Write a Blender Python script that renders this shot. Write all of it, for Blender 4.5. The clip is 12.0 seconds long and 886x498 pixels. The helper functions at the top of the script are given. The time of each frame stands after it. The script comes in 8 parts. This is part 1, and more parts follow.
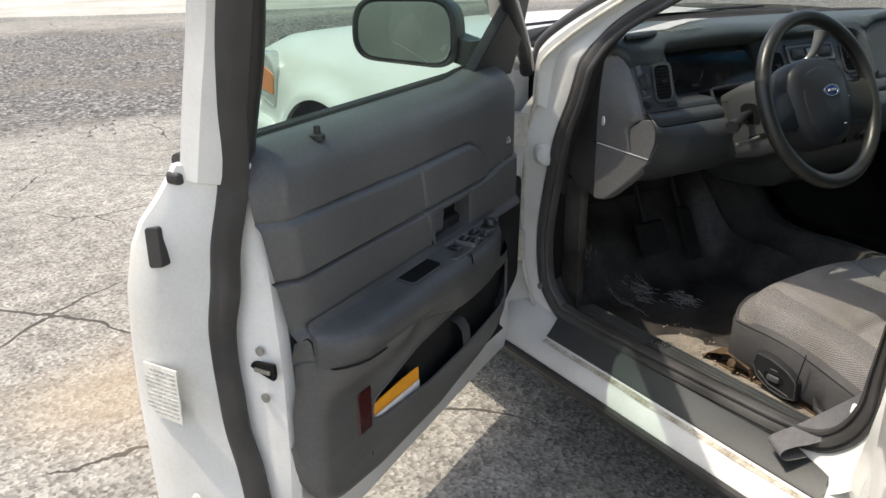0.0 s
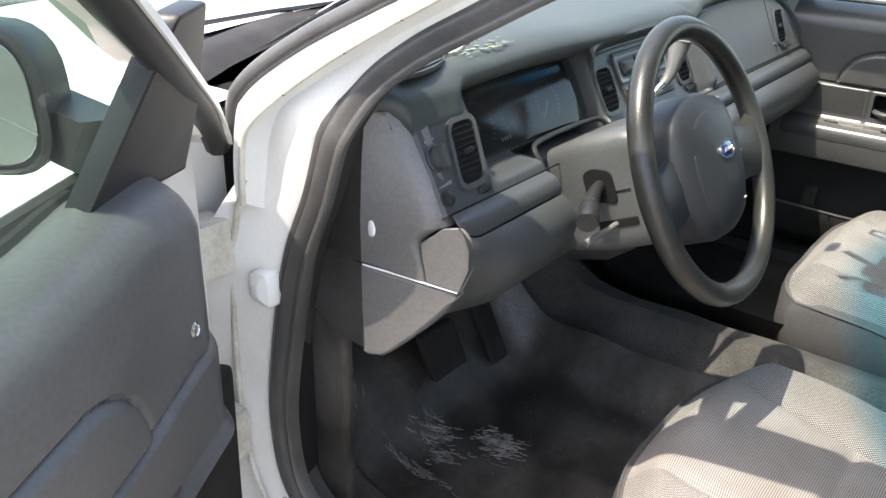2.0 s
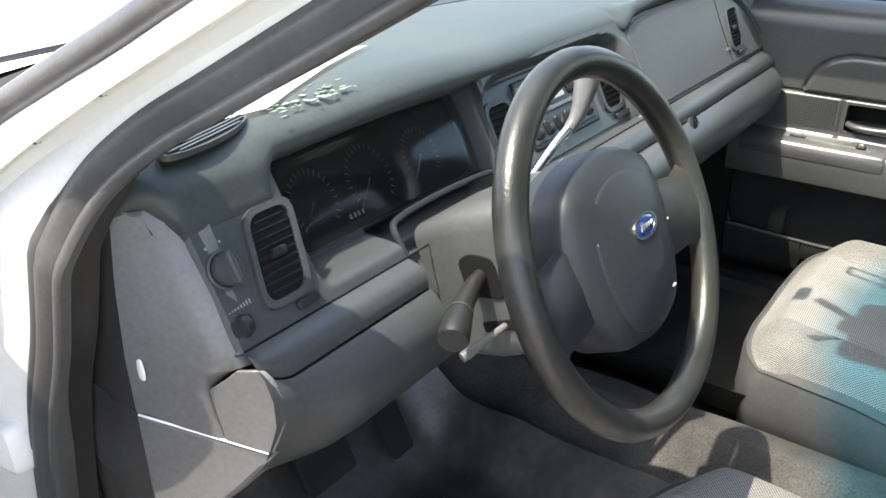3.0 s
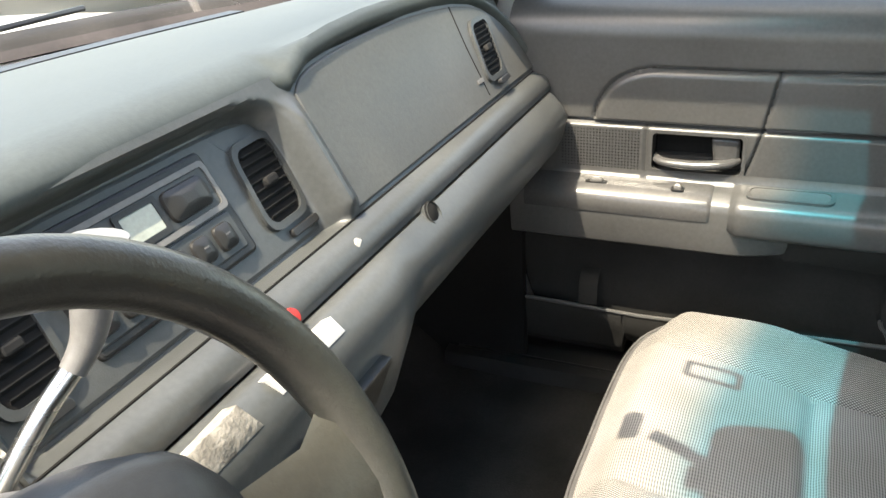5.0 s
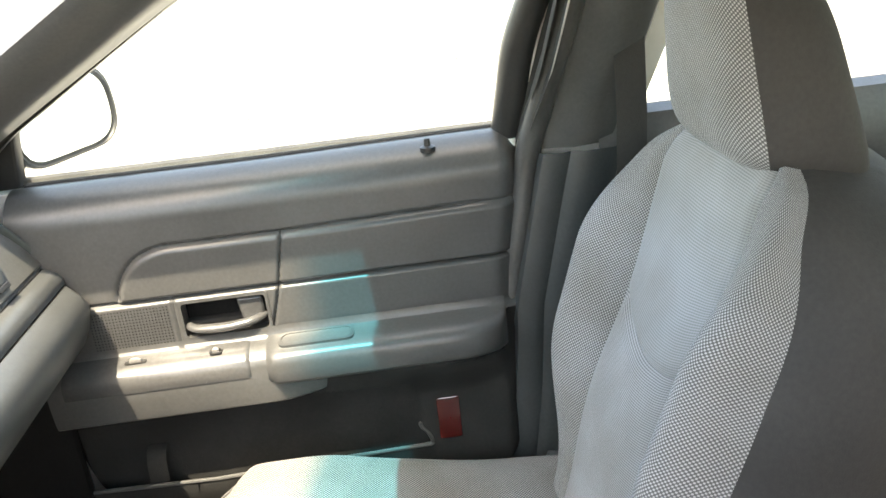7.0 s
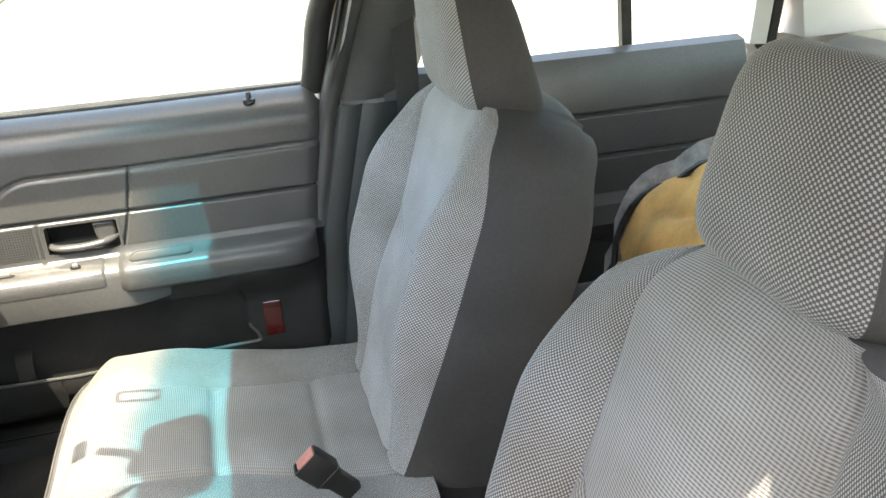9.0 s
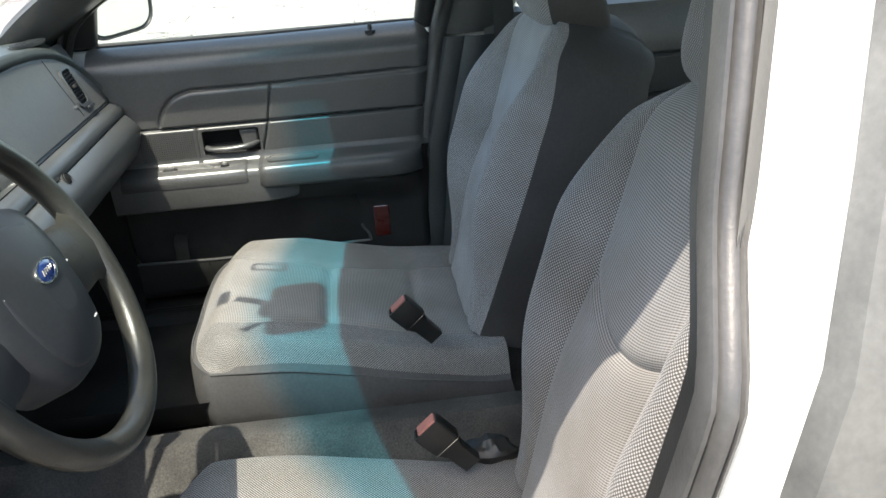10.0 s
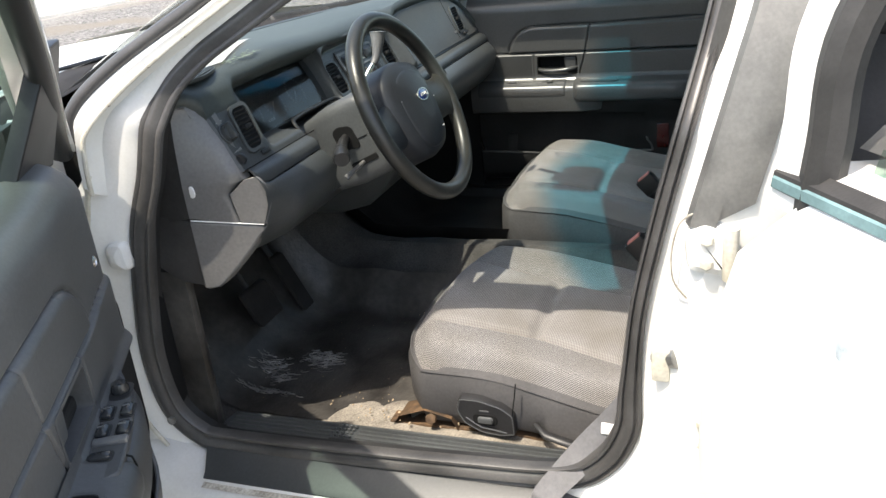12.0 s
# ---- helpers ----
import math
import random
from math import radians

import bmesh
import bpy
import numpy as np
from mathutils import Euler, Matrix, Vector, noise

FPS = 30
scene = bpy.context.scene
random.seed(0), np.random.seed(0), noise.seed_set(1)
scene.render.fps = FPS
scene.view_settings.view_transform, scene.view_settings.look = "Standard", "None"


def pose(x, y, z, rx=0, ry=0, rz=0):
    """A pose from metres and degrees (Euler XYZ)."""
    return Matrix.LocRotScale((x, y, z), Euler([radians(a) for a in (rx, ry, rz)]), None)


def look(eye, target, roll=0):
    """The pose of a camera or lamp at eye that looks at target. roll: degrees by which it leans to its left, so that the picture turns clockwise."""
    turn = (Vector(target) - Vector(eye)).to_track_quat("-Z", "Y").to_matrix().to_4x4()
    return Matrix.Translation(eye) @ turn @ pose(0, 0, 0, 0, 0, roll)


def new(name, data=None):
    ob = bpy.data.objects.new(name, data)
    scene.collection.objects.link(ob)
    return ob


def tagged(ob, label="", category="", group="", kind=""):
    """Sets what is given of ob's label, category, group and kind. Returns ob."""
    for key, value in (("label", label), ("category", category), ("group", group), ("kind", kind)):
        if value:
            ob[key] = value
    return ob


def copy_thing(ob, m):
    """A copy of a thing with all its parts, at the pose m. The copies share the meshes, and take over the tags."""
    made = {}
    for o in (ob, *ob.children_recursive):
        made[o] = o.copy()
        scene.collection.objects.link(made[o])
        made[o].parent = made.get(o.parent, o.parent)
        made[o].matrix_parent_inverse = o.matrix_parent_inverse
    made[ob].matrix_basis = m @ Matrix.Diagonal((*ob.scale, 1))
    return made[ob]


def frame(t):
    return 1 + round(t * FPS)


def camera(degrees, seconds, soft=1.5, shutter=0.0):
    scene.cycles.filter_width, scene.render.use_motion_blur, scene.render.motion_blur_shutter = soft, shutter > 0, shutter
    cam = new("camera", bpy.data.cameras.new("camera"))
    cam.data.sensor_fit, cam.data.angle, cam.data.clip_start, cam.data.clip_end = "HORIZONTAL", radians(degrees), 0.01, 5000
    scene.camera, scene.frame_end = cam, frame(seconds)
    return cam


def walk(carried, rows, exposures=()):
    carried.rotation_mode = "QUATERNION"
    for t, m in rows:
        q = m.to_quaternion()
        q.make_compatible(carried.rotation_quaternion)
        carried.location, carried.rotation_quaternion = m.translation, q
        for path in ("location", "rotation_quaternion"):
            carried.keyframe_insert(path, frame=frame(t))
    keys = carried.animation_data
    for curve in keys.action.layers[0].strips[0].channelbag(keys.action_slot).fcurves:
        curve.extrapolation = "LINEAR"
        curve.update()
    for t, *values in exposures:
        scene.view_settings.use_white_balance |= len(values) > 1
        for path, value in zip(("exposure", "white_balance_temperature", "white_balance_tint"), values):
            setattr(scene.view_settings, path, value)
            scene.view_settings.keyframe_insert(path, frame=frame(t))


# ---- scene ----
cam = camera(55.9, 12.0)
PATH = [
    (0, (-2.064, -1.604, 1.254), (-1.081, -0.015, 0.54), -0.4),
    (0.5, (-1.974, -1.346, 1.236), (-0.829, 0.118, 0.498), 0.6),
    (1, (-1.843, -1.143, 1.213), (-0.581, 0.212, 0.455), 1.1),
    (1.5, (-1.64, -0.971, 1.245), (-0.295, 0.285, 0.462), 1.0),
    (2, (-1.462, -0.84, 1.265), (-0.019, 0.258, 0.422), 1.5),
    (2.5, (-1.302, -0.767, 1.268), (0.183, 0.267, 0.416), 0.5),
    (3, (-1.091, -0.77, 1.264), (0.359, 0.294, 0.39), -0.3),
    (3.2, (-1.005, -0.8, 1.252), (0.439, 0.285, 0.392), -0.9),
    (4.8, (-0.53, -0.672, 1.211), (1.052, 0.163, 0.317), -3.6),
    (5, (-0.486, -0.671, 1.2), (1.137, 0.096, 0.32), -4.2),
    (5.5, (-0.416, -0.692, 1.215), (1.302, -0.134, 0.357), -4.2),
    (6, (-0.401, -0.703, 1.217), (1.395, -0.374, 0.4), -4.8),
    (6.5, (-0.422, -0.733, 1.245), (1.431, -0.662, 0.495), -5.2),
    (7, (-0.475, -0.808, 1.284), (1.389, -0.907, 0.567), -6.3),
    (7.5, (-0.542, -0.815, 1.289), (1.28, -1.068, 0.504), -5.8),
    (7.7, (-0.577, -0.809, 1.302), (1.242, -1.127, 0.534), -4.6),
    (9.3, (-0.946, -0.83, 1.334), (0.83, -1.276, 0.531), -3.3),
    (9.5, (-1.002, -0.821, 1.315), (0.789, -1.209, 0.515), -3.5),
    (10, (-1.198, -0.828, 1.257), (0.633, -0.988, 0.468), -4.1),
    (10.5, (-1.377, -0.838, 1.236), (0.445, -0.779, 0.415), -4.0),
    (11, (-1.56, -0.882, 1.261), (0.237, -0.612, 0.426), -4.7),
    (11.5, (-1.775, -0.999, 1.271), (-0.006, -0.52, 0.47), -5.8),
    (12, (-1.912, -1.096, 1.269), (-0.19, -0.426, 0.504), -6.1),
]
walk(cam, [(t, look(eye, target, roll)) for t, eye, target, roll in PATH], ((0.0, 0.92, 7300, 10), (1.2, 1.74, 7000, 9), (2.0, 2.31, 7300, 13), (3.0, 2.52, 7200, 11), (4.8, 2.84, 8100, 14), (5.5, 3.16, 8200, 13), (6.5, 3.40, 8500, 14), (7.7, 3.68, 8800, 13), (9.3, 3.12, 7900, 12), (10.1, 2.12, 7100, 9), (10.5, 2.08, 7100, 8), (12.0, 1.74, 7200, 10)))

# ---- light ----
SUN_DIR = Vector((0.40, -0.20, -1.0)).normalized()
world = bpy.data.worlds.new("sky")
scene.world = world
world.use_nodes = True
wn = world.node_tree.nodes
sky = wn.new("ShaderNodeTexSky")
sky.sky_type = "NISHITA"
sky.sun_disc = False
sky.sun_elevation = math.asin(-SUN_DIR.z)
sky.sun_rotation = math.atan2(-SUN_DIR.x, -SUN_DIR.y)
sky.dust_density = 2.5
wn["Background"].inputs["Strength"].default_value = 0.15
world.node_tree.links.new(sky.outputs[0], wn["Background"].inputs[0])
sun_data = bpy.data.lights.new("sun", "SUN")
sun_data.energy = 2.1
sun_data.angle = radians(0.6)
sun_data.color = (1.0, 0.96, 0.905)
sun = new("sun", sun_data)
sun.matrix_world = look((-4, 2, 10), Vector((-4, 2, 10)) + SUN_DIR)


# ---- materials ----
def mat(name, col, rough=0.5, metal=0.0, vary=0.12, vscale=6.0, fine=0.06, fscale=180.0, bump=0.0, bscale=600.0, coat=0.0, spec=0.5, tint=None):
    """Principled surface with colour variation at two scales, and fine relief."""
    m = bpy.data.materials.new(name)
    m.use_nodes = True
    nt = m.node_tree
    n, l = nt.nodes, nt.links
    p = n["Principled BSDF"]
    co = n.new("ShaderNodeTexCoord")
    big = n.new("ShaderNodeTexNoise")
    big.inputs["Scale"].default_value, big.inputs["Detail"].default_value = vscale, 6
    l.new(co.outputs["Object"], big.inputs["Vector"])
    small = n.new("ShaderNodeTexNoise")
    small.inputs["Scale"].default_value, small.inputs["Detail"].default_value = fscale, 3
    l.new(co.outputs["Object"], small.inputs["Vector"])
    t2 = tint or tuple(c * (1 + vary * 2.4) for c in col)
    r = n.new("ShaderNodeValToRGB")
    r.color_ramp.elements[0].position, r.color_ramp.elements[1].position = 0.3, 0.72
    r.color_ramp.elements[0].color = (*[c * (1 - vary) for c in col], 1)
    r.color_ramp.elements[1].color = (*t2, 1)
    l.new(big.outputs["Fac"], r.inputs["Fac"])
    mul = n.new("ShaderNodeMix")
    mul.data_type, mul.blend_type = "RGBA", "OVERLAY"
    mul.inputs["Factor"].default_value = min(1.0, fine * 4)
    l.new(r.outputs["Color"], mul.inputs["A"])
    l.new(small.outputs["Fac"], mul.inputs["B"])
    l.new(mul.outputs["Result"], p.inputs["Base Color"])
    rr = n.new("ShaderNodeMapRange")
    rr.inputs["To Min"].default_value, rr.inputs["To Max"].default_value = max(0.03, rough - 0.09), min(1.0, rough + 0.09)
    l.new(big.outputs["Fac"], rr.inputs["Value"])
    l.new(rr.outputs["Result"], p.inputs["Roughness"])
    p.inputs["Metallic"].default_value = metal
    p.inputs["Coat Weight"].default_value = coat
    p.inputs["Specular IOR Level"].default_value = spec
    if bump:
        b = n.new("ShaderNodeBump")
        b.inputs["Strength"].default_value, b.inputs["Distance"].default_value = bump, 0.001
        bn = n.new("ShaderNodeTexNoise")
        bn.inputs["Scale"].default_value, bn.inputs["Detail"].default_value = bscale, 2
        l.new(co.outputs["Object"], bn.inputs["Vector"])
        l.new(bn.outputs["Fac"], b.inputs["Height"])
        l.new(b.outputs["Normal"], p.inputs["Normal"])
    return m


def fabric(name, dark, light, ku, kv, ribs):
    """Woven seat cloth from the mesh's own metric UVs: light dots on dark ground, or fine ribs."""
    m = bpy.data.materials.new(name)
    m.use_nodes = True
    nt = m.node_tree
    n, l = nt.nodes, nt.links
    p = n["Principled BSDF"]
    uv = n.new("ShaderNodeTexCoord")
    sep = n.new("ShaderNodeSeparateXYZ")
    pull = n.new("ShaderNodeTexNoise")
    pull.inputs["Scale"].default_value, pull.inputs["Detail"].default_value = 16.0, 2
    l.new(uv.outputs["Object"], pull.inputs["Vector"])
    wave = n.new("ShaderNodeVectorMath")
    wave.operation = "MULTIPLY_ADD"
    wave.inputs[1].default_value = (0.004, 0.004, 0.0)
    l.new(pull.outputs["Color"], wave.inputs[0])
    l.new(uv.outputs["UV"], wave.inputs[2])
    l.new(wave.outputs[0], sep.inputs[0])

    def op(kind, a, b=None):
        o = n.new("ShaderNodeMath")
        o.operation = kind
        for i, v in enumerate((a, b)):
            if v is None:
                continue
            if isinstance(v, (int, float)):
                o.inputs[i].default_value = v
            else:
                l.new(v, o.inputs[i])
        return o.outputs[0]

    su = op("SINE", op("MULTIPLY", sep.outputs[0], ku))
    sv = op("SINE", op("MULTIPLY", sep.outputs[1], kv))
    if ribs:
        h = op("ADD", op("MULTIPLY", sv, 0.70), op("MULTIPLY", su, 0.20))
    else:
        h = op("MULTIPLY", su, sv)
    h = op("ADD", op("MULTIPLY", h, 0.5), 0.5)
    ramp = n.new("ShaderNodeValToRGB")
    ramp.color_ramp.elements[0].position, ramp.color_ramp.elements[1].position = (0.15, 0.75) if ribs else (0.46, 0.76)
    ramp.color_ramp.elements[0].color, ramp.color_ramp.elements[1].color = (*dark, 1), (*light, 1)
    l.new(h, ramp.inputs["Fac"])
    stain = n.new("ShaderNodeTexNoise")
    stain.inputs["Scale"].default_value, stain.inputs["Detail"].default_value = 7.0, 5
    l.new(uv.outputs["Object"], stain.inputs["Vector"])
    sr = n.new("ShaderNodeValToRGB")
    sr.color_ramp.elements[0].position, sr.color_ramp.elements[1].position = 0.35, 0.7
    sr.color_ramp.elements[0].color, sr.color_ramp.elements[1].color = (0.80, 0.76, 0.70, 1), (1.06, 1.04, 1.03, 1)
    l.new(stain.outputs["Fac"], sr.inputs["Fac"])
    mx = n.new("ShaderNodeMix")
    mx.data_type, mx.blend_type = "RGBA", "MULTIPLY"
    mx.inputs["Factor"].default_value = 1.0
    l.new(ramp.outputs["Color"], mx.inputs["A"])
    l.new(sr.outputs["Color"], mx.inputs["B"])
    l.new(mx.outputs["Result"], p.inputs["Base Color"])
    p.inputs["Roughness"].default_value = 0.85
    p.inputs["Specular IOR Level"].default_value = 0.25
    p.inputs["Sheen Weight"].default_value = 0.15
    b = n.new("ShaderNodeBump")
    b.inputs["Strength"].default_value, b.inputs["Distance"].default_value = 0.3, 0.0008
    l.new(h, b.inputs["Height"])
    l.new(b.outputs["Normal"], p.inputs["Normal"])
    return m


def pane_mat(name, col, gloss=0.07, dirt=0.0, band=None, rough=0.02):
    """Thin glass: coloured light passes straight through, a little is mirrored. band: (z0, z1, colour), the tinted strip."""
    m = bpy.data.materials.new(name)
    m.use_nodes = True
    nt = m.node_tree
    n, l = nt.nodes, nt.links
    n.remove(n["Principled BSDF"])
    tr = n.new("ShaderNodeBsdfTransparent")
    tr.inputs[0].default_value = (*col, 1)
    gl = n.new("ShaderNodeBsdfGlossy")
    gl.inputs["Roughness"].default_value = rough
    mix = n.new("ShaderNodeMixShader")
    lw = n.new("ShaderNodeLayerWeight")
    lw.inputs["Blend"].default_value = 0.5
    pw = n.new("ShaderNodeMath")
    pw.operation = "POWER"
    pw.inputs[1].default_value = 4.0
    l.new(lw.outputs["Facing"], pw.inputs[0])
    fr = n.new("ShaderNodeMapRange")
    fr.inputs["To Min"].default_value, fr.inputs["To Max"].default_value = gloss, 0.75
    l.new(pw.outputs[0], fr.inputs["Value"])
    l.new(fr.outputs["Result"], mix.inputs[0])
    l.new(tr.outputs[0], mix.inputs[1])
    l.new(gl.outputs[0], mix.inputs[2])
    out = mix.outputs[0]
    co = n.new("ShaderNodeTexCoord")
    if band:
        sep = n.new("ShaderNodeSeparateXYZ")
        l.new(co.outputs["Object"], sep.inputs[0])
        mr = n.new("ShaderNodeMapRange")
        mr.inputs["From Min"].default_value, mr.inputs["From Max"].default_value = band[0], band[1]
        l.new(sep.outputs[2], mr.inputs["Value"])
        cm = n.new("ShaderNodeMix")
        cm.data_type = "RGBA"
        cm.inputs["A"].default_value, cm.inputs["B"].default_value = (*col, 1), (*band[2], 1)
        l.new(mr.outputs["Result"], cm.inputs["Factor"])
        l.new(cm.outputs["Result"], tr.inputs[0])
    if dirt:
        nz = n.new("ShaderNodeTexNoise")
        nz.inputs["Scale"].default_value, nz.inputs["Detail"].default_value = 9.0, 8
        l.new(co.outputs["Object"], nz.inputs["Vector"])
        mr = n.new("ShaderNodeMapRange")
        mr.inputs["From Min"].default_value, mr.inputs["From Max"].default_value = 0.35, 0.8
        mr.inputs["To Min"].default_value, mr.inputs["To Max"].default_value = 0.2 * dirt, dirt
        l.new(nz.outputs["Fac"], mr.inputs["Value"])
        df = n.new("ShaderNodeBsdfDiffuse")
        df.inputs[0].default_value = (0.55, 0.56, 0.52, 1)
        m2 = n.new("ShaderNodeMixShader")
        l.new(mr.outputs["Result"], m2.inputs[0])
        l.new(out, m2.inputs[1])
        l.new(df.outputs[0], m2.inputs[2])
        out = m2.outputs[0]
    l.new(out, n["Material Output"].inputs[0])
    return m


M_WHITE = mat("white_paint", (0.74, 0.74, 0.70), 0.32, vary=0.05, vscale=3.0, fine=0.03, coat=0.5, tint=(0.82, 0.82, 0.79))
M_JAMB = mat("jamb_paint", (0.72, 0.71, 0.665), 0.38, vary=0.10, vscale=5.0, fine=0.05, coat=0.3, tint=(0.83, 0.83, 0.80))
M_GRIME = mat("brown_sill_grime", (0.40, 0.34, 0.25), 0.8, vary=0.35, vscale=30.0, fine=0.2, fscale=220, tint=(0.66, 0.63, 0.55))
M_DIRTY = mat("dirty_cream_paint", (0.55, 0.51, 0.40), 0.6, vary=0.25, vscale=16.0, fine=0.08, tint=(0.74, 0.72, 0.64))
M_RUBBER = mat("black_rubber", (0.028, 0.027, 0.026), 0.55, vary=0.25, vscale=14.0, bump=0.25, bscale=300)
M_SEAL = mat("grey_black_weathered_rubber", (0.056, 0.055, 0.054), 0.38, vary=0.3, vscale=9.0, bump=0.25, bscale=300, tint=(0.085, 0.083, 0.081))
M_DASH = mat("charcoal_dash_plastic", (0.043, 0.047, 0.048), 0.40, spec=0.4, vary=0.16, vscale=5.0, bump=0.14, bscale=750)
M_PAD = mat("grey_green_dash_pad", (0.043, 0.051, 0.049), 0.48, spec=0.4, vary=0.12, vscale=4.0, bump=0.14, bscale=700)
M_DASHP = mat("lighter_charcoal_plastic", (0.056, 0.060, 0.060), 0.36, vary=0.16, vscale=5.0, bump=0.14, bscale=750)
M_LID = mat("warm_grey_lid_plastic", (0.066, 0.067, 0.063), 0.5, vary=0.14, vscale=7.0, bump=0.2, bscale=500)
M_GREY = mat("mid_grey_plastic", (0.122, 0.120, 0.117), 0.36, vary=0.12, vscale=6.0, bump=0.14, bscale=800)
M_DOOR = mat("dark_door_vinyl", (0.086, 0.086, 0.084), 0.40, vary=0.15, vscale=5.0, bump=0.14, bscale=750)
# a darker copy of the door vinyl for the other doors and pillars
M_DOORP = mat("grey_door_vinyl", (0.064, 0.0645, 0.064), 0.32, vary=0.10, vscale=5.0, bump=0.14, bscale=750)
M_DOORL = mat("near_black_lower_door_lining", (0.018, 0.018, 0.0175), 0.8, spec=0.2, vary=0.2, vscale=9.0, bump=0.6, bscale=500)
M_BLACK = mat("satin_black_plastic", (0.016, 0.016, 0.016), 0.42, vary=0.2, vscale=12.0, bump=0.2)
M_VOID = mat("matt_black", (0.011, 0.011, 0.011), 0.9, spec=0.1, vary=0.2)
M_SKIRT = mat("dark_seat_vinyl", (0.072, 0.070, 0.071), 0.6, vary=0.14, vscale=8.0, bump=0.5, bscale=500)
M_BACKV = mat("brown_black_seat_backing", (0.032, 0.030, 0.029), 0.8, vary=0.15, vscale=8.0, bump=0.4, bscale=500)
M_DOT = fabric("dotted_seat_cloth", (0.080, 0.079, 0.080), (0.37, 0.366, 0.364), 1700.0, 1250.0, False)
M_RIB = fabric("ribbed_seat_cloth", (0.100, 0.098, 0.097), (0.30, 0.295, 0.292), 1100.0, 2000.0, True)
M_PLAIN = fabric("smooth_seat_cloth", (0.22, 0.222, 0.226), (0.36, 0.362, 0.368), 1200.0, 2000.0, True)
# brighter copies of the two cloths, with skylight put into the colour
M_DOTP = fabric("skylit_dotted_seat_cloth", (0.115, 0.115, 0.118), (0.47, 0.47, 0.478), 1700.0, 1250.0, False)
M_RIBP = fabric("skylit_ribbed_seat_cloth", (0.175, 0.175, 0.18), (0.42, 0.42, 0.43), 1100.0, 2000.0, True)
M_MAT = mat("black_rubber_mat", (0.036, 0.033, 0.030), 0.36, vary=0.5, vscale=9.0, fine=0.12, fscale=60, bump=0.9, bscale=140, tint=(0.085, 0.079, 0.071))
M_CARPET = mat("worn_carpet", (0.042, 0.039, 0.036), 0.95, vary=0.4, vscale=10.0, fine=0.2, fscale=300, bump=1.0, bscale=500)
M_SAND = mat("dusty_carpet", (0.185, 0.165, 0.135), 0.95, vary=0.35, vscale=14.0, fine=0.2, fscale=260, bump=1.0, bscale=420)
M_RUST = mat("rusty_steel", (0.075, 0.052, 0.034), 0.8, metal=0.2, vary=0.5, vscale=40.0, bump=0.8, bscale=200, tint=(0.17, 0.10, 0.05))
M_CHROME = mat("bright_metal", (0.62, 0.62, 0.60), 0.25, metal=1.0, vary=0.1, vscale=30.0)
M_STEEL = mat("grey_steel", (0.30, 0.30, 0.29), 0.4, metal=0.9, vary=0.2, vscale=30.0)
M_RED = mat("red_reflector", (0.055, 0.007, 0.006), 0.12, vary=0.15, vscale=60.0, coat=1.0)
M_REDB = mat("red_button_plastic", (0.33, 0.022, 0.018), 0.35, vary=0.1, vscale=40.0)
M_ORANGE = mat("orange_paper", (0.85, 0.36, 0.02), 0.6, vary=0.08, vscale=20.0)
M_BAG = mat("tan_orange_canvas", (0.80, 0.46, 0.15), 0.8, vary=0.22, vscale=9.0, bump=0.8, bscale=400)
M_PAPER = mat("white_paper", (0.78, 0.78, 0.76), 0.6, vary=0.06, vscale=30.0)
M_INK = mat("grey_print", (0.22, 0.22, 0.21), 0.7, vary=0.1)
M_STICK = mat("aged_sticker_paper", (0.60, 0.59, 0.54), 0.55, vary=0.10, vscale=30.0)
M_PALEINK = mat("worn_grey_print", (0.40, 0.39, 0.36), 0.7, vary=0.25, vscale=60.0)
M_FAINT = mat("faint_print", (0.10, 0.10, 0.10), 0.7, vary=0.1)
M_PINK = mat("pink_buckle_button", (0.42, 0.17, 0.14), 0.5, vary=0.1, vscale=50.0)
M_WEB = mat("grey_seatbelt_webbing", (0.11, 0.11, 0.115), 0.6, vary=0.12, vscale=20.0, bump=0.8, bscale=900)
M_TAPE = mat("rough_grey_velcro", (0.20, 0.19, 0.17), 0.95, vary=0.4, vscale=60.0, bump=1.0, bscale=300)
M_BLUE = mat("blue_badge_enamel", (0.012, 0.035, 0.16), 0.2, vary=0.05, coat=0.8)
M_WHEELRIM = mat("worn_steering_leather", (0.022, 0.022, 0.021), 0.34, vary=0.5, vscale=9.0, bump=0.3, bscale=420, tint=(0.046, 0.045, 0.038))
M_AIRBAG = mat("dark_slate_hub_vinyl", (0.021, 0.023, 0.026), 0.46, spec=0.35, vary=0.12, vscale=8.0, bump=0.14, bscale=800)
M_PLATE = mat("satin_switch_plate_plastic", (0.056, 0.056, 0.056), 0.24, vary=0.12, vscale=9.0)
M_LCD = mat("grey_green_display", (0.32, 0.35, 0.31), 0.25, vary=0.05)
M_TYRE = mat("worn_tyre_rubber", (0.040, 0.038, 0.034), 0.8, vary=0.35, vscale=18.0, bump=0.5, bscale=200, tint=(0.10, 0.092, 0.075))
M_AMBER = mat("amber_lamp_lens", (0.72, 0.20, 0.035), 0.15, vary=0.1, vscale=30, coat=1.0)
M_HEADL = mat("headliner_cloth", (0.45, 0.45, 0.43), 0.95, vary=0.1, bump=0.5)
M_GUNK = mat("dried_residue", (0.125, 0.15, 0.11), 0.8, vary=0.5, vscale=60.0, bump=1.0, bscale=120)
M_MIRROR = mat("mirror_silver", (0.80, 0.84, 0.82), 0.06, metal=1.0, vary=0.01, fine=0.0)
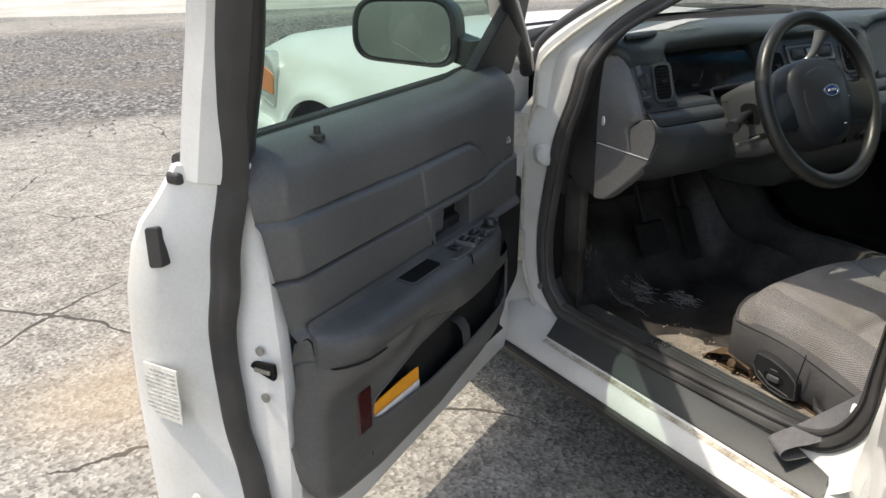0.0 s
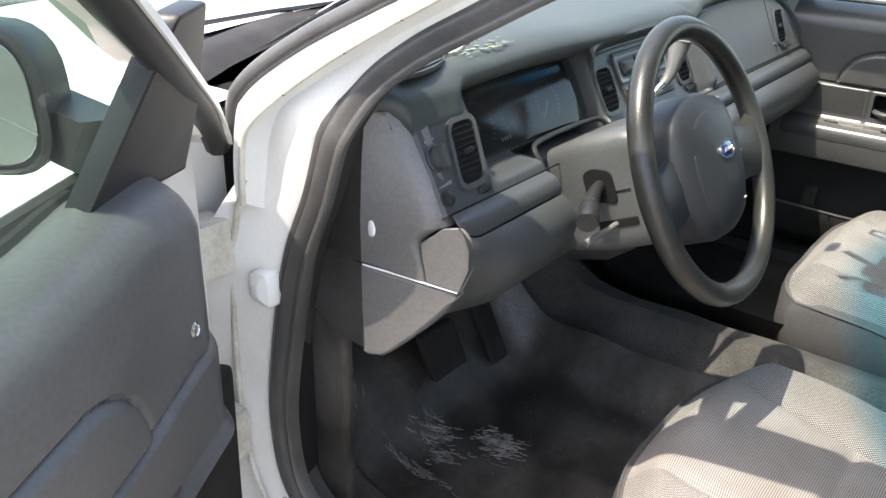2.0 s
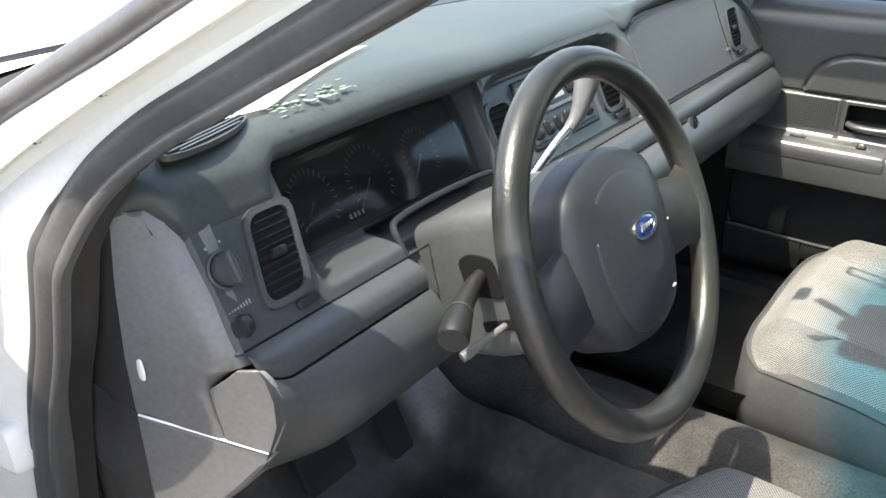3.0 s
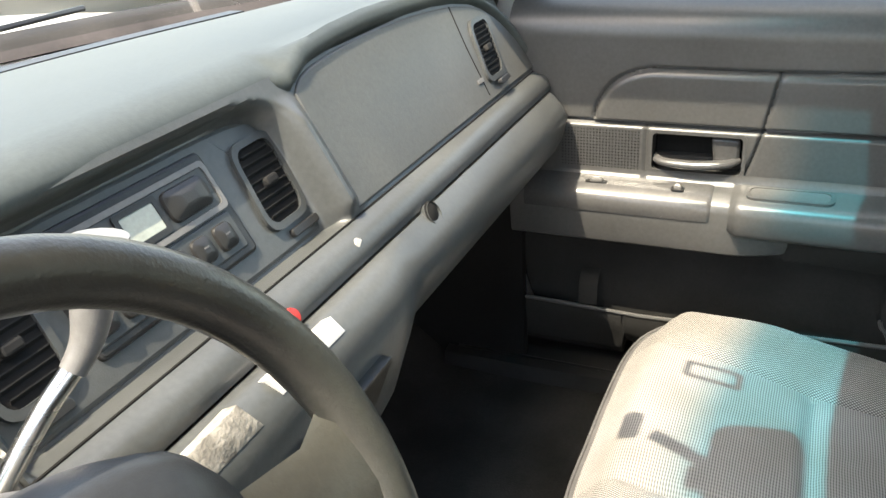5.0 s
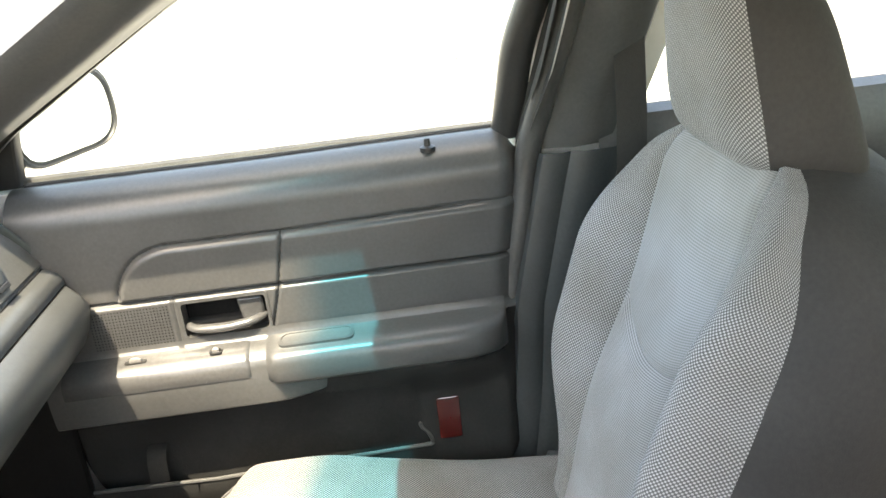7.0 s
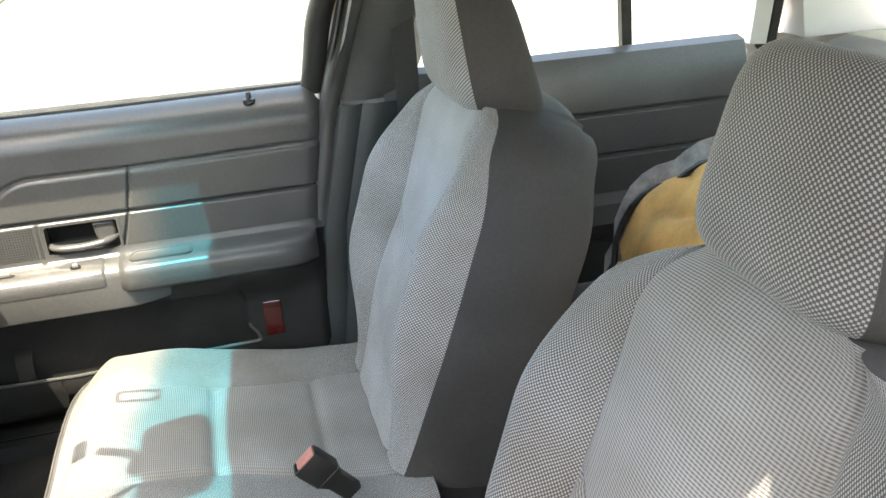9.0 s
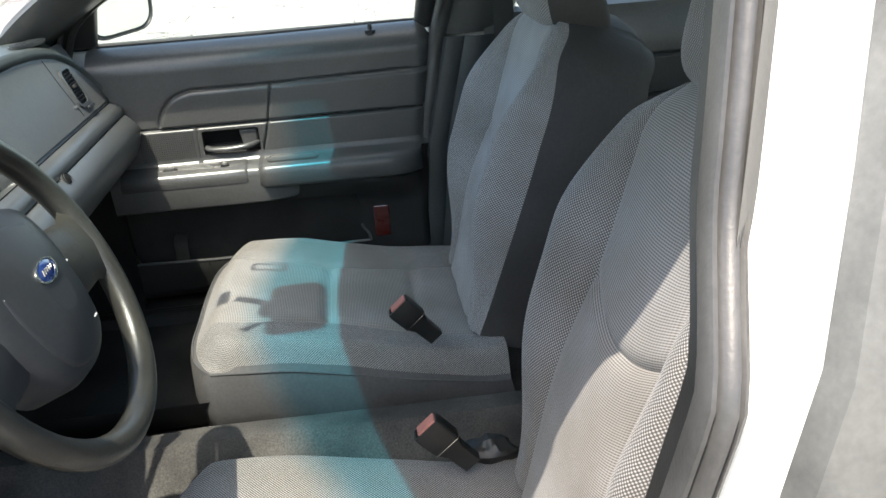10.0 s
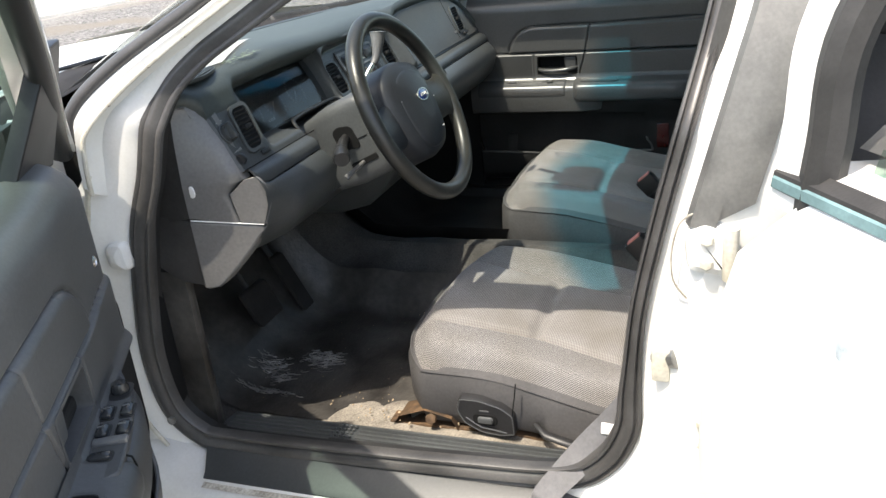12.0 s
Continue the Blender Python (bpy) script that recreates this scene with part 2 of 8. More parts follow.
M_WINDSH = pane_mat("windscreen_glass", (0.90, 0.95, 0.93), 0.05, dirt=0.05, band=(1.330, 1.352, (0.04, 0.42, 0.60)))
M_SIDEGL = pane_mat("green_side_glass", (0.44, 0.585, 0.525), 0.06, dirt=0.07)
M_SIDEGR = pane_mat("clear_green_side_glass", (0.86, 0.95, 0.91), 0.05, dirt=0.05)
M_LENS = pane_mat("cluster_lens", (0.55, 0.57, 0.58), 0.035, dirt=0.012, rough=0.10)
# door vinyl darkened, shade under the driver's window put into the colour
M_ARM = mat("shaded_trim_vinyl", (0.062, 0.063, 0.063), 0.42, vary=0.2, vscale=7.0, bump=0.14, bscale=750)
M_SWITCH = mat("glossy_switch_plastic", (0.030, 0.031, 0.032), 0.22, vary=0.15, vscale=40.0)
M_COLUMN = mat("slate_column_plastic", (0.068, 0.071, 0.072), 0.40, vary=0.14, vscale=6.0, bump=0.14, bscale=800)
# vent slats carry their shade in this black; the belt seal shares it
M_SLAT = mat("dull_black_slat_shade_and_seal", (0.010, 0.010, 0.010), 0.7, spec=0.25, vary=0.2, vscale=30.0)
# near black that holds the footwell's shade
M_FOOT = mat("shaded_footwell_black", (0.020, 0.019, 0.018), 0.9, spec=0.2, vary=0.3, vscale=9.0, bump=0.8, bscale=400)
M_COWL = mat("weathered_cowl_plastic", (0.020, 0.019, 0.018), 0.75, spec=0.25, vary=0.3, vscale=12.0, bump=0.3)
# dusty silver, also darkened to stand for a dark reflection
M_DIM = mat("dusty_dimmed_mirror_silver", (0.36, 0.40, 0.39), 0.14, metal=1.0, vary=0.12, vscale=9.0, fine=0.0)
M_CLEARL = mat("cloudy_lamp_lens", (0.42, 0.43, 0.40), 0.15, vary=0.15, vscale=20.0, coat=1.0)
# dark colour that paints the shade behind the dashboard's end cover
M_GAP = mat("shaded_gap_dark", (0.040, 0.038, 0.036), 0.7, spec=0.3, vary=0.2, vscale=10.0, bump=0.2)
M_BOXP = mat("charcoal_bezel_plastic", (0.022, 0.022, 0.023), 0.38, vary=0.12, vscale=20.0)
M_BOX = mat("dark_grey_seat_side_cloth", (0.070, 0.068, 0.068), 0.7, spec=0.3, vary=0.14, vscale=8.0, bump=0.6, bscale=900)


# ---- building helpers ----
ORIGIN = {}


def thing(name, origin=(0, 0, 0), label="", category="", group="", kind="", turn=0.0, up=None):
    """An Empty at a thing's base; its parts are modelled in the car's own axes."""
    ob = new(name)
    ob.empty_display_size = 0.05
    ORIGIN[ob] = Vector(origin)
    ob.matrix_world = Matrix.Translation(origin) @ pose(0, 0, 0, 0, 0, turn)
    if up:
        ob.parent = up
    tagged(ob, label, category, group, kind)
    return ob


def base_of(ob):
    while ob is not None:
        if ob in ORIGIN:
            return ORIGIN[ob]
        ob = ob.parent
    return Vector((0, 0, 0))


def part(name, bm, material, parent=None, label="", sharp=38):
    """Links a bmesh as one mesh object under a thing or a part."""
    o = base_of(parent)
    bmesh.ops.recalc_face_normals(bm, faces=bm.faces)
    bm.transform(Matrix.Translation(-o))
    me = bpy.data.meshes.new(name)
    bm.to_mesh(me)
    bm.free()
    for m in material if isinstance(material, (list, tuple)) else (material,):
        me.materials.append(m)
    me.shade_smooth()
    me.set_sharp_from_angle(angle=radians(sharp))
    for f in me.polygons:
        if f.loop_total > 4:
            f.use_smooth = False
    ob = new(name, me)
    if parent:
        ob.parent = parent
    return tagged(ob, label)


def solo(name, bm, material, label, category, group="", kind="", sharp=38):
    return tagged(part(name, bm, material, None, sharp=sharp), label, category, group, kind)


def side(sgn):
    """Outlines in (y, z) with depth along x."""
    return lambda a, b, d: Vector((sgn * d, a, b))


FN = Vector((0, -0.876, 0.482))


def fascia(x, z, d):
    """Outlines in (x, z) on the sloping front of the dashboard, d metres proud of it."""
    return Vector((x, 0.55 * z - 0.738, z)) + FN * d


def fillet(pts, r, n=4):
    """A polygon's corners rounded off."""
    out = []
    k = len(pts)
    for i in range(k):
        p, a, b = Vector(pts[i]), Vector(pts[i - 1]), Vector(pts[(i + 1) % k])
        rr = min(r, (a - p).length * 0.48, (b - p).length * 0.48)
        s, e = p + (a - p).normalized() * rr, p + (b - p).normalized() * rr
        for j in range(n + 1):
            t = j / n
            out.append((1 - t) ** 2 * s + 2 * t * (1 - t) * p + t * t * e)
    return out


def spline(pts, n=6, closed=False):
    """Points along a smooth curve through the given ones."""
    P = [Vector(p) for p in pts]
    k = len(P)
    out = []
    for i in range(k if closed else k - 1):
        if closed:
            a, b, c, d = P[i - 1], P[i], P[(i + 1) % k], P[(i + 2) % k]
        else:
            a, b, c, d = P[max(i - 1, 0)], P[i], P[i + 1], P[min(i + 2, k - 1)]
        for j in range(n):
            t = j / n
            out.append(0.5 * ((2 * b) + (c - a) * t + (2 * a - 5 * b + 4 * c - d) * t * t + (3 * b - a - 3 * c + d) * t ** 3))
    if not closed:
        out.append(P[-1])
    return out


def rrect(a0, a1, b0, b1, r, n=4):
    return fillet([(a0, b0), (a1, b0), (a1, b1), (a0, b1)], r, n)


def add_loop(bm, pts):
    return [bm.verts.new(p) for p in pts]


def bridge(bm, A, B, closed=True):
    k = len(A)
    for i in range(k if closed else k - 1):
        j = (i + 1) % k
        bm.faces.new((A[i], A[j], B[j], B[i]))


def shrink(pts, d):
    """An outline moved inwards by d."""
    k = len(pts)
    area = sum(pts[i - 1][0] * pts[i][1] - pts[i][0] * pts[i - 1][1] for i in range(k))
    sg = 1 if area > 0 else -1
    out = []
    for i in range(k):
        a, b = Vector(pts[i - 1][:2]), Vector(pts[(i + 1) % k][:2])
        t = b - a
        if t.length < 1e-9:
            t = Vector((1, 0))
        t.normalize()
        out.append(Vector(pts[i][:2]) + Vector((-t.y, t.x)) * sg * d)
    return out


def plate(outline, f, d0, d1, bev=0.003, bm=None, dome=0.0):
    """An outline in a plane, raised from d0 to d1 along its normal, with rounded front edges."""
    bm = bm or bmesh.new()
    up = 1 if d1 > d0 else -1
    rings = [[f(p[0], p[1], d0) for p in outline], [f(p[0], p[1], d1 - up * bev) for p in outline]]
    in1, in2 = shrink(outline, bev * 0.3), shrink(outline, bev)
    rings.append([f(p[0], p[1], d1 - up * bev * 0.3) for p in in1])
    rings.append([f(p[0], p[1], d1) for p in in2])
    if dome:
        cx, cy = sum(p[0] for p in outline) / len(outline), sum(p[1] for p in outline) / len(outline)
        for s, h in ((0.72, 0.75), (0.35, 1.0)):
            rings.append([f(cx + (p[0] - cx) * s, cy + (p[1] - cy) * s, d1 + up * dome * h) for p in in2])
    loops = [add_loop(bm, r) for r in rings]
    for a, b in zip(loops, loops[1:]):
        bridge(bm, a, b)
    bm.faces.new(loops[0])
    bm.faces.new(loops[-1])
    return bm


def ring(outer, inner, f, d0, d1, bm=None, lip=None):
    """A frame between two outlines with as many points; lip: how deep its inner wall goes."""
    bm = bm or bmesh.new()
    lip = d0 if lip is None else lip
    A0, A1 = add_loop(bm, [f(p[0], p[1], d0) for p in outer]), add_loop(bm, [f(p[0], p[1], d1) for p in outer])
    B1, B0 = add_loop(bm, [f(p[0], p[1], d1) for p in inner]), add_loop(bm, [f(p[0], p[1], lip) for p in inner])
    bridge(bm, A0, A1)
    bridge(bm, A1, B1)
    bridge(bm, B1, B0)
    return bm


def loft(rings, closed=True, caps=True, bm=None, loop=False):
    bm = bm or bmesh.new()
    L = [add_loop(bm, r) for r in rings]
    for a, b in zip(L, L[1:]):
        bridge(bm, a, b, closed)
    if loop:
        bridge(bm, L[-1], L[0], closed)
    elif caps and closed:
        bm.faces.new(L[0])
        bm.faces.new(L[-1])
    return bm


def box(x0, x1, y0, y1, z0, z1, bev=0.004, seg=2, bm=None):
    own = bmesh.new()
    bmesh.ops.create_cube(own, size=1)
    own.transform(Matrix.LocRotScale(((x0 + x1) / 2, (y0 + y1) / 2, (z0 + z1) / 2), None, (abs(x1 - x0), abs(y1 - y0), abs(z1 - z0))))
    if bev:
        bmesh.ops.bevel(own, geom=own.edges[:], offset=bev, segments=seg, affect="EDGES", profile=0.6)
    return merge(bm, own)


def merge(bm, own):
    if bm is None:
        return own
    me = bpy.data.meshes.new("scratch")
    own.to_mesh(me)
    own.free()
    bm.from_mesh(me)
    bpy.data.meshes.remove(me)
    return bm


def tube(path, r, n=8, closed=False, bm=None, flat=1.0, caps=True):
    """A round or oval bar along a path; r may vary along it."""
    P = [Vector(p) for p in path]
    k = len(P)
    rings = []
    side_v = None
    for i, p in enumerate(P):
        a = P[i - 1] if (i or closed) else P[i]
        b = P[(i + 1) % k] if (i < k - 1 or closed) else P[i]
        t = (b - a).normalized()
        if side_v is None:
            ref = Vector((0, 0, 1)) if abs(t.z) < 0.9 else Vector((0, 1, 0))
            side_v = t.cross(ref).normalized()
        else:
            side_v = (side_v - t * side_v.dot(t)).normalized()
        other = t.cross(side_v)
        rr = r[i] if isinstance(r, (list, tuple)) else r
        rings.append([p + side_v * math.cos(2 * math.pi * j / n) * rr + other * math.sin(2 * math.pi * j / n) * rr * flat for j in range(n)])
    return loft(rings, True, caps and not closed, bm, loop=closed)


def lathe(profile, m, n=24, bm=None, caps=True):
    """A profile of (radius, height) turned round the z axis of the pose m."""
    rings = [[m @ Vector((r * math.cos(2 * math.pi * j / n), r * math.sin(2 * math.pi * j / n), h)) for j in range(n)] for r, h in profile]
    return loft(rings, True, caps, bm)


def quilt(nu, nv, fn, key, uvf=None):
    """A grid of fn(i/nu, j/nv), split into one bmesh for each key of its faces, with metric UVs."""
    P = [[Vector(fn(i / nu, j / nv)) for j in range(nv + 1)] for i in range(nu + 1)]
    out, seen = {}, {}
    if uvf == "arc":
        h = nu // 2
        U, V = [0.0] * (nu + 1), [0.0] * (nv + 1)
        for i in range(1, nu + 1):
            U[i] = U[i - 1] + sum((P[i][j] - P[i - 1][j]).length for j in range(nv + 1)) / (nv + 1)
        for j in range(1, nv + 1):
            V[j] = V[j - 1] + sum((P[i][j] - P[i][j - 1]).length for i in range(nu + 1)) / (nu + 1)
        uvf = lambda u, v: (U[int(round(u * nu))] - U[h], V[int(round(v * nv))])
    for i in range(nu):
        for j in range(nv):
            k = key((i + 0.5) / nu, (j + 0.5) / nv)
            if k not in out:
                out[k] = bmesh.new()
                seen[k] = {}
            bm, vs = out[k], seen[k]
            quad = ((i, j), (i + 1, j), (i + 1, j + 1), (i, j + 1))
            for q in quad:
                if q not in vs:
                    vs[q] = bm.verts.new(P[q[0]][q[1]])
            f = bm.faces.new([vs[q] for q in quad])
            if uvf:
                lay = bm.loops.layers.uv.verify()
                for lp, q in zip(f.loops, quad):
                    lp[lay].uv = uvf(q[0] / nu, q[1] / nv)
    return out


def smooth(a, b, x):
    t = min(1.0, max(0.0, (x - a) / (b - a)))
    return t * t * (3 - 2 * t)


def bump1(x, c, w):
    return math.exp(-((x - c) / w) ** 2)


def lerp(a, b, t):
    return a + (b - a) * t


def table(rows, x):
    """A value read off a short table by straight lines."""
    if x <= rows[0][0]:
        return rows[0][1]
    for (a, va), (b, vb) in zip(rows, rows[1:]):
        if x <= b:
            return lerp(va, vb, (x - a) / (b - a))
    return rows[-1][1]


# ---- ground ----
def asphalt():
    m = bpy.data.materials.new("weathered_asphalt")
    m.use_nodes = True
    nt = m.node_tree
    n, l = nt.nodes, nt.links
    p = n["Principled BSDF"]
    co = n.new("ShaderNodeTexCoord")

    def tex(kind, scale, **kw):
        t = n.new(kind)
        t.inputs["Scale"].default_value = scale
        for k, v in kw.items():
            t.inputs[k].default_value = v
        l.new(co.outputs["Object"], t.inputs["Vector"])
        return t

    def ramp(src, stops):
        r = n.new("ShaderNodeValToRGB")
        e = r.color_ramp.elements
        e[0].position, e[0].color = stops[0][0], (*stops[0][1], 1)
        e[1].position, e[1].color = stops[1][0], (*stops[1][1], 1)
        for pos, c in stops[2:]:
            x = e.new(pos)
            x.color = (*c, 1)
        l.new(src, r.inputs["Fac"])
        return r.outputs["Color"]

    def mixc(f, a, b, blend="MIX"):
        x = n.new("ShaderNodeMix")
        x.data_type, x.blend_type = "RGBA", blend
        for i, v in (("Factor", f), ("A", a), ("B", b)):
            if isinstance(v, float):
                x.inputs[i].default_value = v
            elif isinstance(v, tuple):
                x.inputs[i].default_value = (*v, 1)
            else:
                l.new(v, x.inputs[i])
        return x.outputs["Result"]

    def op(kind, a, b):
        o = n.new("ShaderNodeMath")
        o.operation = kind
        for i, v in enumerate((a, b)):
            if isinstance(v, (int, float)):
                o.inputs[i].default_value = v
            else:
                l.new(v, o.inputs[i])
        return o.outputs[0]

    broad = tex("ShaderNodeTexNoise", 0.9, Detail=8)
    base = ramp(broad.outputs["Fac"], [(0.3, (0.25, 0.243, 0.228)), (0.7, (0.36, 0.352, 0.33))])
    stones = tex("ShaderNodeTexVoronoi", 95.0)
    agg = ramp(stones.outputs["Color"], [(0.08, (0.36, 0.36, 0.35)), (0.92, (1.38, 1.37, 1.34))])
    mott = tex("ShaderNodeTexNoise", 11.0, Detail=6)
    base = mixc(0.7, base, ramp(mott.outputs["Fac"], [(0.32, (0.66, 0.65, 0.63)), (0.68, (1.22, 1.21, 1.19))]), "MULTIPLY")
    col = mixc(0.85, base, agg, "MULTIPLY")
    grit = tex("ShaderNodeTexNoise", 420.0, Detail=3)
    col = mixc(0.35, col, ramp(grit.outputs["Fac"], [(0.3, (0.35, 0.35, 0.35)), (0.7, (1.0, 1.0, 1.0))]), "OVERLAY")
    # cracks: warped cell borders, broken up
    warp = tex("ShaderNodeTexNoise", 2.2, Detail=7)
    wv = n.new("ShaderNodeMix")
    wv.data_type = "VECTOR"
    wv.inputs["Factor"].default_value = 0.22
    l.new(co.outputs["Object"], wv.inputs["A"])
    l.new(warp.outputs["Color"], wv.inputs["B"])
    cells = n.new("ShaderNodeTexVoronoi")
    cells.feature = "DISTANCE_TO_EDGE"
    cells.inputs["Scale"].default_value = 1.9
    l.new(wv.outputs["Result"], cells.inputs["Vector"])
    gate = tex("ShaderNodeTexNoise", 1.3, Detail=3)
    width = op("MULTIPLY", op("MAXIMUM", op("SUBTRACT", gate.outputs["Fac"], 0.44), 0.0), 0.060)
    crack = op("LESS_THAN", cells.outputs["Distance"], width)
    col = mixc(crack, col, (0.085, 0.08, 0.072))
    # loose dark gravel across the yard, with a ragged border
    sep = n.new("ShaderNodeSeparateXYZ")
    l.new(co.outputs["Object"], sep.inputs[0])
    rag = tex("ShaderNodeTexNoise", 0.8, Detail=6)
    edge = op("ADD", sep.outputs[1], op("MULTIPLY", op("SUBTRACT", rag.outputs["Fac"], 0.5), 3.2))
    a = n.new("ShaderNodeMapRange")
    a.inputs["From Min"].default_value, a.inputs["From Max"].default_value = 4.4, 5.0
    l.new(edge, a.inputs["Value"])
    b = n.new("ShaderNodeMapRange")
    b.inputs["From Min"].default_value, b.inputs["From Max"].default_value = 11.6, 10.2
    l.new(edge, b.inputs["Value"])
    mask = op("MULTIPLY", a.outputs["Result"], b.outputs["Result"])
    chips = tex("ShaderNodeTexVoronoi", 36.0)
    gr = ramp(chips.outputs["Color"], [(0.15, (0.075, 0.073, 0.071)), (0.55, (0.15, 0.146, 0.138)), (0.92, (0.40, 0.39, 0.37))])
    patch = tex("ShaderNodeTexNoise", 0.6, Detail=5)
    gr = mixc(ramp(patch.outputs["Fac"], [(0.5, (0, 0, 0)), (0.65, (1, 1, 1))]), gr, (0.19, 0.172, 0.145))
    col = mixc(mask, col, gr)
    # a sandy stain beside the car
    sd = n.new("ShaderNodeVectorMath")
    sd.operation = "DISTANCE"
    sd.inputs[1].default_value = (-1.75, 0.7, 0.0)
    l.new(co.outputs["Object"], sd.inputs[0])
    sm = n.new("ShaderNodeMapRange")
    sm.inputs["From Min"].default_value, sm.inputs["From Max"].default_value = 0.42, 0.05
    l.new(op("ADD", sd.outputs["Value"], op("MULTIPLY", op("SUBTRACT", warp.outputs["Fac"], 0.5), 0.5)), sm.inputs["Value"])
    col = mixc(op("MULTIPLY", sm.outputs["Result"], 0.5), col, (0.42, 0.33, 0.23))
    l.new(col, p.inputs["Base Color"])
    p.inputs["Roughness"].default_value = 0.92
    p.inputs["Specular IOR Level"].default_value = 0.25
    hgt = op("ADD", op("MULTIPLY", stones.outputs["Distance"], 0.6), op("MULTIPLY", grit.outputs["Fac"], 0.5))
    hgt = op("SUBTRACT", hgt, op("MULTIPLY", crack, 1.2))
    hgt = op("ADD", hgt, op("MULTIPLY", op("MULTIPLY", chips.outputs["Distance"], mask), 3.0))
    bmp = n.new("ShaderNodeBump")
    bmp.inputs["Strength"].default_value, bmp.inputs["Distance"].default_value = 0.8, 0.006
    l.new(hgt, bmp.inputs["Height"])
    l.new(bmp.outputs["Normal"], p.inputs["Normal"])
    return m


M_ASPH = asphalt()
M_CONC = mat("sunlit_concrete", (0.40, 0.385, 0.345), 0.9, vary=0.18, vscale=0.8, fine=0.12, fscale=40, bump=0.8, bscale=60)
gb = bmesh.new()
bmesh.ops.create_grid(gb, x_segments=8, y_segments=8, size=600)
solo("ground", gb, M_ASPH, "weathered grey asphalt yard with cracks and loose gravel", "ground", kind="structure")

# a low broken kerb and the concrete beyond it
kp = spline([(-30, 15.2), (-8, 14.3), (-2, 13.4), (0.6, 12.6), (4, 11.8), (12, 11.0), (30, 10.4)], 8)
kr = []
for i, k in enumerate(kp):
    w = 0.10 * noise.noise(Vector((k.x * 2.0, k.y, 3.0)))
    kr.append([Vector((k.x, k.y + w - 0.03, -0.01)), Vector((k.x, k.y + w, 0.05)), Vector((k.x, k.y + 0.25, 0.07)), Vector((k.x, k.y + 60, 0.07)), Vector((k.x, k.y + 60, -0.01))])
solo("pavement", loft(kr, True, True), M_CONC, "pale concrete apron with a broken edge", "pavement", kind="structure")

# loose stones on the yard
sb = bmesh.new()
rnd = random.Random(4)
ico = bmesh.new()
bmesh.ops.create_icosphere(ico, subdivisions=1, radius=1)
iv = [v.co.copy() for v in ico.verts]
iff = [[v.index for v in f.verts] for f in ico.faces]
ico.free()
for i in range(2600):
    if i < 2200:
        x, y = rnd.uniform(-2.6, 3.0), rnd.uniform(4.2, 10.8)
        r = rnd.uniform(0.006, 0.017)
    else:
        x, y = rnd.uniform(-3.0, -0.4), rnd.uniform(-0.8, 4.2)
        r = rnd.uniform(0.002, 0.006)
    s = Vector((rnd.uniform(0.7, 1.5), rnd.uniform(0.7, 1.4), rnd.uniform(0.4, 0.8))) * r
    vs = [sb.verts.new((x + c.x * s.x * rnd.uniform(0.8, 1.2), y + c.y * s.y, 0.3 * s.z + c.z * s.z)) for c in iv]
    for f in iff:
        sb.faces.new([vs[k] for k in f])
M_STONE = mat("gravel_stone", (0.20, 0.195, 0.185), 0.9, vary=0.45, vscale=25.0, fine=0.2, fscale=200)
solo("loose_gravel", sb, M_STONE, "loose grey gravel chips scattered on the asphalt", "gravel", kind="stuff", sharp=20)

# ---- car body ----
body = thing("saloon_car", (0, 0, 0), "white saloon car body with worn paint, doors open", "car")


def skin_x(z):
    """Half width of the body side at a height."""
    return table([(0.20, 0.93), (0.27, 0.965), (0.35, 0.99), (0.60, 0.995), (0.75, 0.985), (0.86, 0.955), (0.93, 0.90), (0.985, 0.865)], z)


# opening for the front door: inner edge with the rubber seal, and outer edge
OPEN = [(-0.10, 0.782), (-0.06, 0.60), (-0.052, 0.50), (-0.068, 0.41), (-0.115, 0.362), (-0.17, 0.35), (-0.40, 0.352), (-0.65, 0.36), (-0.83, 0.372),
        (-0.90, 0.41), (-0.938, 0.48), (-0.945, 0.56), (-0.958, 0.69), (-0.985, 0.82), (-1.012, 0.93), (-1.045, 1.06), (-1.068, 1.17), (-1.095, 1.31),
        (-1.105, 1.375), (-1.02, 1.400), (-0.86, 1.400), (-0.73, 1.345), (-0.60, 1.275), (-0.45, 1.190), (-0.333, 1.122), (-0.262, 1.080), (-0.208, 1.034), (-0.175, 0.975), (-0.143, 0.885)]


def tumble(z, x0):
    """Sides lean inwards above the belt line."""
    return x0 - 0.42 * max(0.0, z - 0.97) ** 1.0 * 0.95


def flange(p):
    """How far out the door opening's flange stands."""
    return tumble(p.y, 0.80) - 0.035 * smooth(0.95, 1.08, p.y) * smooth(-0.80, -1.0, p.x)


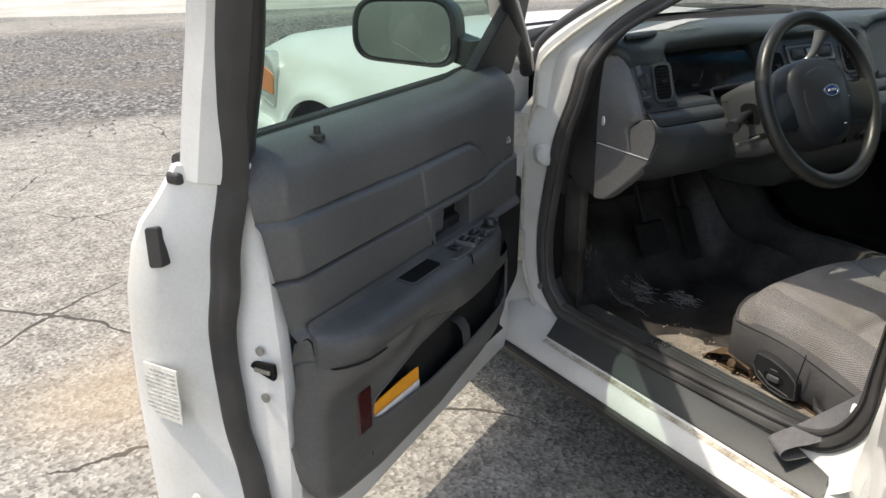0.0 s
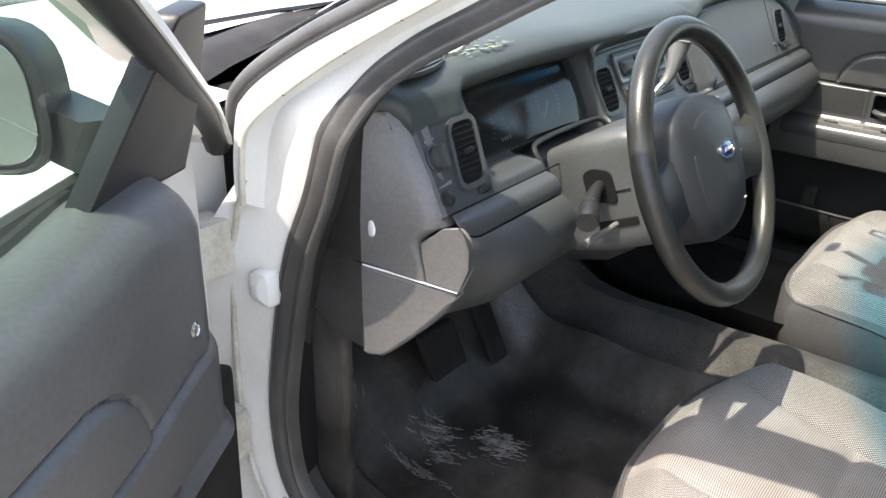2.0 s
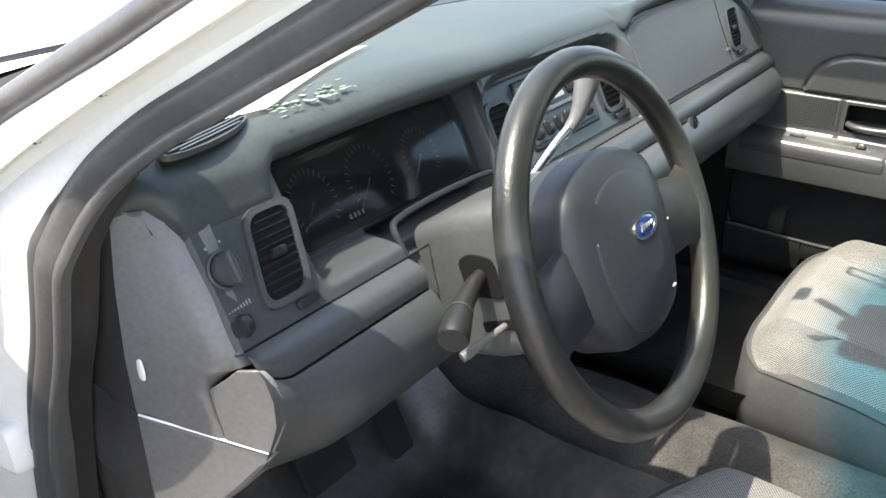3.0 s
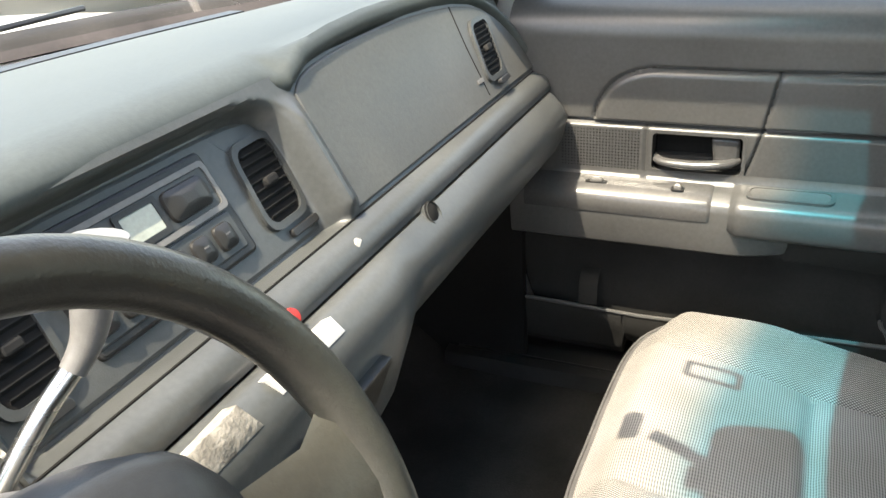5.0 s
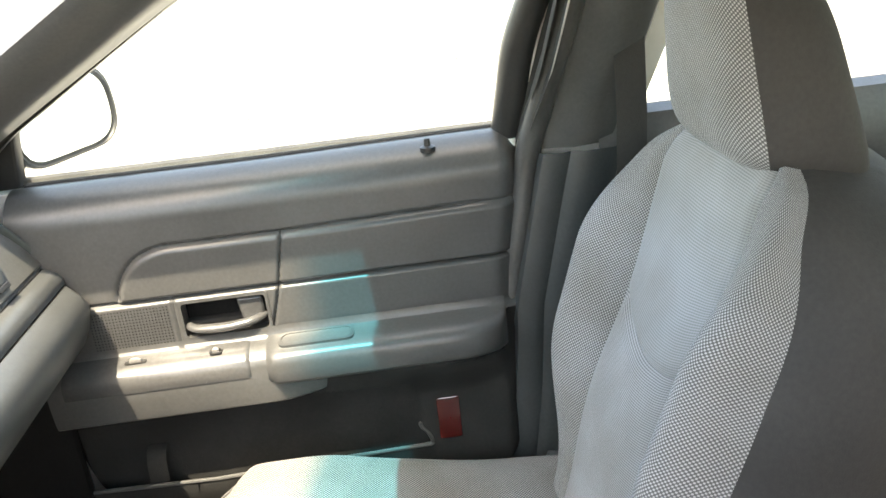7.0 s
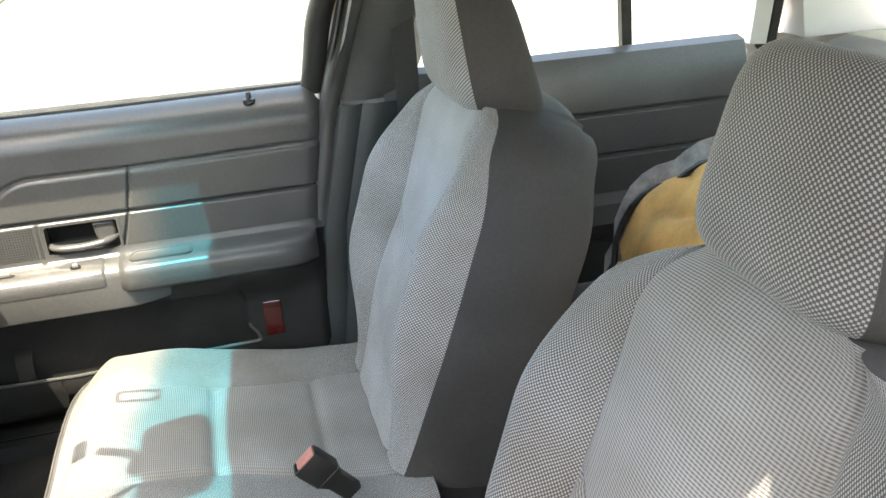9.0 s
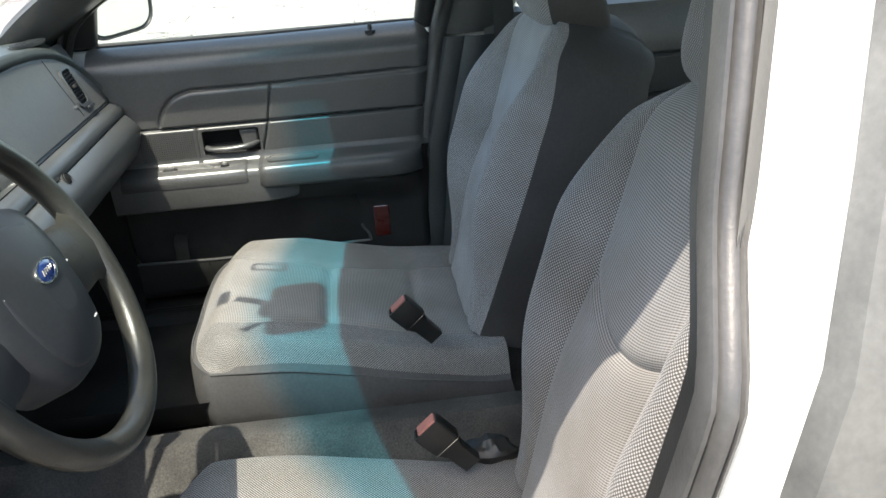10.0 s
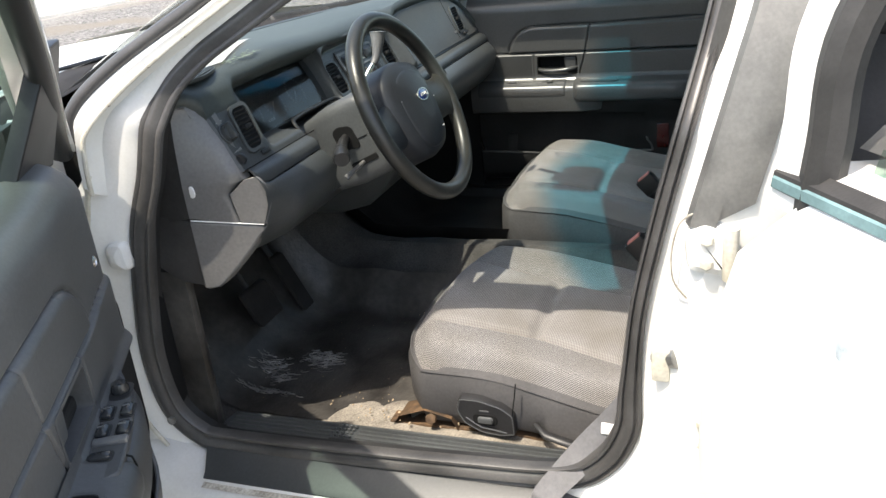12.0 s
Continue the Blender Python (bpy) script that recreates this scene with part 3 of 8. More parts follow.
def opening(sgn, up):
    inner = [Vector(p) for p in spline(OPEN, 7, True)]
    k = len(inner)
    cen = Vector((-0.5, 0.8))
    rings = {"in": [], "a": [], "b": [], "c": []}
    for i, p in enumerate(inner):
        t = (inner[(i + 1) % k] - inner[i - 1]).normalized()
        nrm = Vector((-t.y, t.x))
        if nrm.dot(p - cen) < 0:
            nrm = -nrm
        xi = flange(p)
        k_ = 1.0 - 0.55 * smooth(0.93, 1.03, p.y) * smooth(-1.0, -0.85, p.x)
        q1, q2 = p + nrm * 0.035 * k_, p + nrm * 0.075 * k_
        fr = smooth(-0.35, -0.05, p.x) * smooth(1.15, 0.95, p.y)
        q3 = p + nrm * (0.085 * k_ + 0.03 * fr)
        rings["in"].append(Vector((sgn * (xi - 0.015), p.x, p.y)))
        w = smooth(-0.60, -0.38, p.x) * smooth(0.76, 0.88, p.y)
        rings["a"].append(Vector((sgn * (xi + lerp(0.012, 0.009, w)), q1.x, q1.y)))
        rings["b"].append(Vector((sgn * (xi + lerp(0.03, 0.012, w)), q2.x, q2.y)))
        rings["c"].append(Vector((sgn * (xi + lerp(0.045 + 0.025 * fr, 0.013, w)), q3.x, q3.y)))
    part("door_jamb", loft([rings["in"], rings["a"], rings["b"], rings["c"]], True, False), M_JAMB, up, "white painted door jamb with grime in the channel", sharp=60)
    prof = [(-0.019, -0.014), (-0.020, 0.003), (-0.017, 0.008), (-0.012, 0.008), (-0.009, 0.003), (-0.004, 0.008), (0.002, 0.012), (0.009, 0.012), (0.013, 0.006), (0.017, 0.009), (0.022, 0.007), (0.023, -0.006)]
    rs_ = []
    for i, p in enumerate(inner):
        t = (inner[(i + 1) % k] - inner[i - 1]).normalized()
        nrm = Vector((-t.y, t.x))
        if nrm.dot(p - cen) < 0:
            nrm = -nrm
        thin = 1.0 - 0.38 * smooth(-0.88, -0.95, p.x) * smooth(0.45, 0.65, p.y)
        low = 1.0 - 0.45 * smooth(-0.60, -0.38, p.x) * smooth(0.74, 0.86, p.y)
        rs_.append([Vector((sgn * (flange(p) + 0.002 + h * low), p.x + nrm.x * a * thin, p.y + nrm.y * a * thin)) for a, h in prof])
    part("door_seal", loft(rs_, False, False, loop=True), M_SEAL, up, "ridged black rubber door seal", sharp=50)
    # inner trim behind the seal
    tr = []
    for d, off in ((0.0, 0.0), (-0.018, -0.002), (-0.03, -0.004)):
        row = []
        for i, p in enumerate(inner):
            t = (inner[(i + 1) % k] - inner[i - 1]).normalized()
            nrm = Vector((-t.y, t.x))
            if nrm.dot(p - cen) < 0:
                nrm = -nrm
            row.append(Vector((sgn * (flange(p) - 0.012 + d), p.x + nrm.x * off, p.y + nrm.y * off)))
        tr.append(row)
    part("opening_trim", loft(tr, True, False), M_BLACK, up, "dark plastic trim inside the door opening")


opening(-1, body)
opening(1, body)


# cream-stained drip channel down the windscreen pillar, and the black moulding beside it
def strip(path, w, out, t=0.006):
    """A flat strip along a path; w: half its width vector, out: its face direction."""
    P = [Vector(p) for p in path]
    W, O = Vector(w), Vector(out).normalized()
    return loft([[p - W, p + W, p + W + O * t, p - W + O * t] for p in P])


for sgn in (-1, 1):
    line = spline([(-0.050, 0.87), (-0.054, 0.925), (-0.071, 0.981), (-0.138, 1.040), (-0.218, 1.094), (-0.30, 1.142), (-0.379, 1.186), (-0.50, 1.254), (-0.63, 1.325), (-0.76, 1.390), (-0.86, 1.418)], 6)
    rows, mould, chan = [], [], []
    for i, c in enumerate(line):
        x = tumble(c.y, 0.842)
        out = Vector((0, 0.52, 0.85))
        C = Vector((sgn * x, c.x, c.y))
        w = lerp(0.014, 0.030, smooth(-0.30, -0.05, c.x))
        Mo = Vector((sgn * (x - 0.006), c.x, c.y)) + out * w
        rows.append([C + Vector((-sgn * 0.030, -0.012, -0.016)), C, C + out * 0.5 * w + Vector((sgn * 0.004, 0, 0)), Mo, Mo + Vector((-sgn * 0.040, 0.012, 0.0)), C + Vector((-sgn * 0.055, 0.004, -0.012))])
        if c.y > 0.93:
            mould.append(Mo + out * 0.011 + Vector((-sgn * 0.006, 0, 0)))
        chan.append(C + Vector((sgn * 0.001, -0.002, -0.003)))
    part("windscreen_pillar", loft(rows), M_WHITE, body, "white windscreen pillar with cream stains", sharp=30)
    part("windscreen_moulding", tube([mould[0] + Vector((0, 0.05, -0.035))] + mould, 0.0125, 10), M_SEAL, body, "weathered black windscreen moulding")
    part("drip_channel", tube(chan, 0.0040, 8), M_DIRTY, body, "stained drip channel")
    # inner trim on the pillar, wide on the passenger's side
    wd = 0.115 if sgn > 0 else 0.06
    tr_ = [c for c in line if c.y > 0.955]
    part("pillar_trim", loft([[Vector((sgn * (tumble(c.y, 0.80) + a), c.x + b, c.y + h)) for a, b, h in ((0.005, -0.020, -0.034), (-0.012, -0.030, -0.040), (-0.5 * wd, -0.024, -0.030), (-wd + 0.006, 0.004, 0.000), (-wd, 0.014, 0.012), (-wd + 0.006, 0.018, 0.016), (-0.02, 0.01, 0.0))] for c in tr_]), M_DOORP, body, "grey plastic pillar trim", sharp=50)
    for i in (16, 22, 27):
        c = chan[i]
        part("clip", box(c.x - 0.003, c.x + 0.003, c.y - 0.0035, c.y + 0.0035, c.z - 0.003, c.z + 0.003, 0.0012), M_RUST, body, "rusty drip channel clip")

# front wings with the wheel arch
WC = Vector((0.92, 0.345))
AC = Vector((0.86, 0.33))
arch = [(WC.x + 0.385 * math.cos(a), WC.y + 0.385 * math.sin(a)) for a in [radians(d) for d in range(-10, 191, 10)]]
for sgn in (-1, 1):
    rows = []
    N = 40
    for i in range(N + 1):
        y = lerp(0.022, 1.56, i / N)
        top = table([(0.02, 0.955), (0.5, 0.955), (1.0, 0.93), (1.4, 0.875), (1.56, 0.83)], y)
        dy = abs(y - AC.x)
        bot = AC.y + 0.415 * math.sqrt(max(0.0, 1 - (dy / 0.44) ** 2)) if dy < 0.436 else 0.24
        taper = -0.05 * smooth(1.0, 1.6, y)
        row = []
        for j in range(11):
            z = lerp(bot, top, j / 10)
            row.append(Vector((sgn * (skin_x(z) + taper + 0.02 * bump1(math.hypot((y - AC.x) * 0.94, z - AC.y), 0.43, 0.035)), y, z)))
        row.append(Vector((sgn * (skin_x(top) - 0.05 + taper), y, top + 0.022)))
        row.append(Vector((sgn * (skin_x(top) - 0.11 + taper), y, top + 0.028)))
        rows.append(row)
    part("front_wing", loft(rows, False, False), M_WHITE, body, "white front wing with a rounded wheel arch", sharp=50)
    liner = [[Vector((sgn * x, AC.x + 1.055 * r * math.cos(radians(a)), AC.y + r * math.sin(radians(a)))) for a in range(-15, 196, 10)] for x, r in ((0.985, 0.417), (0.94, 0.43), (0.66, 0.43), (0.64, 0.05))]
    part("arch_liner", loft(liner, False, False), M_VOID, body)
    lamp = part("side_lamp", plate(fillet([(1.345, 0.63), (1.53, 0.665), (1.57, 0.75), (1.50, 0.835), (1.39, 0.84), (1.31, 0.78)], 0.03), side(sgn), 0.90, 0.966, 0.012), M_CLEARL, body, "cloudy corner lamp lens")
    part("amber_lens", plate(fillet([(1.35, 0.685), (1.49, 0.695), (1.505, 0.75), (1.45, 0.79), (1.34, 0.765)], 0.02), side(sgn), 0.95, 0.9695, 0.004), M_AMBER, lamp, "amber indicator lens")
    part("bumper_side", box(sgn * 0.90, sgn * 0.985, 1.36, 1.75, 0.30, 0.585, 0.04, 4), M_WHITE, body, "white bumper corner")
    # wheels
for sgn in (-1, 1):
    hub = Matrix.Translation((sgn * 0.86, WC.x, WC.y)) @ pose(0, 0, 0, 0, 90 * sgn, 0)
    wheel = thing("road_wheel", (sgn * 0.86, WC.x, 0.0), "worn black tyre on a dusty steel wheel", "wheel", group="road wheels")
    tb = lathe([(0.20, -0.10), (0.315, -0.105), (0.333, -0.09), (0.343, -0.06), (0.345, 0.0), (0.343, 0.06), (0.333, 0.09), (0.315, 0.105), (0.255, 0.108), (0.21, 0.10)], hub, 48)
    part("tyre", tb, M_TYRE, wheel, "dusty worn tyre")
    tread = bmesh.new()
    for i in range(72):
        a = 2 * math.pi * i / 72
        for k, w in enumerate((-0.07, -0.023, 0.023, 0.07)):
            aa = a + 0.03 * (k % 2)
            c = hub @ Vector((0.339 * math.cos(aa), 0.339 * math.sin(aa), w))
            own = bmesh.new()
            bmesh.ops.create_cube(own, size=1)
            own.transform(Matrix.Translation(c) @ hub.to_3x3().to_4x4() @ Matrix.Rotation(aa, 4, "Z") @ Matrix.Diagonal((0.012, 0.019, 0.034, 1)))
            merge(tread, own)
    part("tread_block", tread, M_TYRE, wheel, "tread blocks", sharp=20)
    part("rim", lathe([(0.0, 0.07), (0.05, 0.075), (0.07, 0.05), (0.15, 0.035), (0.175, 0.07), (0.205, 0.085), (0.212, 0.10), (0.20, 0.10), (0.19, 0.0)], hub, 32, caps=False), M_STEEL, wheel, "dull steel wheel rim")
    copy_thing(wheel, Matrix.Translation((sgn * 0.80, -2.32, 0.0)))

# bonnet, cowl and scuttle
rows = []
for i in range(15):
    y = lerp(0.42, 1.72, i / 14)
    zc = table([(0.42, 0.995), (0.8, 0.985), (1.3, 0.93), (1.72, 0.84)], y)
    rows.append([Vector((lerp(-0.80, 0.80, j / 12), y, zc - 0.055 * abs(2 * j / 12 - 1) ** 2.5)) for j in range(13)])
part("bonnet", loft(rows, False, False), M_WHITE, body, "white bonnet", sharp=50)
rows = []
for i in range(17):
    x = lerp(-0.84, 0.84, i / 16)
    c = 1 - (x / 0.84) ** 2
    yb = 0.12 + 0.30 * c
    rows.append([Vector((x, yb - 0.03, 0.965)), Vector((x, yb, 0.985)), Vector((x, yb + 0.05, 0.99)), Vector((x, yb + 0.10, 0.965)), Vector((x, yb + 0.14, 0.975)), Vector((x, yb + 0.15, 0.93))])
part("scuttle_panel", loft(rows, False, False), M_COWL, body, "weathered black cowl panel under the windscreen")
part("bumper", box(-0.9, 0.9, 1.70, 1.80, 0.30, 0.60, 0.04, 4), M_WHITE, body)
part("grille_panel", box(-0.80, 0.80, 1.62, 1.72, 0.58, 0.86, 0.03, 3), M_BLACK, body)
for sx in (-0.52, 0.12):
    part("wiper_arm", tube([(sx, 0.46, 0.985), (sx + 0.16, 0.43, 0.994), (sx + 0.42, 0.42, 0.994)], 0.005, 6), M_BLACK, body)

# sills: painted step, black lower edge, floor pan
for sgn in (-1, 1):
    rows = []
    for y in (0.03, -0.05, -0.10, -0.14, -0.2, -0.5, -0.8, -0.90, -0.96, -1.05, -1.9):
        e = smooth(-0.14, -0.04, y)
        prof = [(0.79, 0.335 + 0.02 * e), (0.83, 0.322 + 0.03 * e), (0.885, 0.30 + 0.03 * e), (0.905, 0.29), (0.914, 0.264)]
        rows.append([Vector((sgn * a, y, b)) for a, b in prof])
    part("sill", loft(rows, False, False), M_JAMB, body, "white painted sill with grime along its edge", sharp=50)
    # black for the lower moulding and, painted in, the shadowed underside
    rocker = [(0.914, 0.264), (0.920, 0.252), (0.918, 0.236), (0.885, 0.222), (0.80, 0.215)]
    part("rocker_edge", loft([[Vector((sgn * a, y, b)) for a, b in rocker] for y in (0.03, -0.5, -1.05, -1.9)], False, False), M_RUBBER, body, "black lower edge of the sill, moulding and painted underside shadow", sharp=50)
    part("sill_grime", loft([[Vector((sgn * (0.8785 + o + 0.004 * noise.noise(Vector((y * 6, k, 0)))), y, 0.3027 + 0.36 * -o + 0.0016)) for k, o in ((0, -0.006), (1, 0.001), (2, 0.006 + 0.004 * noise.noise(Vector((y * 9, 4, 0)))))] for y in [lerp(-0.16, -0.92, t / 60) for t in range(61)]], False, False), M_GRIME, body, "brown grime line along the sill")
    part("sill_seal", tube([(sgn * 0.918, y, 0.258) for y in (0.0, -0.3, -0.6, -0.95)], 0.011, 8), M_RUBBER, body, "black rubber strip along the sill")
    part("rocker_underside", box(sgn * 0.62, sgn * 0.84, -2.0, 0.05, 0.185, 0.214, 0.01), M_VOID, body)

# centre pillars
for sgn in (-1, 1):
    rows = []
    for z in (0.34, 0.42, 0.52, 0.62, 0.70, 0.80, 0.90, 1.0, 1.1, 1.2, 1.30, 1.36):
        yf = table([(0.34, -0.93), (0.50, -0.955), (0.70, -0.972), (0.93, -1.03), (1.17, -1.098), (1.36, -1.13)], z)
        xo = tumble(z, 0.80) + 0.045
        fl = 0.03 * smooth(0.62, 0.40, z)
        rows.append([Vector((sgn * (xo - 0.045), yf - 0.01, z)), Vector((sgn * (xo - 0.02), yf - 0.012, z)), Vector((sgn * (xo + 0.008 + fl), yf - 0.06, z)), Vector((sgn * (xo + 0.004 + fl), yf - 0.10, z)), Vector((sgn * (xo - 0.02), yf - 0.17, z)), Vector((sgn * (xo - 0.045), yf - 0.16, z))])
    part("centre_pillar", loft(rows), M_WHITE, body, "white centre pillar", sharp=35)
    rows = []
    for z in (0.845, 0.88, 1.0, 1.1, 1.2, 1.30, 1.345):
        yf = table([(0.34, -0.93), (0.50, -0.955), (0.70, -0.972), (0.93, -1.03), (1.17, -1.098), (1.36, -1.13)], z)
        xo = tumble(z, 0.80) + 0.056
        yf += 0.018
        yr = yf - 0.095 - 0.02 * smooth(1.15, 0.95, z) + 0.055 * smooth(0.885, 0.845, z)
        rows.append([Vector((sgn * (xo - 0.02), yf - 0.035, z)), Vector((sgn * xo, yf - 0.042, z)), Vector((sgn * (xo + 0.004), yf - 0.075, z)), Vector((sgn * xo, yr, z)), Vector((sgn * (xo - 0.02), yr, z))])
    part("pillar_applique", loft(rows), mat("faded_black_vinyl", (0.075, 0.075, 0.073), 0.45, vary=0.4, vscale=7.0, bump=0.2, bscale=200, tint=(0.20, 0.20, 0.19)) if sgn < 0 else M_BLACK, body, "faded grey-black pillar covering with pale scuffs", sharp=35)
M_SEALANT = mat("grimy_sealant", (0.26, 0.24, 0.20), 0.8, vary=0.4, vscale=50.0)
# striker and hinges on the driver's pillar
part("striker", lathe([(0.011, 0), (0.011, 0.03), (0.016, 0.032), (0.016, 0.042), (0.0, 0.044)], Matrix.Translation((-0.822, -0.985, 0.625)) @ pose(0, 0, 0, 0, -70, 60), 14), M_STEEL, body, "steel door striker pin")
part("striker_plate", box(-0.848, -0.838, -1.008, -0.982, 0.600, 0.652, 0.004), M_DIRTY, body, "worn steel striker plate")
for z in (0.815, 0.53):
    hg = part("rear_hinge", plate(fillet([(-1.088, z - 0.040), (-1.030, z - 0.034), (-1.024, z + 0.022), (-1.050, z + 0.040), (-1.088, z + 0.036)], 0.014), side(-1), 0.82, 0.862, 0.012), M_JAMB, body, "painted door hinge with grime round it")
    part("hinge_knuckle", tube([(-0.870, -1.085, z - 0.036), (-0.870, -1.085, z + 0.036)], 0.010, 12), M_DIRTY, hg, "grimy hinge knuckle")
    for dz in (-0.018, 0.016):
        part("hinge_bolt", lathe([(0.0095, 0), (0.0095, 0.004), (0.007, 0.006), (0.0, 0.0065)], Matrix.Translation((-0.862, -1.055, z + dz)) @ pose(0, 0, 0, 0, -90, 0), 6), M_DIRTY, hg, "painted hinge bolt")
    # old sealant round the hinge pocket
    part("sealant_line", tube(spline([(-0.8515, -1.040, z + 0.050), (-0.852, -1.020, z + 0.034), (-0.853, -1.010, z - 0.005), (-0.8535, -1.012, z - 0.048), (-0.853, -1.030, z - 0.075)], 5), 0.0016, 6), M_SEALANT, body, "grimy sealant along the hinge pocket")
for z in (0.80, 0.50):
    part("front_hinge", box(-0.905, -0.835, -0.02, 0.03, z - 0.04, z + 0.04, 0.008, 2), M_DIRTY, body, "painted door hinge")
part("hinge_pillar", loft([[Vector((-0.80, 0.035, z)), Vector((-0.86, 0.050, z)), Vector((-0.925, 0.055, z)), Vector((-0.925, 0.075, z)), Vector((-0.80, 0.075, z))] for z in (0.26, 0.60, 0.90, 0.958)]), M_JAMB, body, "white painted hinge pillar")
part("jamb_channel", tube(spline([(-0.838, -0.052, 0.90), (-0.838, -0.030, 0.84), (-0.833, -0.006, 0.76), (-0.832, 0.004, 0.62), (-0.832, 0.002, 0.50), (-0.832, -0.018, 0.41), (-0.832, -0.060, 0.345)], 6), 0.0042, 8), M_DIRTY, body, "cream-stained channel down the jamb")
part("door_check", plate(fillet([(-0.075, 0.715), (-0.03, 0.72), (-0.03, 0.765), (-0.07, 0.772)], 0.016), side(-1), 0.80, 0.832, 0.010, dome=0.004), M_JAMB, body, "painted bump stop on the jamb")
part("jamb_bolt", lathe([(0.008, 0), (0.008, 0.006), (0.0, 0.007)], Matrix.Translation((-0.846, -0.10, 0.42)) @ pose(0, 0, 0, 0, -90, 0), 8), M_STEEL, body)

# roof, headliner, screen frame, tail
rows = []
for i in range(13):
    y = lerp(-0.60, -2.05, i / 12)
    h = table([(-2.05, 1.41), (-1.7, 1.465), (-1.2, 1.482), (-0.8, 1.458), (-0.60, 1.408)], y)
    rows.append([Vector((lerp(-0.64, 0.64, j / 12), y - 0.10 * (2 * j / 12 - 1) ** 2 * smooth(-1.0, -0.6, y), h - 0.06 * abs(2 * j / 12 - 1) ** 3)) for j in range(13)])
part("roof", loft([[v + Vector((0, 0, 0.0)) for v in r] for r in rows], False, False), M_WHITE, body)
part("headliner", loft([[v + Vector((0, 0, -0.035)) for v in r] for r in rows], False, False), M_HEADL, body, "pale grey cloth headliner")
for sgn in (-1, 1):
    part("roof_rail", tube([(sgn * 0.60, -0.74, 1.41), (sgn * 0.63, -0.95, 1.432), (sgn * 0.64, -1.3, 1.435), (sgn * 0.63, -1.75, 1.40), (sgn * 0.62, -2.05, 1.35)], 0.034, 10), M_WHITE, body)
    part("rear_pillar", loft([[Vector((sgn * (0.70 + a), y0, z)), Vector((sgn * (0.70 + a), y0 - 0.35, z)), Vector((sgn * (0.62 + a), y0 - 0.35, z)), Vector((sgn * (0.62 + a), y0, z))] for z, a, y0 in ((0.97, 0.17, -2.12), (1.15, 0.08, -2.02), (1.37, -0.06, -1.88))]), M_WHITE, body)
    part("rear_wing", loft([[Vector((sgn * skin_x(z), y, z)) for z in (0.25, 0.4, 0.6, 0.8, 0.9, 0.97)] for y in (-1.95, -2.4, -3.0, -3.45)], False, False), M_WHITE, body)
part("screen_header", loft([[Vector((x, -0.575 - 0.11 * (x / 0.62) ** 2, 1.388 - 0.02 * (x / 0.62) ** 2)) + Vector(o) for o in ((0, 0.02, 0.022), (0, -0.06, 0.03), (0, -0.07, -0.02), (0, 0.0, -0.012))] for x in [lerp(-0.60, 0.60, i / 12) for i in range(13)]]), M_HEADL, body, "windscreen header trim")
part("tail", loft([[Vector((x, y, z)) for x in (-0.92, 0, 0.92)] for y, z in ((-2.35, 0.97), (-2.5, 1.0), (-3.4, 0.96), (-3.5, 0.6), (-3.5, 0.3))], False, False), M_WHITE, body)
part("rear_window", loft([[Vector((x, y - 0.05 * (1 - (x / 0.6) ** 2), z)) for x in (-0.62, -0.3, 0, 0.3, 0.62)] for y, z in ((-2.02, 1.36), (-2.40, 1.0))], False, False), M_SIDEGL, body)
for sgn in (-1, 1):
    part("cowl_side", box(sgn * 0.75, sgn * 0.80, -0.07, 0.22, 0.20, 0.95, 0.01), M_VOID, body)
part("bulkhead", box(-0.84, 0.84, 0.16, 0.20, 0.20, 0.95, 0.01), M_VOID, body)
part("underbody", box(-0.88, 0.88, -3.4, 0.45, 0.20, 0.235, 0.01), M_VOID, body)
part("engine_bay", box(-0.62, 0.62, 0.45, 1.70, 0.20, 0.80, 0.02), M_VOID, body)

# windscreen
rows = []
for i in range(13):
    t = i / 12
    row = []
    for j in range(21):
        x = lerp(-1, 1, j / 20)
        base = Vector((x * 0.80, 0.36 - 0.28 * x * x, 0.985))
        top = Vector((x * 0.60, -0.560 - 0.115 * x * x, 1.395 - 0.02 * x * x))
        row.append(base.lerp(top, t) + Vector((0, 0.012, 0.02)) * math.sin(math.pi * t))
    rows.append(row)
part("windscreen", loft(rows, False, False), M_WINDSH, body, "dusty windscreen with a blue tinted top band", sharp=80)
mirror = thing("rear_view_mirror", (0.0, -0.50, 1.29), "black interior mirror hanging from the windscreen", "mirror")
MF = lambda a, b, d: Vector((-0.004 + a + 0.25 * b, -0.505 - b * 0.93 - d * 0.3, 1.295 + 0.36 * b - 0.05 * a - d))
part("mirror_shell", plate(rrect(-0.112, 0.112, -0.050, 0.050, 0.032), MF, -0.02, 0.018, 0.01), M_BLACK, mirror, "black mirror shell")
part("mirror_glass", plate(rrect(-0.105, 0.105, -0.043, 0.043, 0.028), MF, 0.018, 0.0195, 0.0005), M_MIRROR, mirror, "mirror glass")
part("stalk", tube([(0.005, -0.465, 1.305), (0.022, -0.425, 1.308), (0.040, -0.385, 1.303)], 0.010, 10), M_BLACK, mirror, "ball-jointed stalk")
part("mount", box(0.030, 0.078, -0.372, -0.345, 1.283, 1.302, 0.006), M_BLACK, mirror, "mount glued to the glass")
part("mount_wing", box(-0.035, 0.0, -0.452, -0.432, 1.300, 1.318, 0.004), M_BLACK, mirror)
part("lever", tube([(-0.055, -0.452, 1.30), (-0.085, -0.425, 1.298), (-0.098, -0.415, 1.297)], [0.005, 0.008, 0.012], 8), M_BLACK, mirror, "day and night lever")
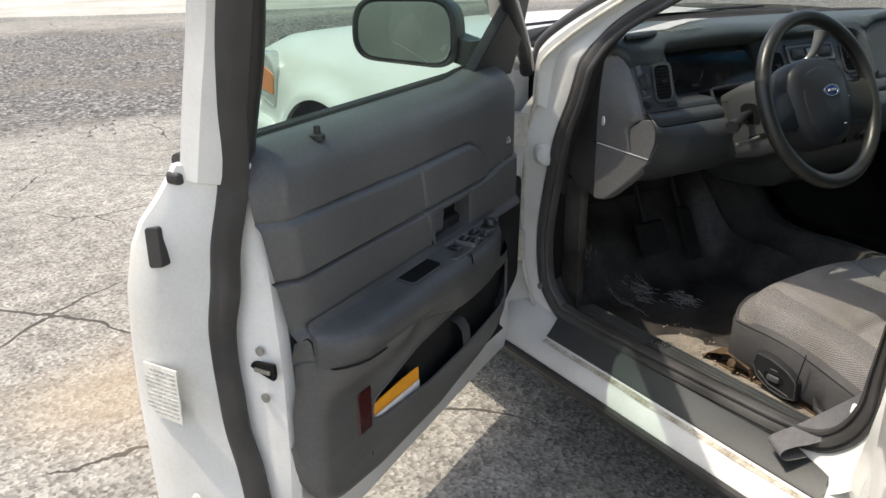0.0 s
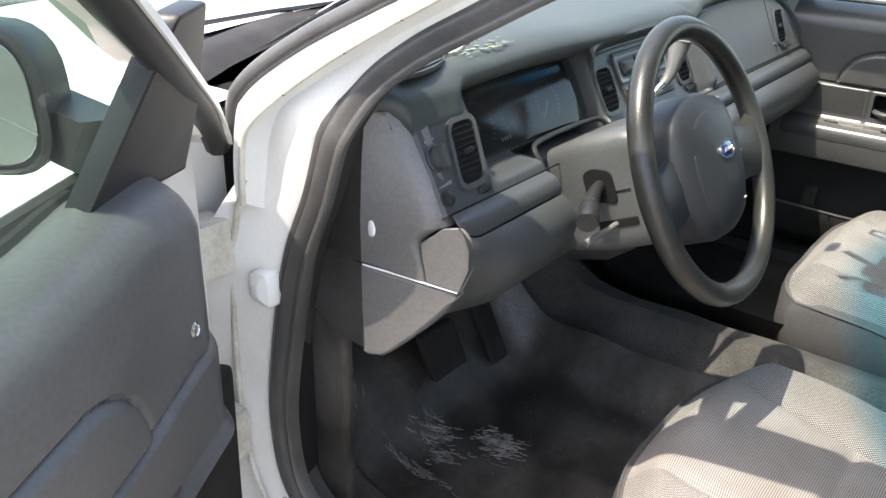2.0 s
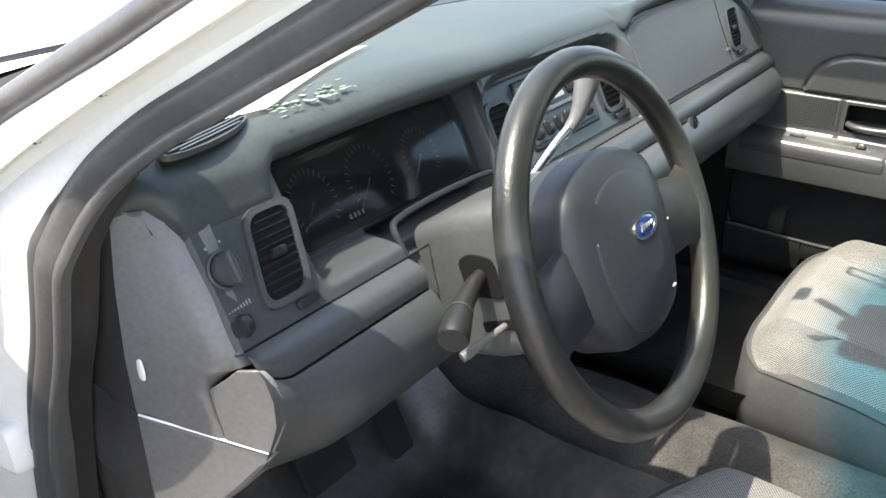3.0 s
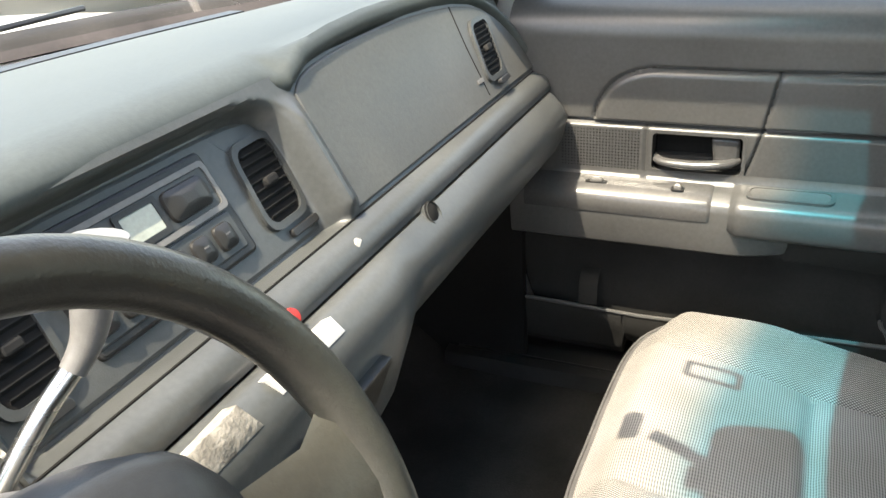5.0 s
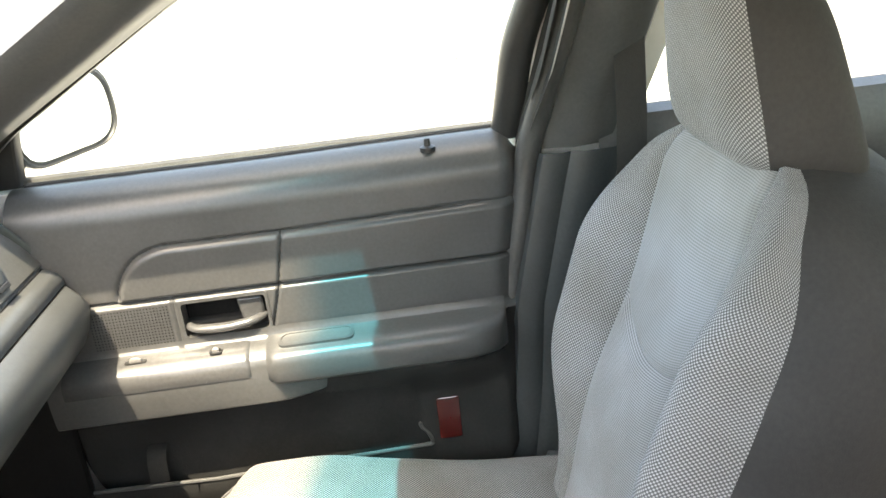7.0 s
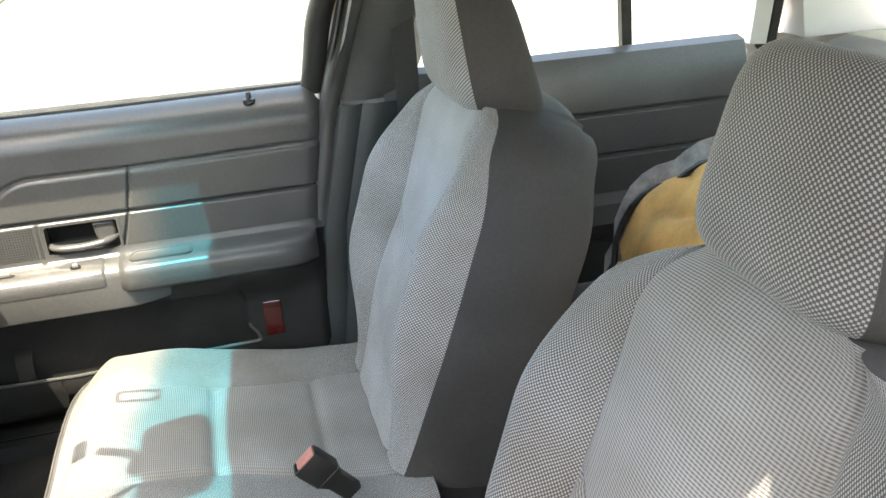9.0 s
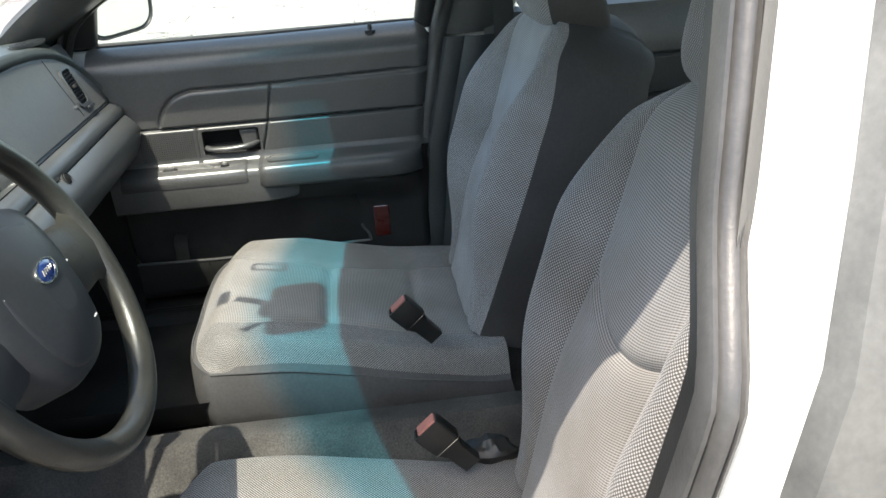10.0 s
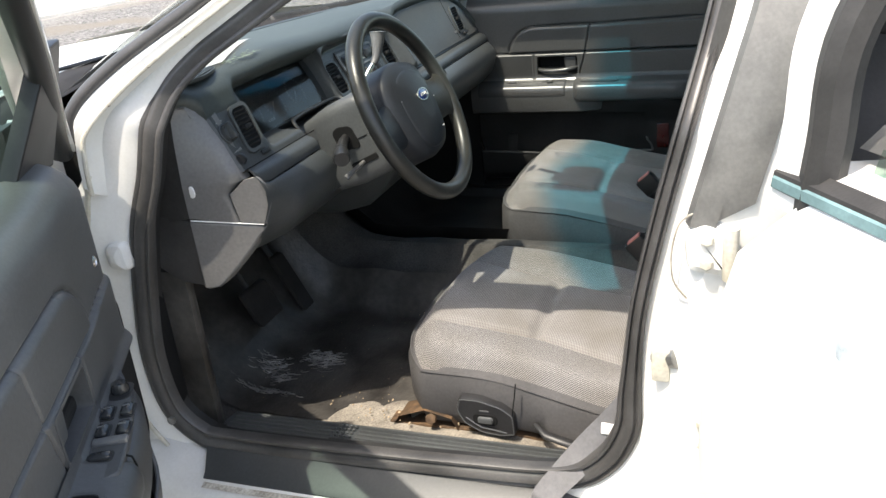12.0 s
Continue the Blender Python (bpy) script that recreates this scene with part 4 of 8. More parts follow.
# small tag stuck inside the glass
TG = lambda a, b, d: Vector((0.19 + a + 0.25 * b, -0.433 + b, 1.322 - 0.45 * b - d))
tag_ob = thing("windscreen_tag", (0.19, -0.433, 1.32), "small dark plastic tag holder stuck to the windscreen", "tag holder")
part("tag_frame", ring(rrect(-0.020, 0.020, -0.034, 0.034, 0.006), rrect(-0.013, 0.013, -0.027, 0.027, 0.006), TG, 0.0, 0.004), M_BLACK, tag_ob, "dark frame")

# floor and tunnel
rows = []
for i in range(15):
    y = lerp(0.18, -0.52, i / 14)
    row = []
    for j in range(31):
        x = lerp(-0.78, 0.78, j / 30)
        z = 0.305 + 0.25 * smooth(-0.12, 0.18, y) + (0.135 + 0.05 * smooth(-0.2, 0.1, y)) * bump1(x, 0.02, 0.115) + 0.006 * noise.noise(Vector((x * 9, y * 9, 0)))
        row.append(Vector((x, y, z)))
    rows.append(row)
for y in (-0.8, -1.2, -1.3, -1.75, -1.95):
    rows.append([Vector((lerp(-0.78, 0.78, j / 30), y, 0.30 + (0.14 * bump1(lerp(-0.78, 0.78, j / 30), 0.02, 0.115)))) for j in range(31)])
fl = part("floor", loft(rows, False, False), M_CARPET, None)
tagged(fl, "dark worn car floor covering with dust and sand", "floor", kind="structure")


# ---- doors ----
def front_door(sgn, label, turn, plastic):
    hinge = Vector((sgn * 0.868, 0.01, 0.30))
    door = thing("front_hinged_door", hinge, label, "car door", group="front doors", turn=turn)
    S = side(sgn)
    drv = sgn < 0
    yF = -0.150 if drv else -0.225

    def X(x, y, z):
        return Vector((sgn * x, y, z))

    # painted shell: end face with its step, outer skin, front end
    rows = []
    for z in (0.262, 0.30, 0.36, 0.44, 0.50, 0.565, 0.63, 0.70, 0.77, 0.84, 0.88, 0.915, 0.945, 0.965):
        xi = table([(0.26, 0.76), (0.48, 0.745), (0.645, 0.745), (0.824, 0.758), (0.957, 0.768)], z) + 0.022
        si = table([(0.26, 0.80), (0.442, 0.817), (0.548, 0.838), (0.709, 0.846), (0.845, 0.822), (1.05, 0.767)], z)
        so = si + 0.042
        xo = skin_x(z) + 0.008
        yr = table([(0.26, -1.045), (0.36, -1.066), (0.80, -1.075), (0.88, -1.07), (0.915, -1.062), (0.965, -1.055)], z)
        rows.append([X(xi, -0.975, z), X(xi + 0.006, -0.992, z), X(lerp(xi, si, 0.5), -1.002, z), X(si, -1.006, z), X(so, -1.03, z), X(lerp(so, xo, 0.45), yr + 0.008, z), X(xo - 0.014, yr, z), X(xo - 0.002, yr + 0.004, z), X(xo, yr + 0.02, z),
                     X(xo + 0.004, -0.8, z), X(xo + 0.006, -0.5, z), X(xo + 0.003, -0.2, z), X(xo, -0.004, z), X(xo - 0.01, 0.006, z), X(0.90, 0.004, z), X(0.84, -0.045, z), X(0.832, -0.09, z), X(0.83, -0.2, z), X(0.80, -0.9, z)])
    part("door_shell", loft(rows), M_JAMB if sgn < 0 else M_WHITE, door, "white painted door shell with grime on its edge", sharp=32)
    part("belt_moulding", tube([X(0.885, y, 0.966) for y in (-0.02, -0.4, -0.8, -1.04)], 0.011, 8), M_RUBBER, door, "black weather strip along the window sill")
    # rubber along the end face
    sp = []
    for z in (1.30, 1.17, 1.05, 0.95, 0.845, 0.78, 0.72, 0.66, 0.60, 0.56, 0.53, 0.48, 0.42, 0.36, 0.30):
        si = table([(0.26, 0.79), (0.38, 0.80), (0.442, 0.815), (0.50, 0.822), (0.53, 0.835), (0.56, 0.84), (0.66, 0.848), (0.709, 0.848), (0.76, 0.836), (0.80, 0.824), (0.845, 0.822), (1.05, 0.767), (1.30, 0.665)], z)
        sp.append(X(si + 0.015, table([(0.3, -1.016), (0.96, -1.018), (1.05, -1.04), (1.30, -1.105)], z), z))
    part("edge_seal", tube(spline(sp, 4), 0.029, 10, flat=0.42), M_RUBBER, door, "black rubber seal down the door edge")
    # window frame
    post = spline([X(0.862, -1.03, 0.94), X(0.825, -1.045, 1.05), X(0.785, -1.062, 1.155), X(0.71, -1.11, 1.32), X(0.685, -1.11, 1.38), X(0.66, -1.06, 1.41), X(0.65, -0.92, 1.425), X(0.66, -0.80, 1.405), X(0.70, -0.60, 1.295), X(0.755, -0.38, 1.18), X(0.805, -0.20, 1.085), X(0.84, -0.08, 1.02), X(0.855, -0.02, 0.965)], 5)
    part("window_frame", loft([[p + X(0.014, 0, 0.0) + Vector((0, -0.018, 0.004)), p + X(-0.02, 0, 0) + Vector((0, -0.02, 0.004)), p + X(-0.05, 0, 0) + Vector((0, 0.012, -0.004)), p + X(-0.045, 0, 0) + Vector((0, 0.026, -0.02)), p + X(0.016, 0, 0) + Vector((0, 0.022, -0.02))] for p in post]), M_JAMB, door, "white window frame", sharp=30)
    np_ = len(post)
    part("glass_channel", tube([p + X(-0.024, 0, 0) + Vector((0, 0.030 + 0.008 * smooth(16, 8, k), -0.022)) for k, p in enumerate(post)], [lerp(0.017, 0.027, smooth(18, 8, k)) for k in range(np_)], 10), M_BLACK, door, "black glass run channel")
    pane = [[X(lerp(0.838, 0.69, t), lerp(lerp(-0.12, -1.02, s), lerp(-0.60, -1.075, s), t), lerp(0.95, 1.39, t) - 0.0 * s) for s in [k / 8 for k in range(9)]] for t in [k / 6 for k in range(7)]]
    part("window_pane", loft(pane, False, False), M_SIDEGL if drv else M_SIDEGR, door, "green tinted dusty door glass", sharp=80)

    # ---- inner trim ----
    front_arc = [(-0.452, 0.876), (-0.425, 0.8705), (-0.398, 0.858), (-0.378, 0.838), (-0.366, 0.815), (-0.362, 0.794)]
    lift = 0.007 if drv else 0.0

    def up_prof(y):
        zt = 0.984 + 0.010 * smooth(-0.42, -0.31, y) - 0.026 * smooth(-0.26, -0.13, y) if drv else 0.974 + 0.005 * smooth(-0.55, -1.0, y)
        return [(0.838, zt - 0.010), (0.828, zt), (0.812, zt + 0.001), (0.796, zt - 0.003), (0.782, zt - 0.010), (0.771, zt - 0.020), (0.762, zt - 0.034), (0.7565, zt - 0.050)]

    def arc_y(z):
        return table([(b, a) for a, b in reversed(front_arc)], z)

    def cross_y(z):
        return -0.611 - 0.20 * (z - 0.79) + 0.35 * max(0.0, 0.79 - z) ** 1.5

    def rear_y(z):
        return table([(0.70, -0.984), (0.80, -1.0), (0.90, -1.016), (0.975, -1.018)], z)

    def seam_one(y):
        return 0.8755 + 0.006 * smooth(-0.62, -0.96, y)

    def seam_two(y):
        return 0.790 + lift * smooth(-0.40, -0.25, y) * 2 + 0.0015 * smooth(-0.62, -0.96, y)

    def zone(y, z):
        """Which panel of the lining a place belongs to."""
        if z > seam_one(y) or (y > arc_y(z) and z > seam_two(y)):
            return "upper_trim"
        if z > seam_two(y):
            return "insert_front" if y > cross_y(z) else "insert_upper"
        if y < cross_y(z):
            return "insert_lower"
        if -0.588 < y < -0.453 and 0.7195 < z < 0.7805:
            return "handle_recess"
        return "handle_bezel" if y < -0.445 else "front_panel"

    def groove(d, w=0.0024, deep=0.0055):
        return -deep * math.exp(-(d / w) ** 2)

    def proud(y, z):
        """How far the lining stands into the cabin at a place."""
        k = zone(y, z)
        rear = smooth(-0.955, -0.935, y)
        p = 0.0
        d1, d2, d3 = z - seam_one(y), z - seam_two(y), y - cross_y(z)
        arc = 1.0 if z < 0.794 else min(math.hypot(y - a, z - b) for a, b in ARC)
        if k == "upper_trim":
            p += 0.004 * smooth(0.92, 0.96, z)
        else:
            p += 0.0065 * smooth(-0.002, 0.012, min(abs(d1), arc, 0.03)) if z > 0.795 else 0.0065 * smooth(0.0, 0.006, abs(d2))
        if k in ("handle_bezel", "front_panel", "handle_recess"):
            p += 0.001
        if y < -0.36 and not (z > 0.85 and y > -0.452):
            p += groove(d1) * (0.35 + 0.65 * rear)
        if z > 0.792 and y > -0.47:
            p += groove(arc, 0.0028)
        p += groove(d2, 0.0022) * (0.35 + 0.65 * rear)
        if z < seam_one(y):
            p += groove(d3, 0.0022)
        if z < seam_two(y) and y > -0.60:
            p += groove(y + 0.444, 0.0020, 0.004)
        if k == "handle_recess":
            p -= 0.034
        # the ends turn away towards the shell
        e = rear_y(z)
        p -= table([(0.70, 0.012), (0.824, 0.024), (0.957, 0.034)], z) * smooth(e + 0.050, e, y) ** 1.6
        if drv:
            p -= 0.050 * smooth(yF - 0.095, yF, y) ** 1.4
        # soft hollow where the panel meets the armrest
        p += 0.010 * smooth(0.722, 0.700, z) ** 2
        return p

    ARC = [(q.x, q.y) for q in spline(front_arc, 8)]
    ycol = [lerp(yF, -0.445, k / 76) for k in range(76)] + [lerp(-0.445, -0.63, k / 72) for k in range(72)] + [lerp(-0.63, -0.93, k / 60) for k in range(60)] + [lerp(-0.93, -1.018, k / 26) for k in range(27)]
    zrow = [0.700 + 0.0024 * k for k in range(80)] + [0.892 + 0.006 * k for k in range(5)]
    nc, nr = len(ycol) - 1, len(zrow) + 7

    def sheet(u, v):
        i, j = int(round(u * nc)), int(round(v * nr))
        y = ycol[i]
        if j < len(zrow):
            z = zrow[j]
            y2 = max(y, rear_y(z)) if y < -0.97 else y
            return X(0.753 - proud(y2, z), y2, z)
        a, b = list(reversed(up_prof(y)))[j - len(zrow)]
        e = 0.032 * smooth(rear_y(0.95) + 0.050, rear_y(0.95), y) ** 1.6 + (0.050 * smooth(yF - 0.095, yF, y) ** 1.4 if drv else 0.0)
        return X(min(a + e - 0.004 * smooth(0.80, 0.76, a), 0.846), y, b - 0.25 * e)

    def sheet_key(u, v):
        i, j = int(u * nc), int(v * nr)
        if j + 1 >= len(zrow):
            return "upper_trim"
        return zone(0.5 * (ycol[i] + ycol[i + 1]), 0.5 * (zrow[j] + zrow[j + 1]))

    tells = {"upper_trim": "soft upper trim panel", "insert_front": "padded insert with a curved front", "insert_upper": "padded insert", "insert_lower": "padded insert", "handle_bezel": "handle surround", "front_panel": "perforated tweeter panel" if not drv else "", "handle_recess": "dark recess behind the handle"}
    made = {}
    for k, bm_ in quilt(nc, nr, sheet, sheet_key).items():
        made[k] = part(k, bm_, M_VOID if k == "handle_recess" else plastic, door, tells[k], sharp=75)
    # speaker grille of fine holes
    if not drv:
        dots = bmesh.new()
        for i in range(25):
            for j in range(13):
                yy, zz = -0.434 + i * 0.0050, 0.719 + j * 0.0050
                vs = [dots.verts.new(X(0.7448, yy + a * 0.0015, zz + b * 0.0015)) for a, b in ((-1, 0), (0, -1), (1, 0), (0, 1))]
                vt = dots.verts.new(X(0.7468, yy, zz))
                for k in range(4):
                    dots.faces.new((vs[k], vs[(k + 1) % 4], vt))
        dk = part("grille_holes", dots, M_VOID, made["front_panel"])
        tagged(dk, "rows of small dark holes", kind="stuff")
    # release lever in its recess, with a rounded rim round it
    bz = made["handle_bezel"]
    part("bezel_rim", ring(rrect(-0.591, -0.450, 0.7160, 0.7840, 0.008), rrect(-0.5860, -0.4550, 0.7210, 0.7790, 0.007), S, 0.750, 0.7440, lip=0.785), plastic, bz, "rounded rim round the recess", sharp=30)
    hb = bmesh.new()
    if not drv:
        tube(spline([X(0.757, -0.458, 0.737), X(0.745, -0.475, 0.734), X(0.740, -0.52, 0.734), X(0.743, -0.562, 0.738), X(0.757, -0.580, 0.741)], 4), [0.006 + 0.0035 * math.sin(math.pi * (0.15 + 0.7 * k / 16)) for k in range(17)], 12, bm=hb, flat=0.75)
    plate(fillet([(-0.582, 0.735), (-0.545, 0.735), (-0.539, 0.776), (-0.582, 0.776)], 0.008), S, 0.775, 0.750, 0.005, bm=hb)
    part("pull_handle", hb, M_COLUMN if drv else M_PLATE, bz, "smooth grey release lever", sharp=60)

    # armrest: a long shelf under the panels, a padded rear piece and a switch plate let into its front
    def nose(y):
        if drv:
            return 0.745 - 0.062 * math.sqrt(max(0.0, 1 - (max(0.0, y + 0.56) / 0.222) ** 2))
        return 0.697

    def shelf_row(y, xo, zt, zb, tail):
        """Section of the shelf, from the panel over the nose to the underside; tail: 0 to 1 folds its end away."""
        X_ = lambda x, y_, z_: X(x if x > 0.7445 else lerp(x, 0.7445, tail), y_, z_)
        return [X_(0.7435, y, zt + 0.016), X_(0.7425, y, zt + 0.008), X_(0.740, y, zt + 0.003), X_(0.734, y, zt + 0.0005), X_(lerp(0.734, xo, 0.45), y, zt - 0.003), X_(min(0.745, xo + 0.016), y, zt - 0.007), X_(min(0.75, xo + 0.008), y, zt - 0.011), X_(xo + 0.0028, y, zt - 0.017), X_(xo, y, zt - 0.026),
                X_(xo + 0.001, y, lerp(zt - 0.026, zb, 0.4)), X_(xo + 0.003, y, lerp(zt - 0.026, zb, 0.75)), X_(xo + 0.006, y, zb + 0.004), X_(xo + 0.012, y, zb), X(0.772, y, zb - 0.006)]

    y_front = -0.340 if drv else -0.238
    stations = [lerp(y_front, -0.60, (k / 36) ** 1.4) for k in range(36)] + [lerp(-0.60, -0.82, k / 10) for k in range(11)]
    rows = []
    for y in stations:
        rows.append(shelf_row(y, lerp(nose(y), 0.731, smooth(-0.585, -0.70, y)), 0.702, 0.606, 0.0))
    # the driver's shelf and armrest take the vinyl with shade in its colour
    part("switch_shelf", loft(rows), M_ARM if drv else plastic, door, "long moulded shelf below the panels", sharp=40)
    rows = []
    y_pad = -0.555 if drv else -0.578

    def pad_tail(y):
        return 1 - math.sqrt(max(0.0, 1 - (max(0.0, -0.875 - y) / 0.089) ** 2.2))

    def pad_x(y):
        return lerp(0.676 if drv else 0.684, 0.7445, pad_tail(y)) if y > -0.964 else 0.7445

    low = 0.650 if drv else 0.643
    for y in [y_pad + 0.0005, y_pad - 0.002, y_pad - 0.006, y_pad - 0.012, y_pad - 0.020] + [lerp(y_pad - 0.03, -0.962, k / 40) for k in range(41)]:
        lead = 0.004 * smooth(y_pad - 0.016, y_pad, y) ** 2
        rows.append(shelf_row(y, (0.676 if drv else 0.684) + lead * 2, 0.707 - lead, low + lead, pad_tail(y)))
    arm = part("armrest", loft(rows), M_ARM if drv else plastic, door, "padded armrest", sharp=40)
    # pull cup in the pad: a flush plate whose dark colour paints the hollow's shade
    c0, c1, d0, d1 = (-0.730, -0.628, 0.706, 0.742) if drv else (-0.713, -0.603, 0.708, 0.736)
    fc2 = lambda a, b, d: X(b, a, 0.7075 - (0.734 - b) * 0.13 + d)
    part("grip_rim", ring(rrect(c0 - 0.005, c1 + 0.005, d0 - 0.005, d1 + 0.003, 0.014), rrect(c0, c1, d0, d1, 0.012), fc2, -0.004, 0.0016, lip=-0.002), M_ARM if drv else plastic, arm, "rim of the pull cup")
    part("grip_cup", plate(rrect(c0 + 0.001, c1 - 0.001, d0 + 0.001, d1 - 0.001, 0.011), fc2, -0.004, 0.0009, 0.0003), M_VOID if drv else M_ARM, arm, "flush dark plate painted as the pull cup's shaded hollow")
    # switches
    fcup = lambda a, b, d: X(b, a, 0.6955 + d)
    if drv:
        edge_ = [(y, nose(y) + 0.010) for y in [lerp(-0.352, -0.592, k / 20) for k in range(21)]]
        swp = part("switch_plate", plate(fillet(edge_ + [(-0.602, 0.712), (-0.602, 0.738), (-0.36, 0.738)], 0.006, 2), fcup, 0.0, 0.0088, 0.003), M_ARM, door, "smooth switch plate", sharp=50)
        part("plate_crease", tube([X(0.700, -0.552, 0.7035), X(0.687, -0.553, 0.697), X(0.6835, -0.556, 0.686), X(0.684, -0.560, 0.672)], 0.0013, 6), M_VOID, swp, "dark crease at the end of the switch plate")
        for y, x in ((-0.457, 0.731), (-0.457, 0.706), (-0.500, 0.729), (-0.500, 0.704)):
            part("switch_well", plate(rrect(y - 0.0165, y + 0.0165, x - 0.010, x + 0.010, 0.005), fcup, 0.0085, 0.0098, 0.0006), M_BLACK, swp)
            part("window_switch", plate(rrect(y - 0.0135, y + 0.0135, x - 0.0078, x + 0.0078, 0.006), fcup, 0.009, 0.0150, 0.0025, dome=0.0028), M_SWITCH, swp, "glossy domed window switch")
            part("switch_mark", plate(rrect(y - 0.0015, y + 0.0015, x - 0.0045, x + 0.0045, 0.001), fcup, 0.0145, 0.0186, 0.0004), M_GREY, swp, "pale ridge across the switch")
        part("switch_well", plate(rrect(-0.426, -0.380, 0.708, 0.738, 0.014), fcup, 0.0085, 0.0098, 0.0006), M_BLACK, swp)
        part("mirror_knob", lathe([(0.012, 0), (0.0125, 0.006), (0.0095, 0.014), (0.0, 0.0145)], Matrix.Translation(X(0.724, -0.403, 0.7045)), 14), M_SWITCH, swp, "mirror adjuster knob")
        part("lock_bar", plate(rrect(-0.532, -0.519, 0.694, 0.736, 0.004), fcup, 0.0085, 0.0145, 0.002), M_GREY, swp, "grey lock-out bar")
        part("switch_well", plate(rrect(-0.566, -0.544, 0.706, 0.738, 0.006), fcup, 0.0085, 0.0098, 0.0006), M_BLACK, swp)
        part("lock_switch", plate(rrect(-0.562, -0.548, 0.709, 0.735, 0.005), fcup, 0.0085, 0.0140, 0.002, dome=0.001), M_SWITCH, swp, "door lock rocker")
    else:
        rows = []
        for k, y in enumerate([-0.262, -0.2635, -0.268, -0.30, -0.40, -0.50, -0.545, -0.5505, -0.553]):
            o_ = 0.0022 if 1 < k < 7 else (0.0014 if k in (1, 7) else -0.001)
            rows.append([X(x_ - o_ * nx, y, z_ + o_ * nz) for x_, z_, nx, nz in ((0.741, 0.7045, 0.2, 1), (0.734, 0.7025, 0, 1), (0.7173, 0.699, 0.1, 1), (0.713, 0.695, 0.3, 1), (0.705, 0.691, 0.7, 0.7), (0.6998, 0.685, 1, 0.3), (0.697, 0.676, 1, 0), (0.6975, 0.668, 1, 0), (0.6985, 0.662, 1, -0.2))])
        swp = part("switch_plate", loft(rows, False, False), M_PLATE, door, "smooth switch plate folded over the shelf's edge", sharp=40)
        fsw = lambda a, b, d: X(b, a, 0.6925 + d)
        for y, l_, w_ in ((-0.375, 0.017, 0.006), (-0.50, 0.010, 0.009)):
            part("switch_well", plate(rrect(y - l_, y + l_, 0.722 - w_, 0.722 + w_, 0.005), fsw, 0.0085, 0.0106, 0.0006), M_BLACK, swp)
            part("switch", plate(rrect(y - l_ * 0.6, y + l_ * 0.6, 0.722 - w_ * 0.55, 0.722 + w_ * 0.55, 0.003), fsw, 0.009, 0.015, 0.002, dome=0.002), M_GREY, swp, "window switch")
    # lower panel with the mouth of the map pocket
    y_low = -0.175 if drv else -0.232

    def bottom(y):
        if not drv and y > -0.42:
            return 0.366
        return table([(-0.992, 0.52), (-0.985, 0.47), (-0.972, 0.43), (-0.952, 0.40), (-0.92, 0.376), (-0.88, 0.362), (-0.78, 0.354), (-0.57, 0.366), (-0.42, 0.400), (-0.35, 0.428), (-0.30, 0.462), (-0.265, 0.495), (-0.22, 0.535), (-0.175, 0.58)], y)

    def front_x(y, z):
        x = 0.730 + (0.060 * smooth(-0.34, -0.175, y) ** 1.4 if drv else 0.0) + 0.034 * smooth(-0.945, -0.992, y) ** 1.5
        x += 0.12 * max(0.0, 0.485 - z) + 0.016 * smooth(0.030, 0.0, z - bottom(y)) ** 2
        return x - 0.004 * bump1(z, 0.44, 0.03) - max(0.0, x - pad_x(y) - 0.008) * smooth(0.565, 0.645, z) * smooth(-0.62, -0.80, y)

    if drv:
        mouth = fillet([(-0.285, 0.594), (-0.268, 0.548), (-0.285, 0.512), (-0.34, 0.492), (-0.48, 0.472), (-0.64, 0.464), (-0.80, 0.478), (-0.832, 0.492), (-0.826, 0.526), (-0.678, 0.562), (-0.36, 0.590)], 0.020, 5)
    else:
        mouth = fillet([(-0.236, 0.598), (-0.236, 0.469), (-0.45, 0.462), (-0.822, 0.472), (-0.815, 0.495), (-0.803, 0.508), (-0.800, 0.600)], 0.008, 4)
    mouth = [(q.x, q.y) for q in mouth]
    rim = mouth if drv else [m_ for m_ in mouth if m_[1] < 0.53]

    def inside(y, z):
        hit = False
        for (ya, za), (yb, zb_) in zip(mouth, mouth[1:] + mouth[:1]):
            if (za > z) != (zb_ > z) and y < ya + (z - za) / (zb_ - za) * (yb - ya):
                hit = not hit
        return hit

    nl, ml = 150, 60

    def low_f(u, v):
        y = lerp(y_low, -0.990, u)
        z = lerp(bottom(y), lerp(0.612, 0.662, smooth(-0.60, -0.72, y)), v)
        return X(front_x(y, z), y, z)

    q = quilt(nl, ml, low_f, lambda u, v: "hole" if inside(low_f(u, v).y, low_f(u, v).z) else "panel")
    q["hole"].free()
    # near black on the passenger's door, plain door vinyl on the driver's
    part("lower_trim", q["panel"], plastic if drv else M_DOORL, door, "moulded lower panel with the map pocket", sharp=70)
    part("pocket_lip", tube([X(front_x(a, b) + 0.0015, a, b) for a, b in rim], 0.0036, 8, drv), plastic, door, "smooth rim of the pocket")
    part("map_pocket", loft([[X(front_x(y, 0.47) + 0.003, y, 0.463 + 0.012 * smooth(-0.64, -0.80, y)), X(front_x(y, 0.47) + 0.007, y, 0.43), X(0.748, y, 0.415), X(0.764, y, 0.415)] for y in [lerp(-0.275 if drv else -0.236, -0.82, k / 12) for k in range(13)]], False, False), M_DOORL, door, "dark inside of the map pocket")
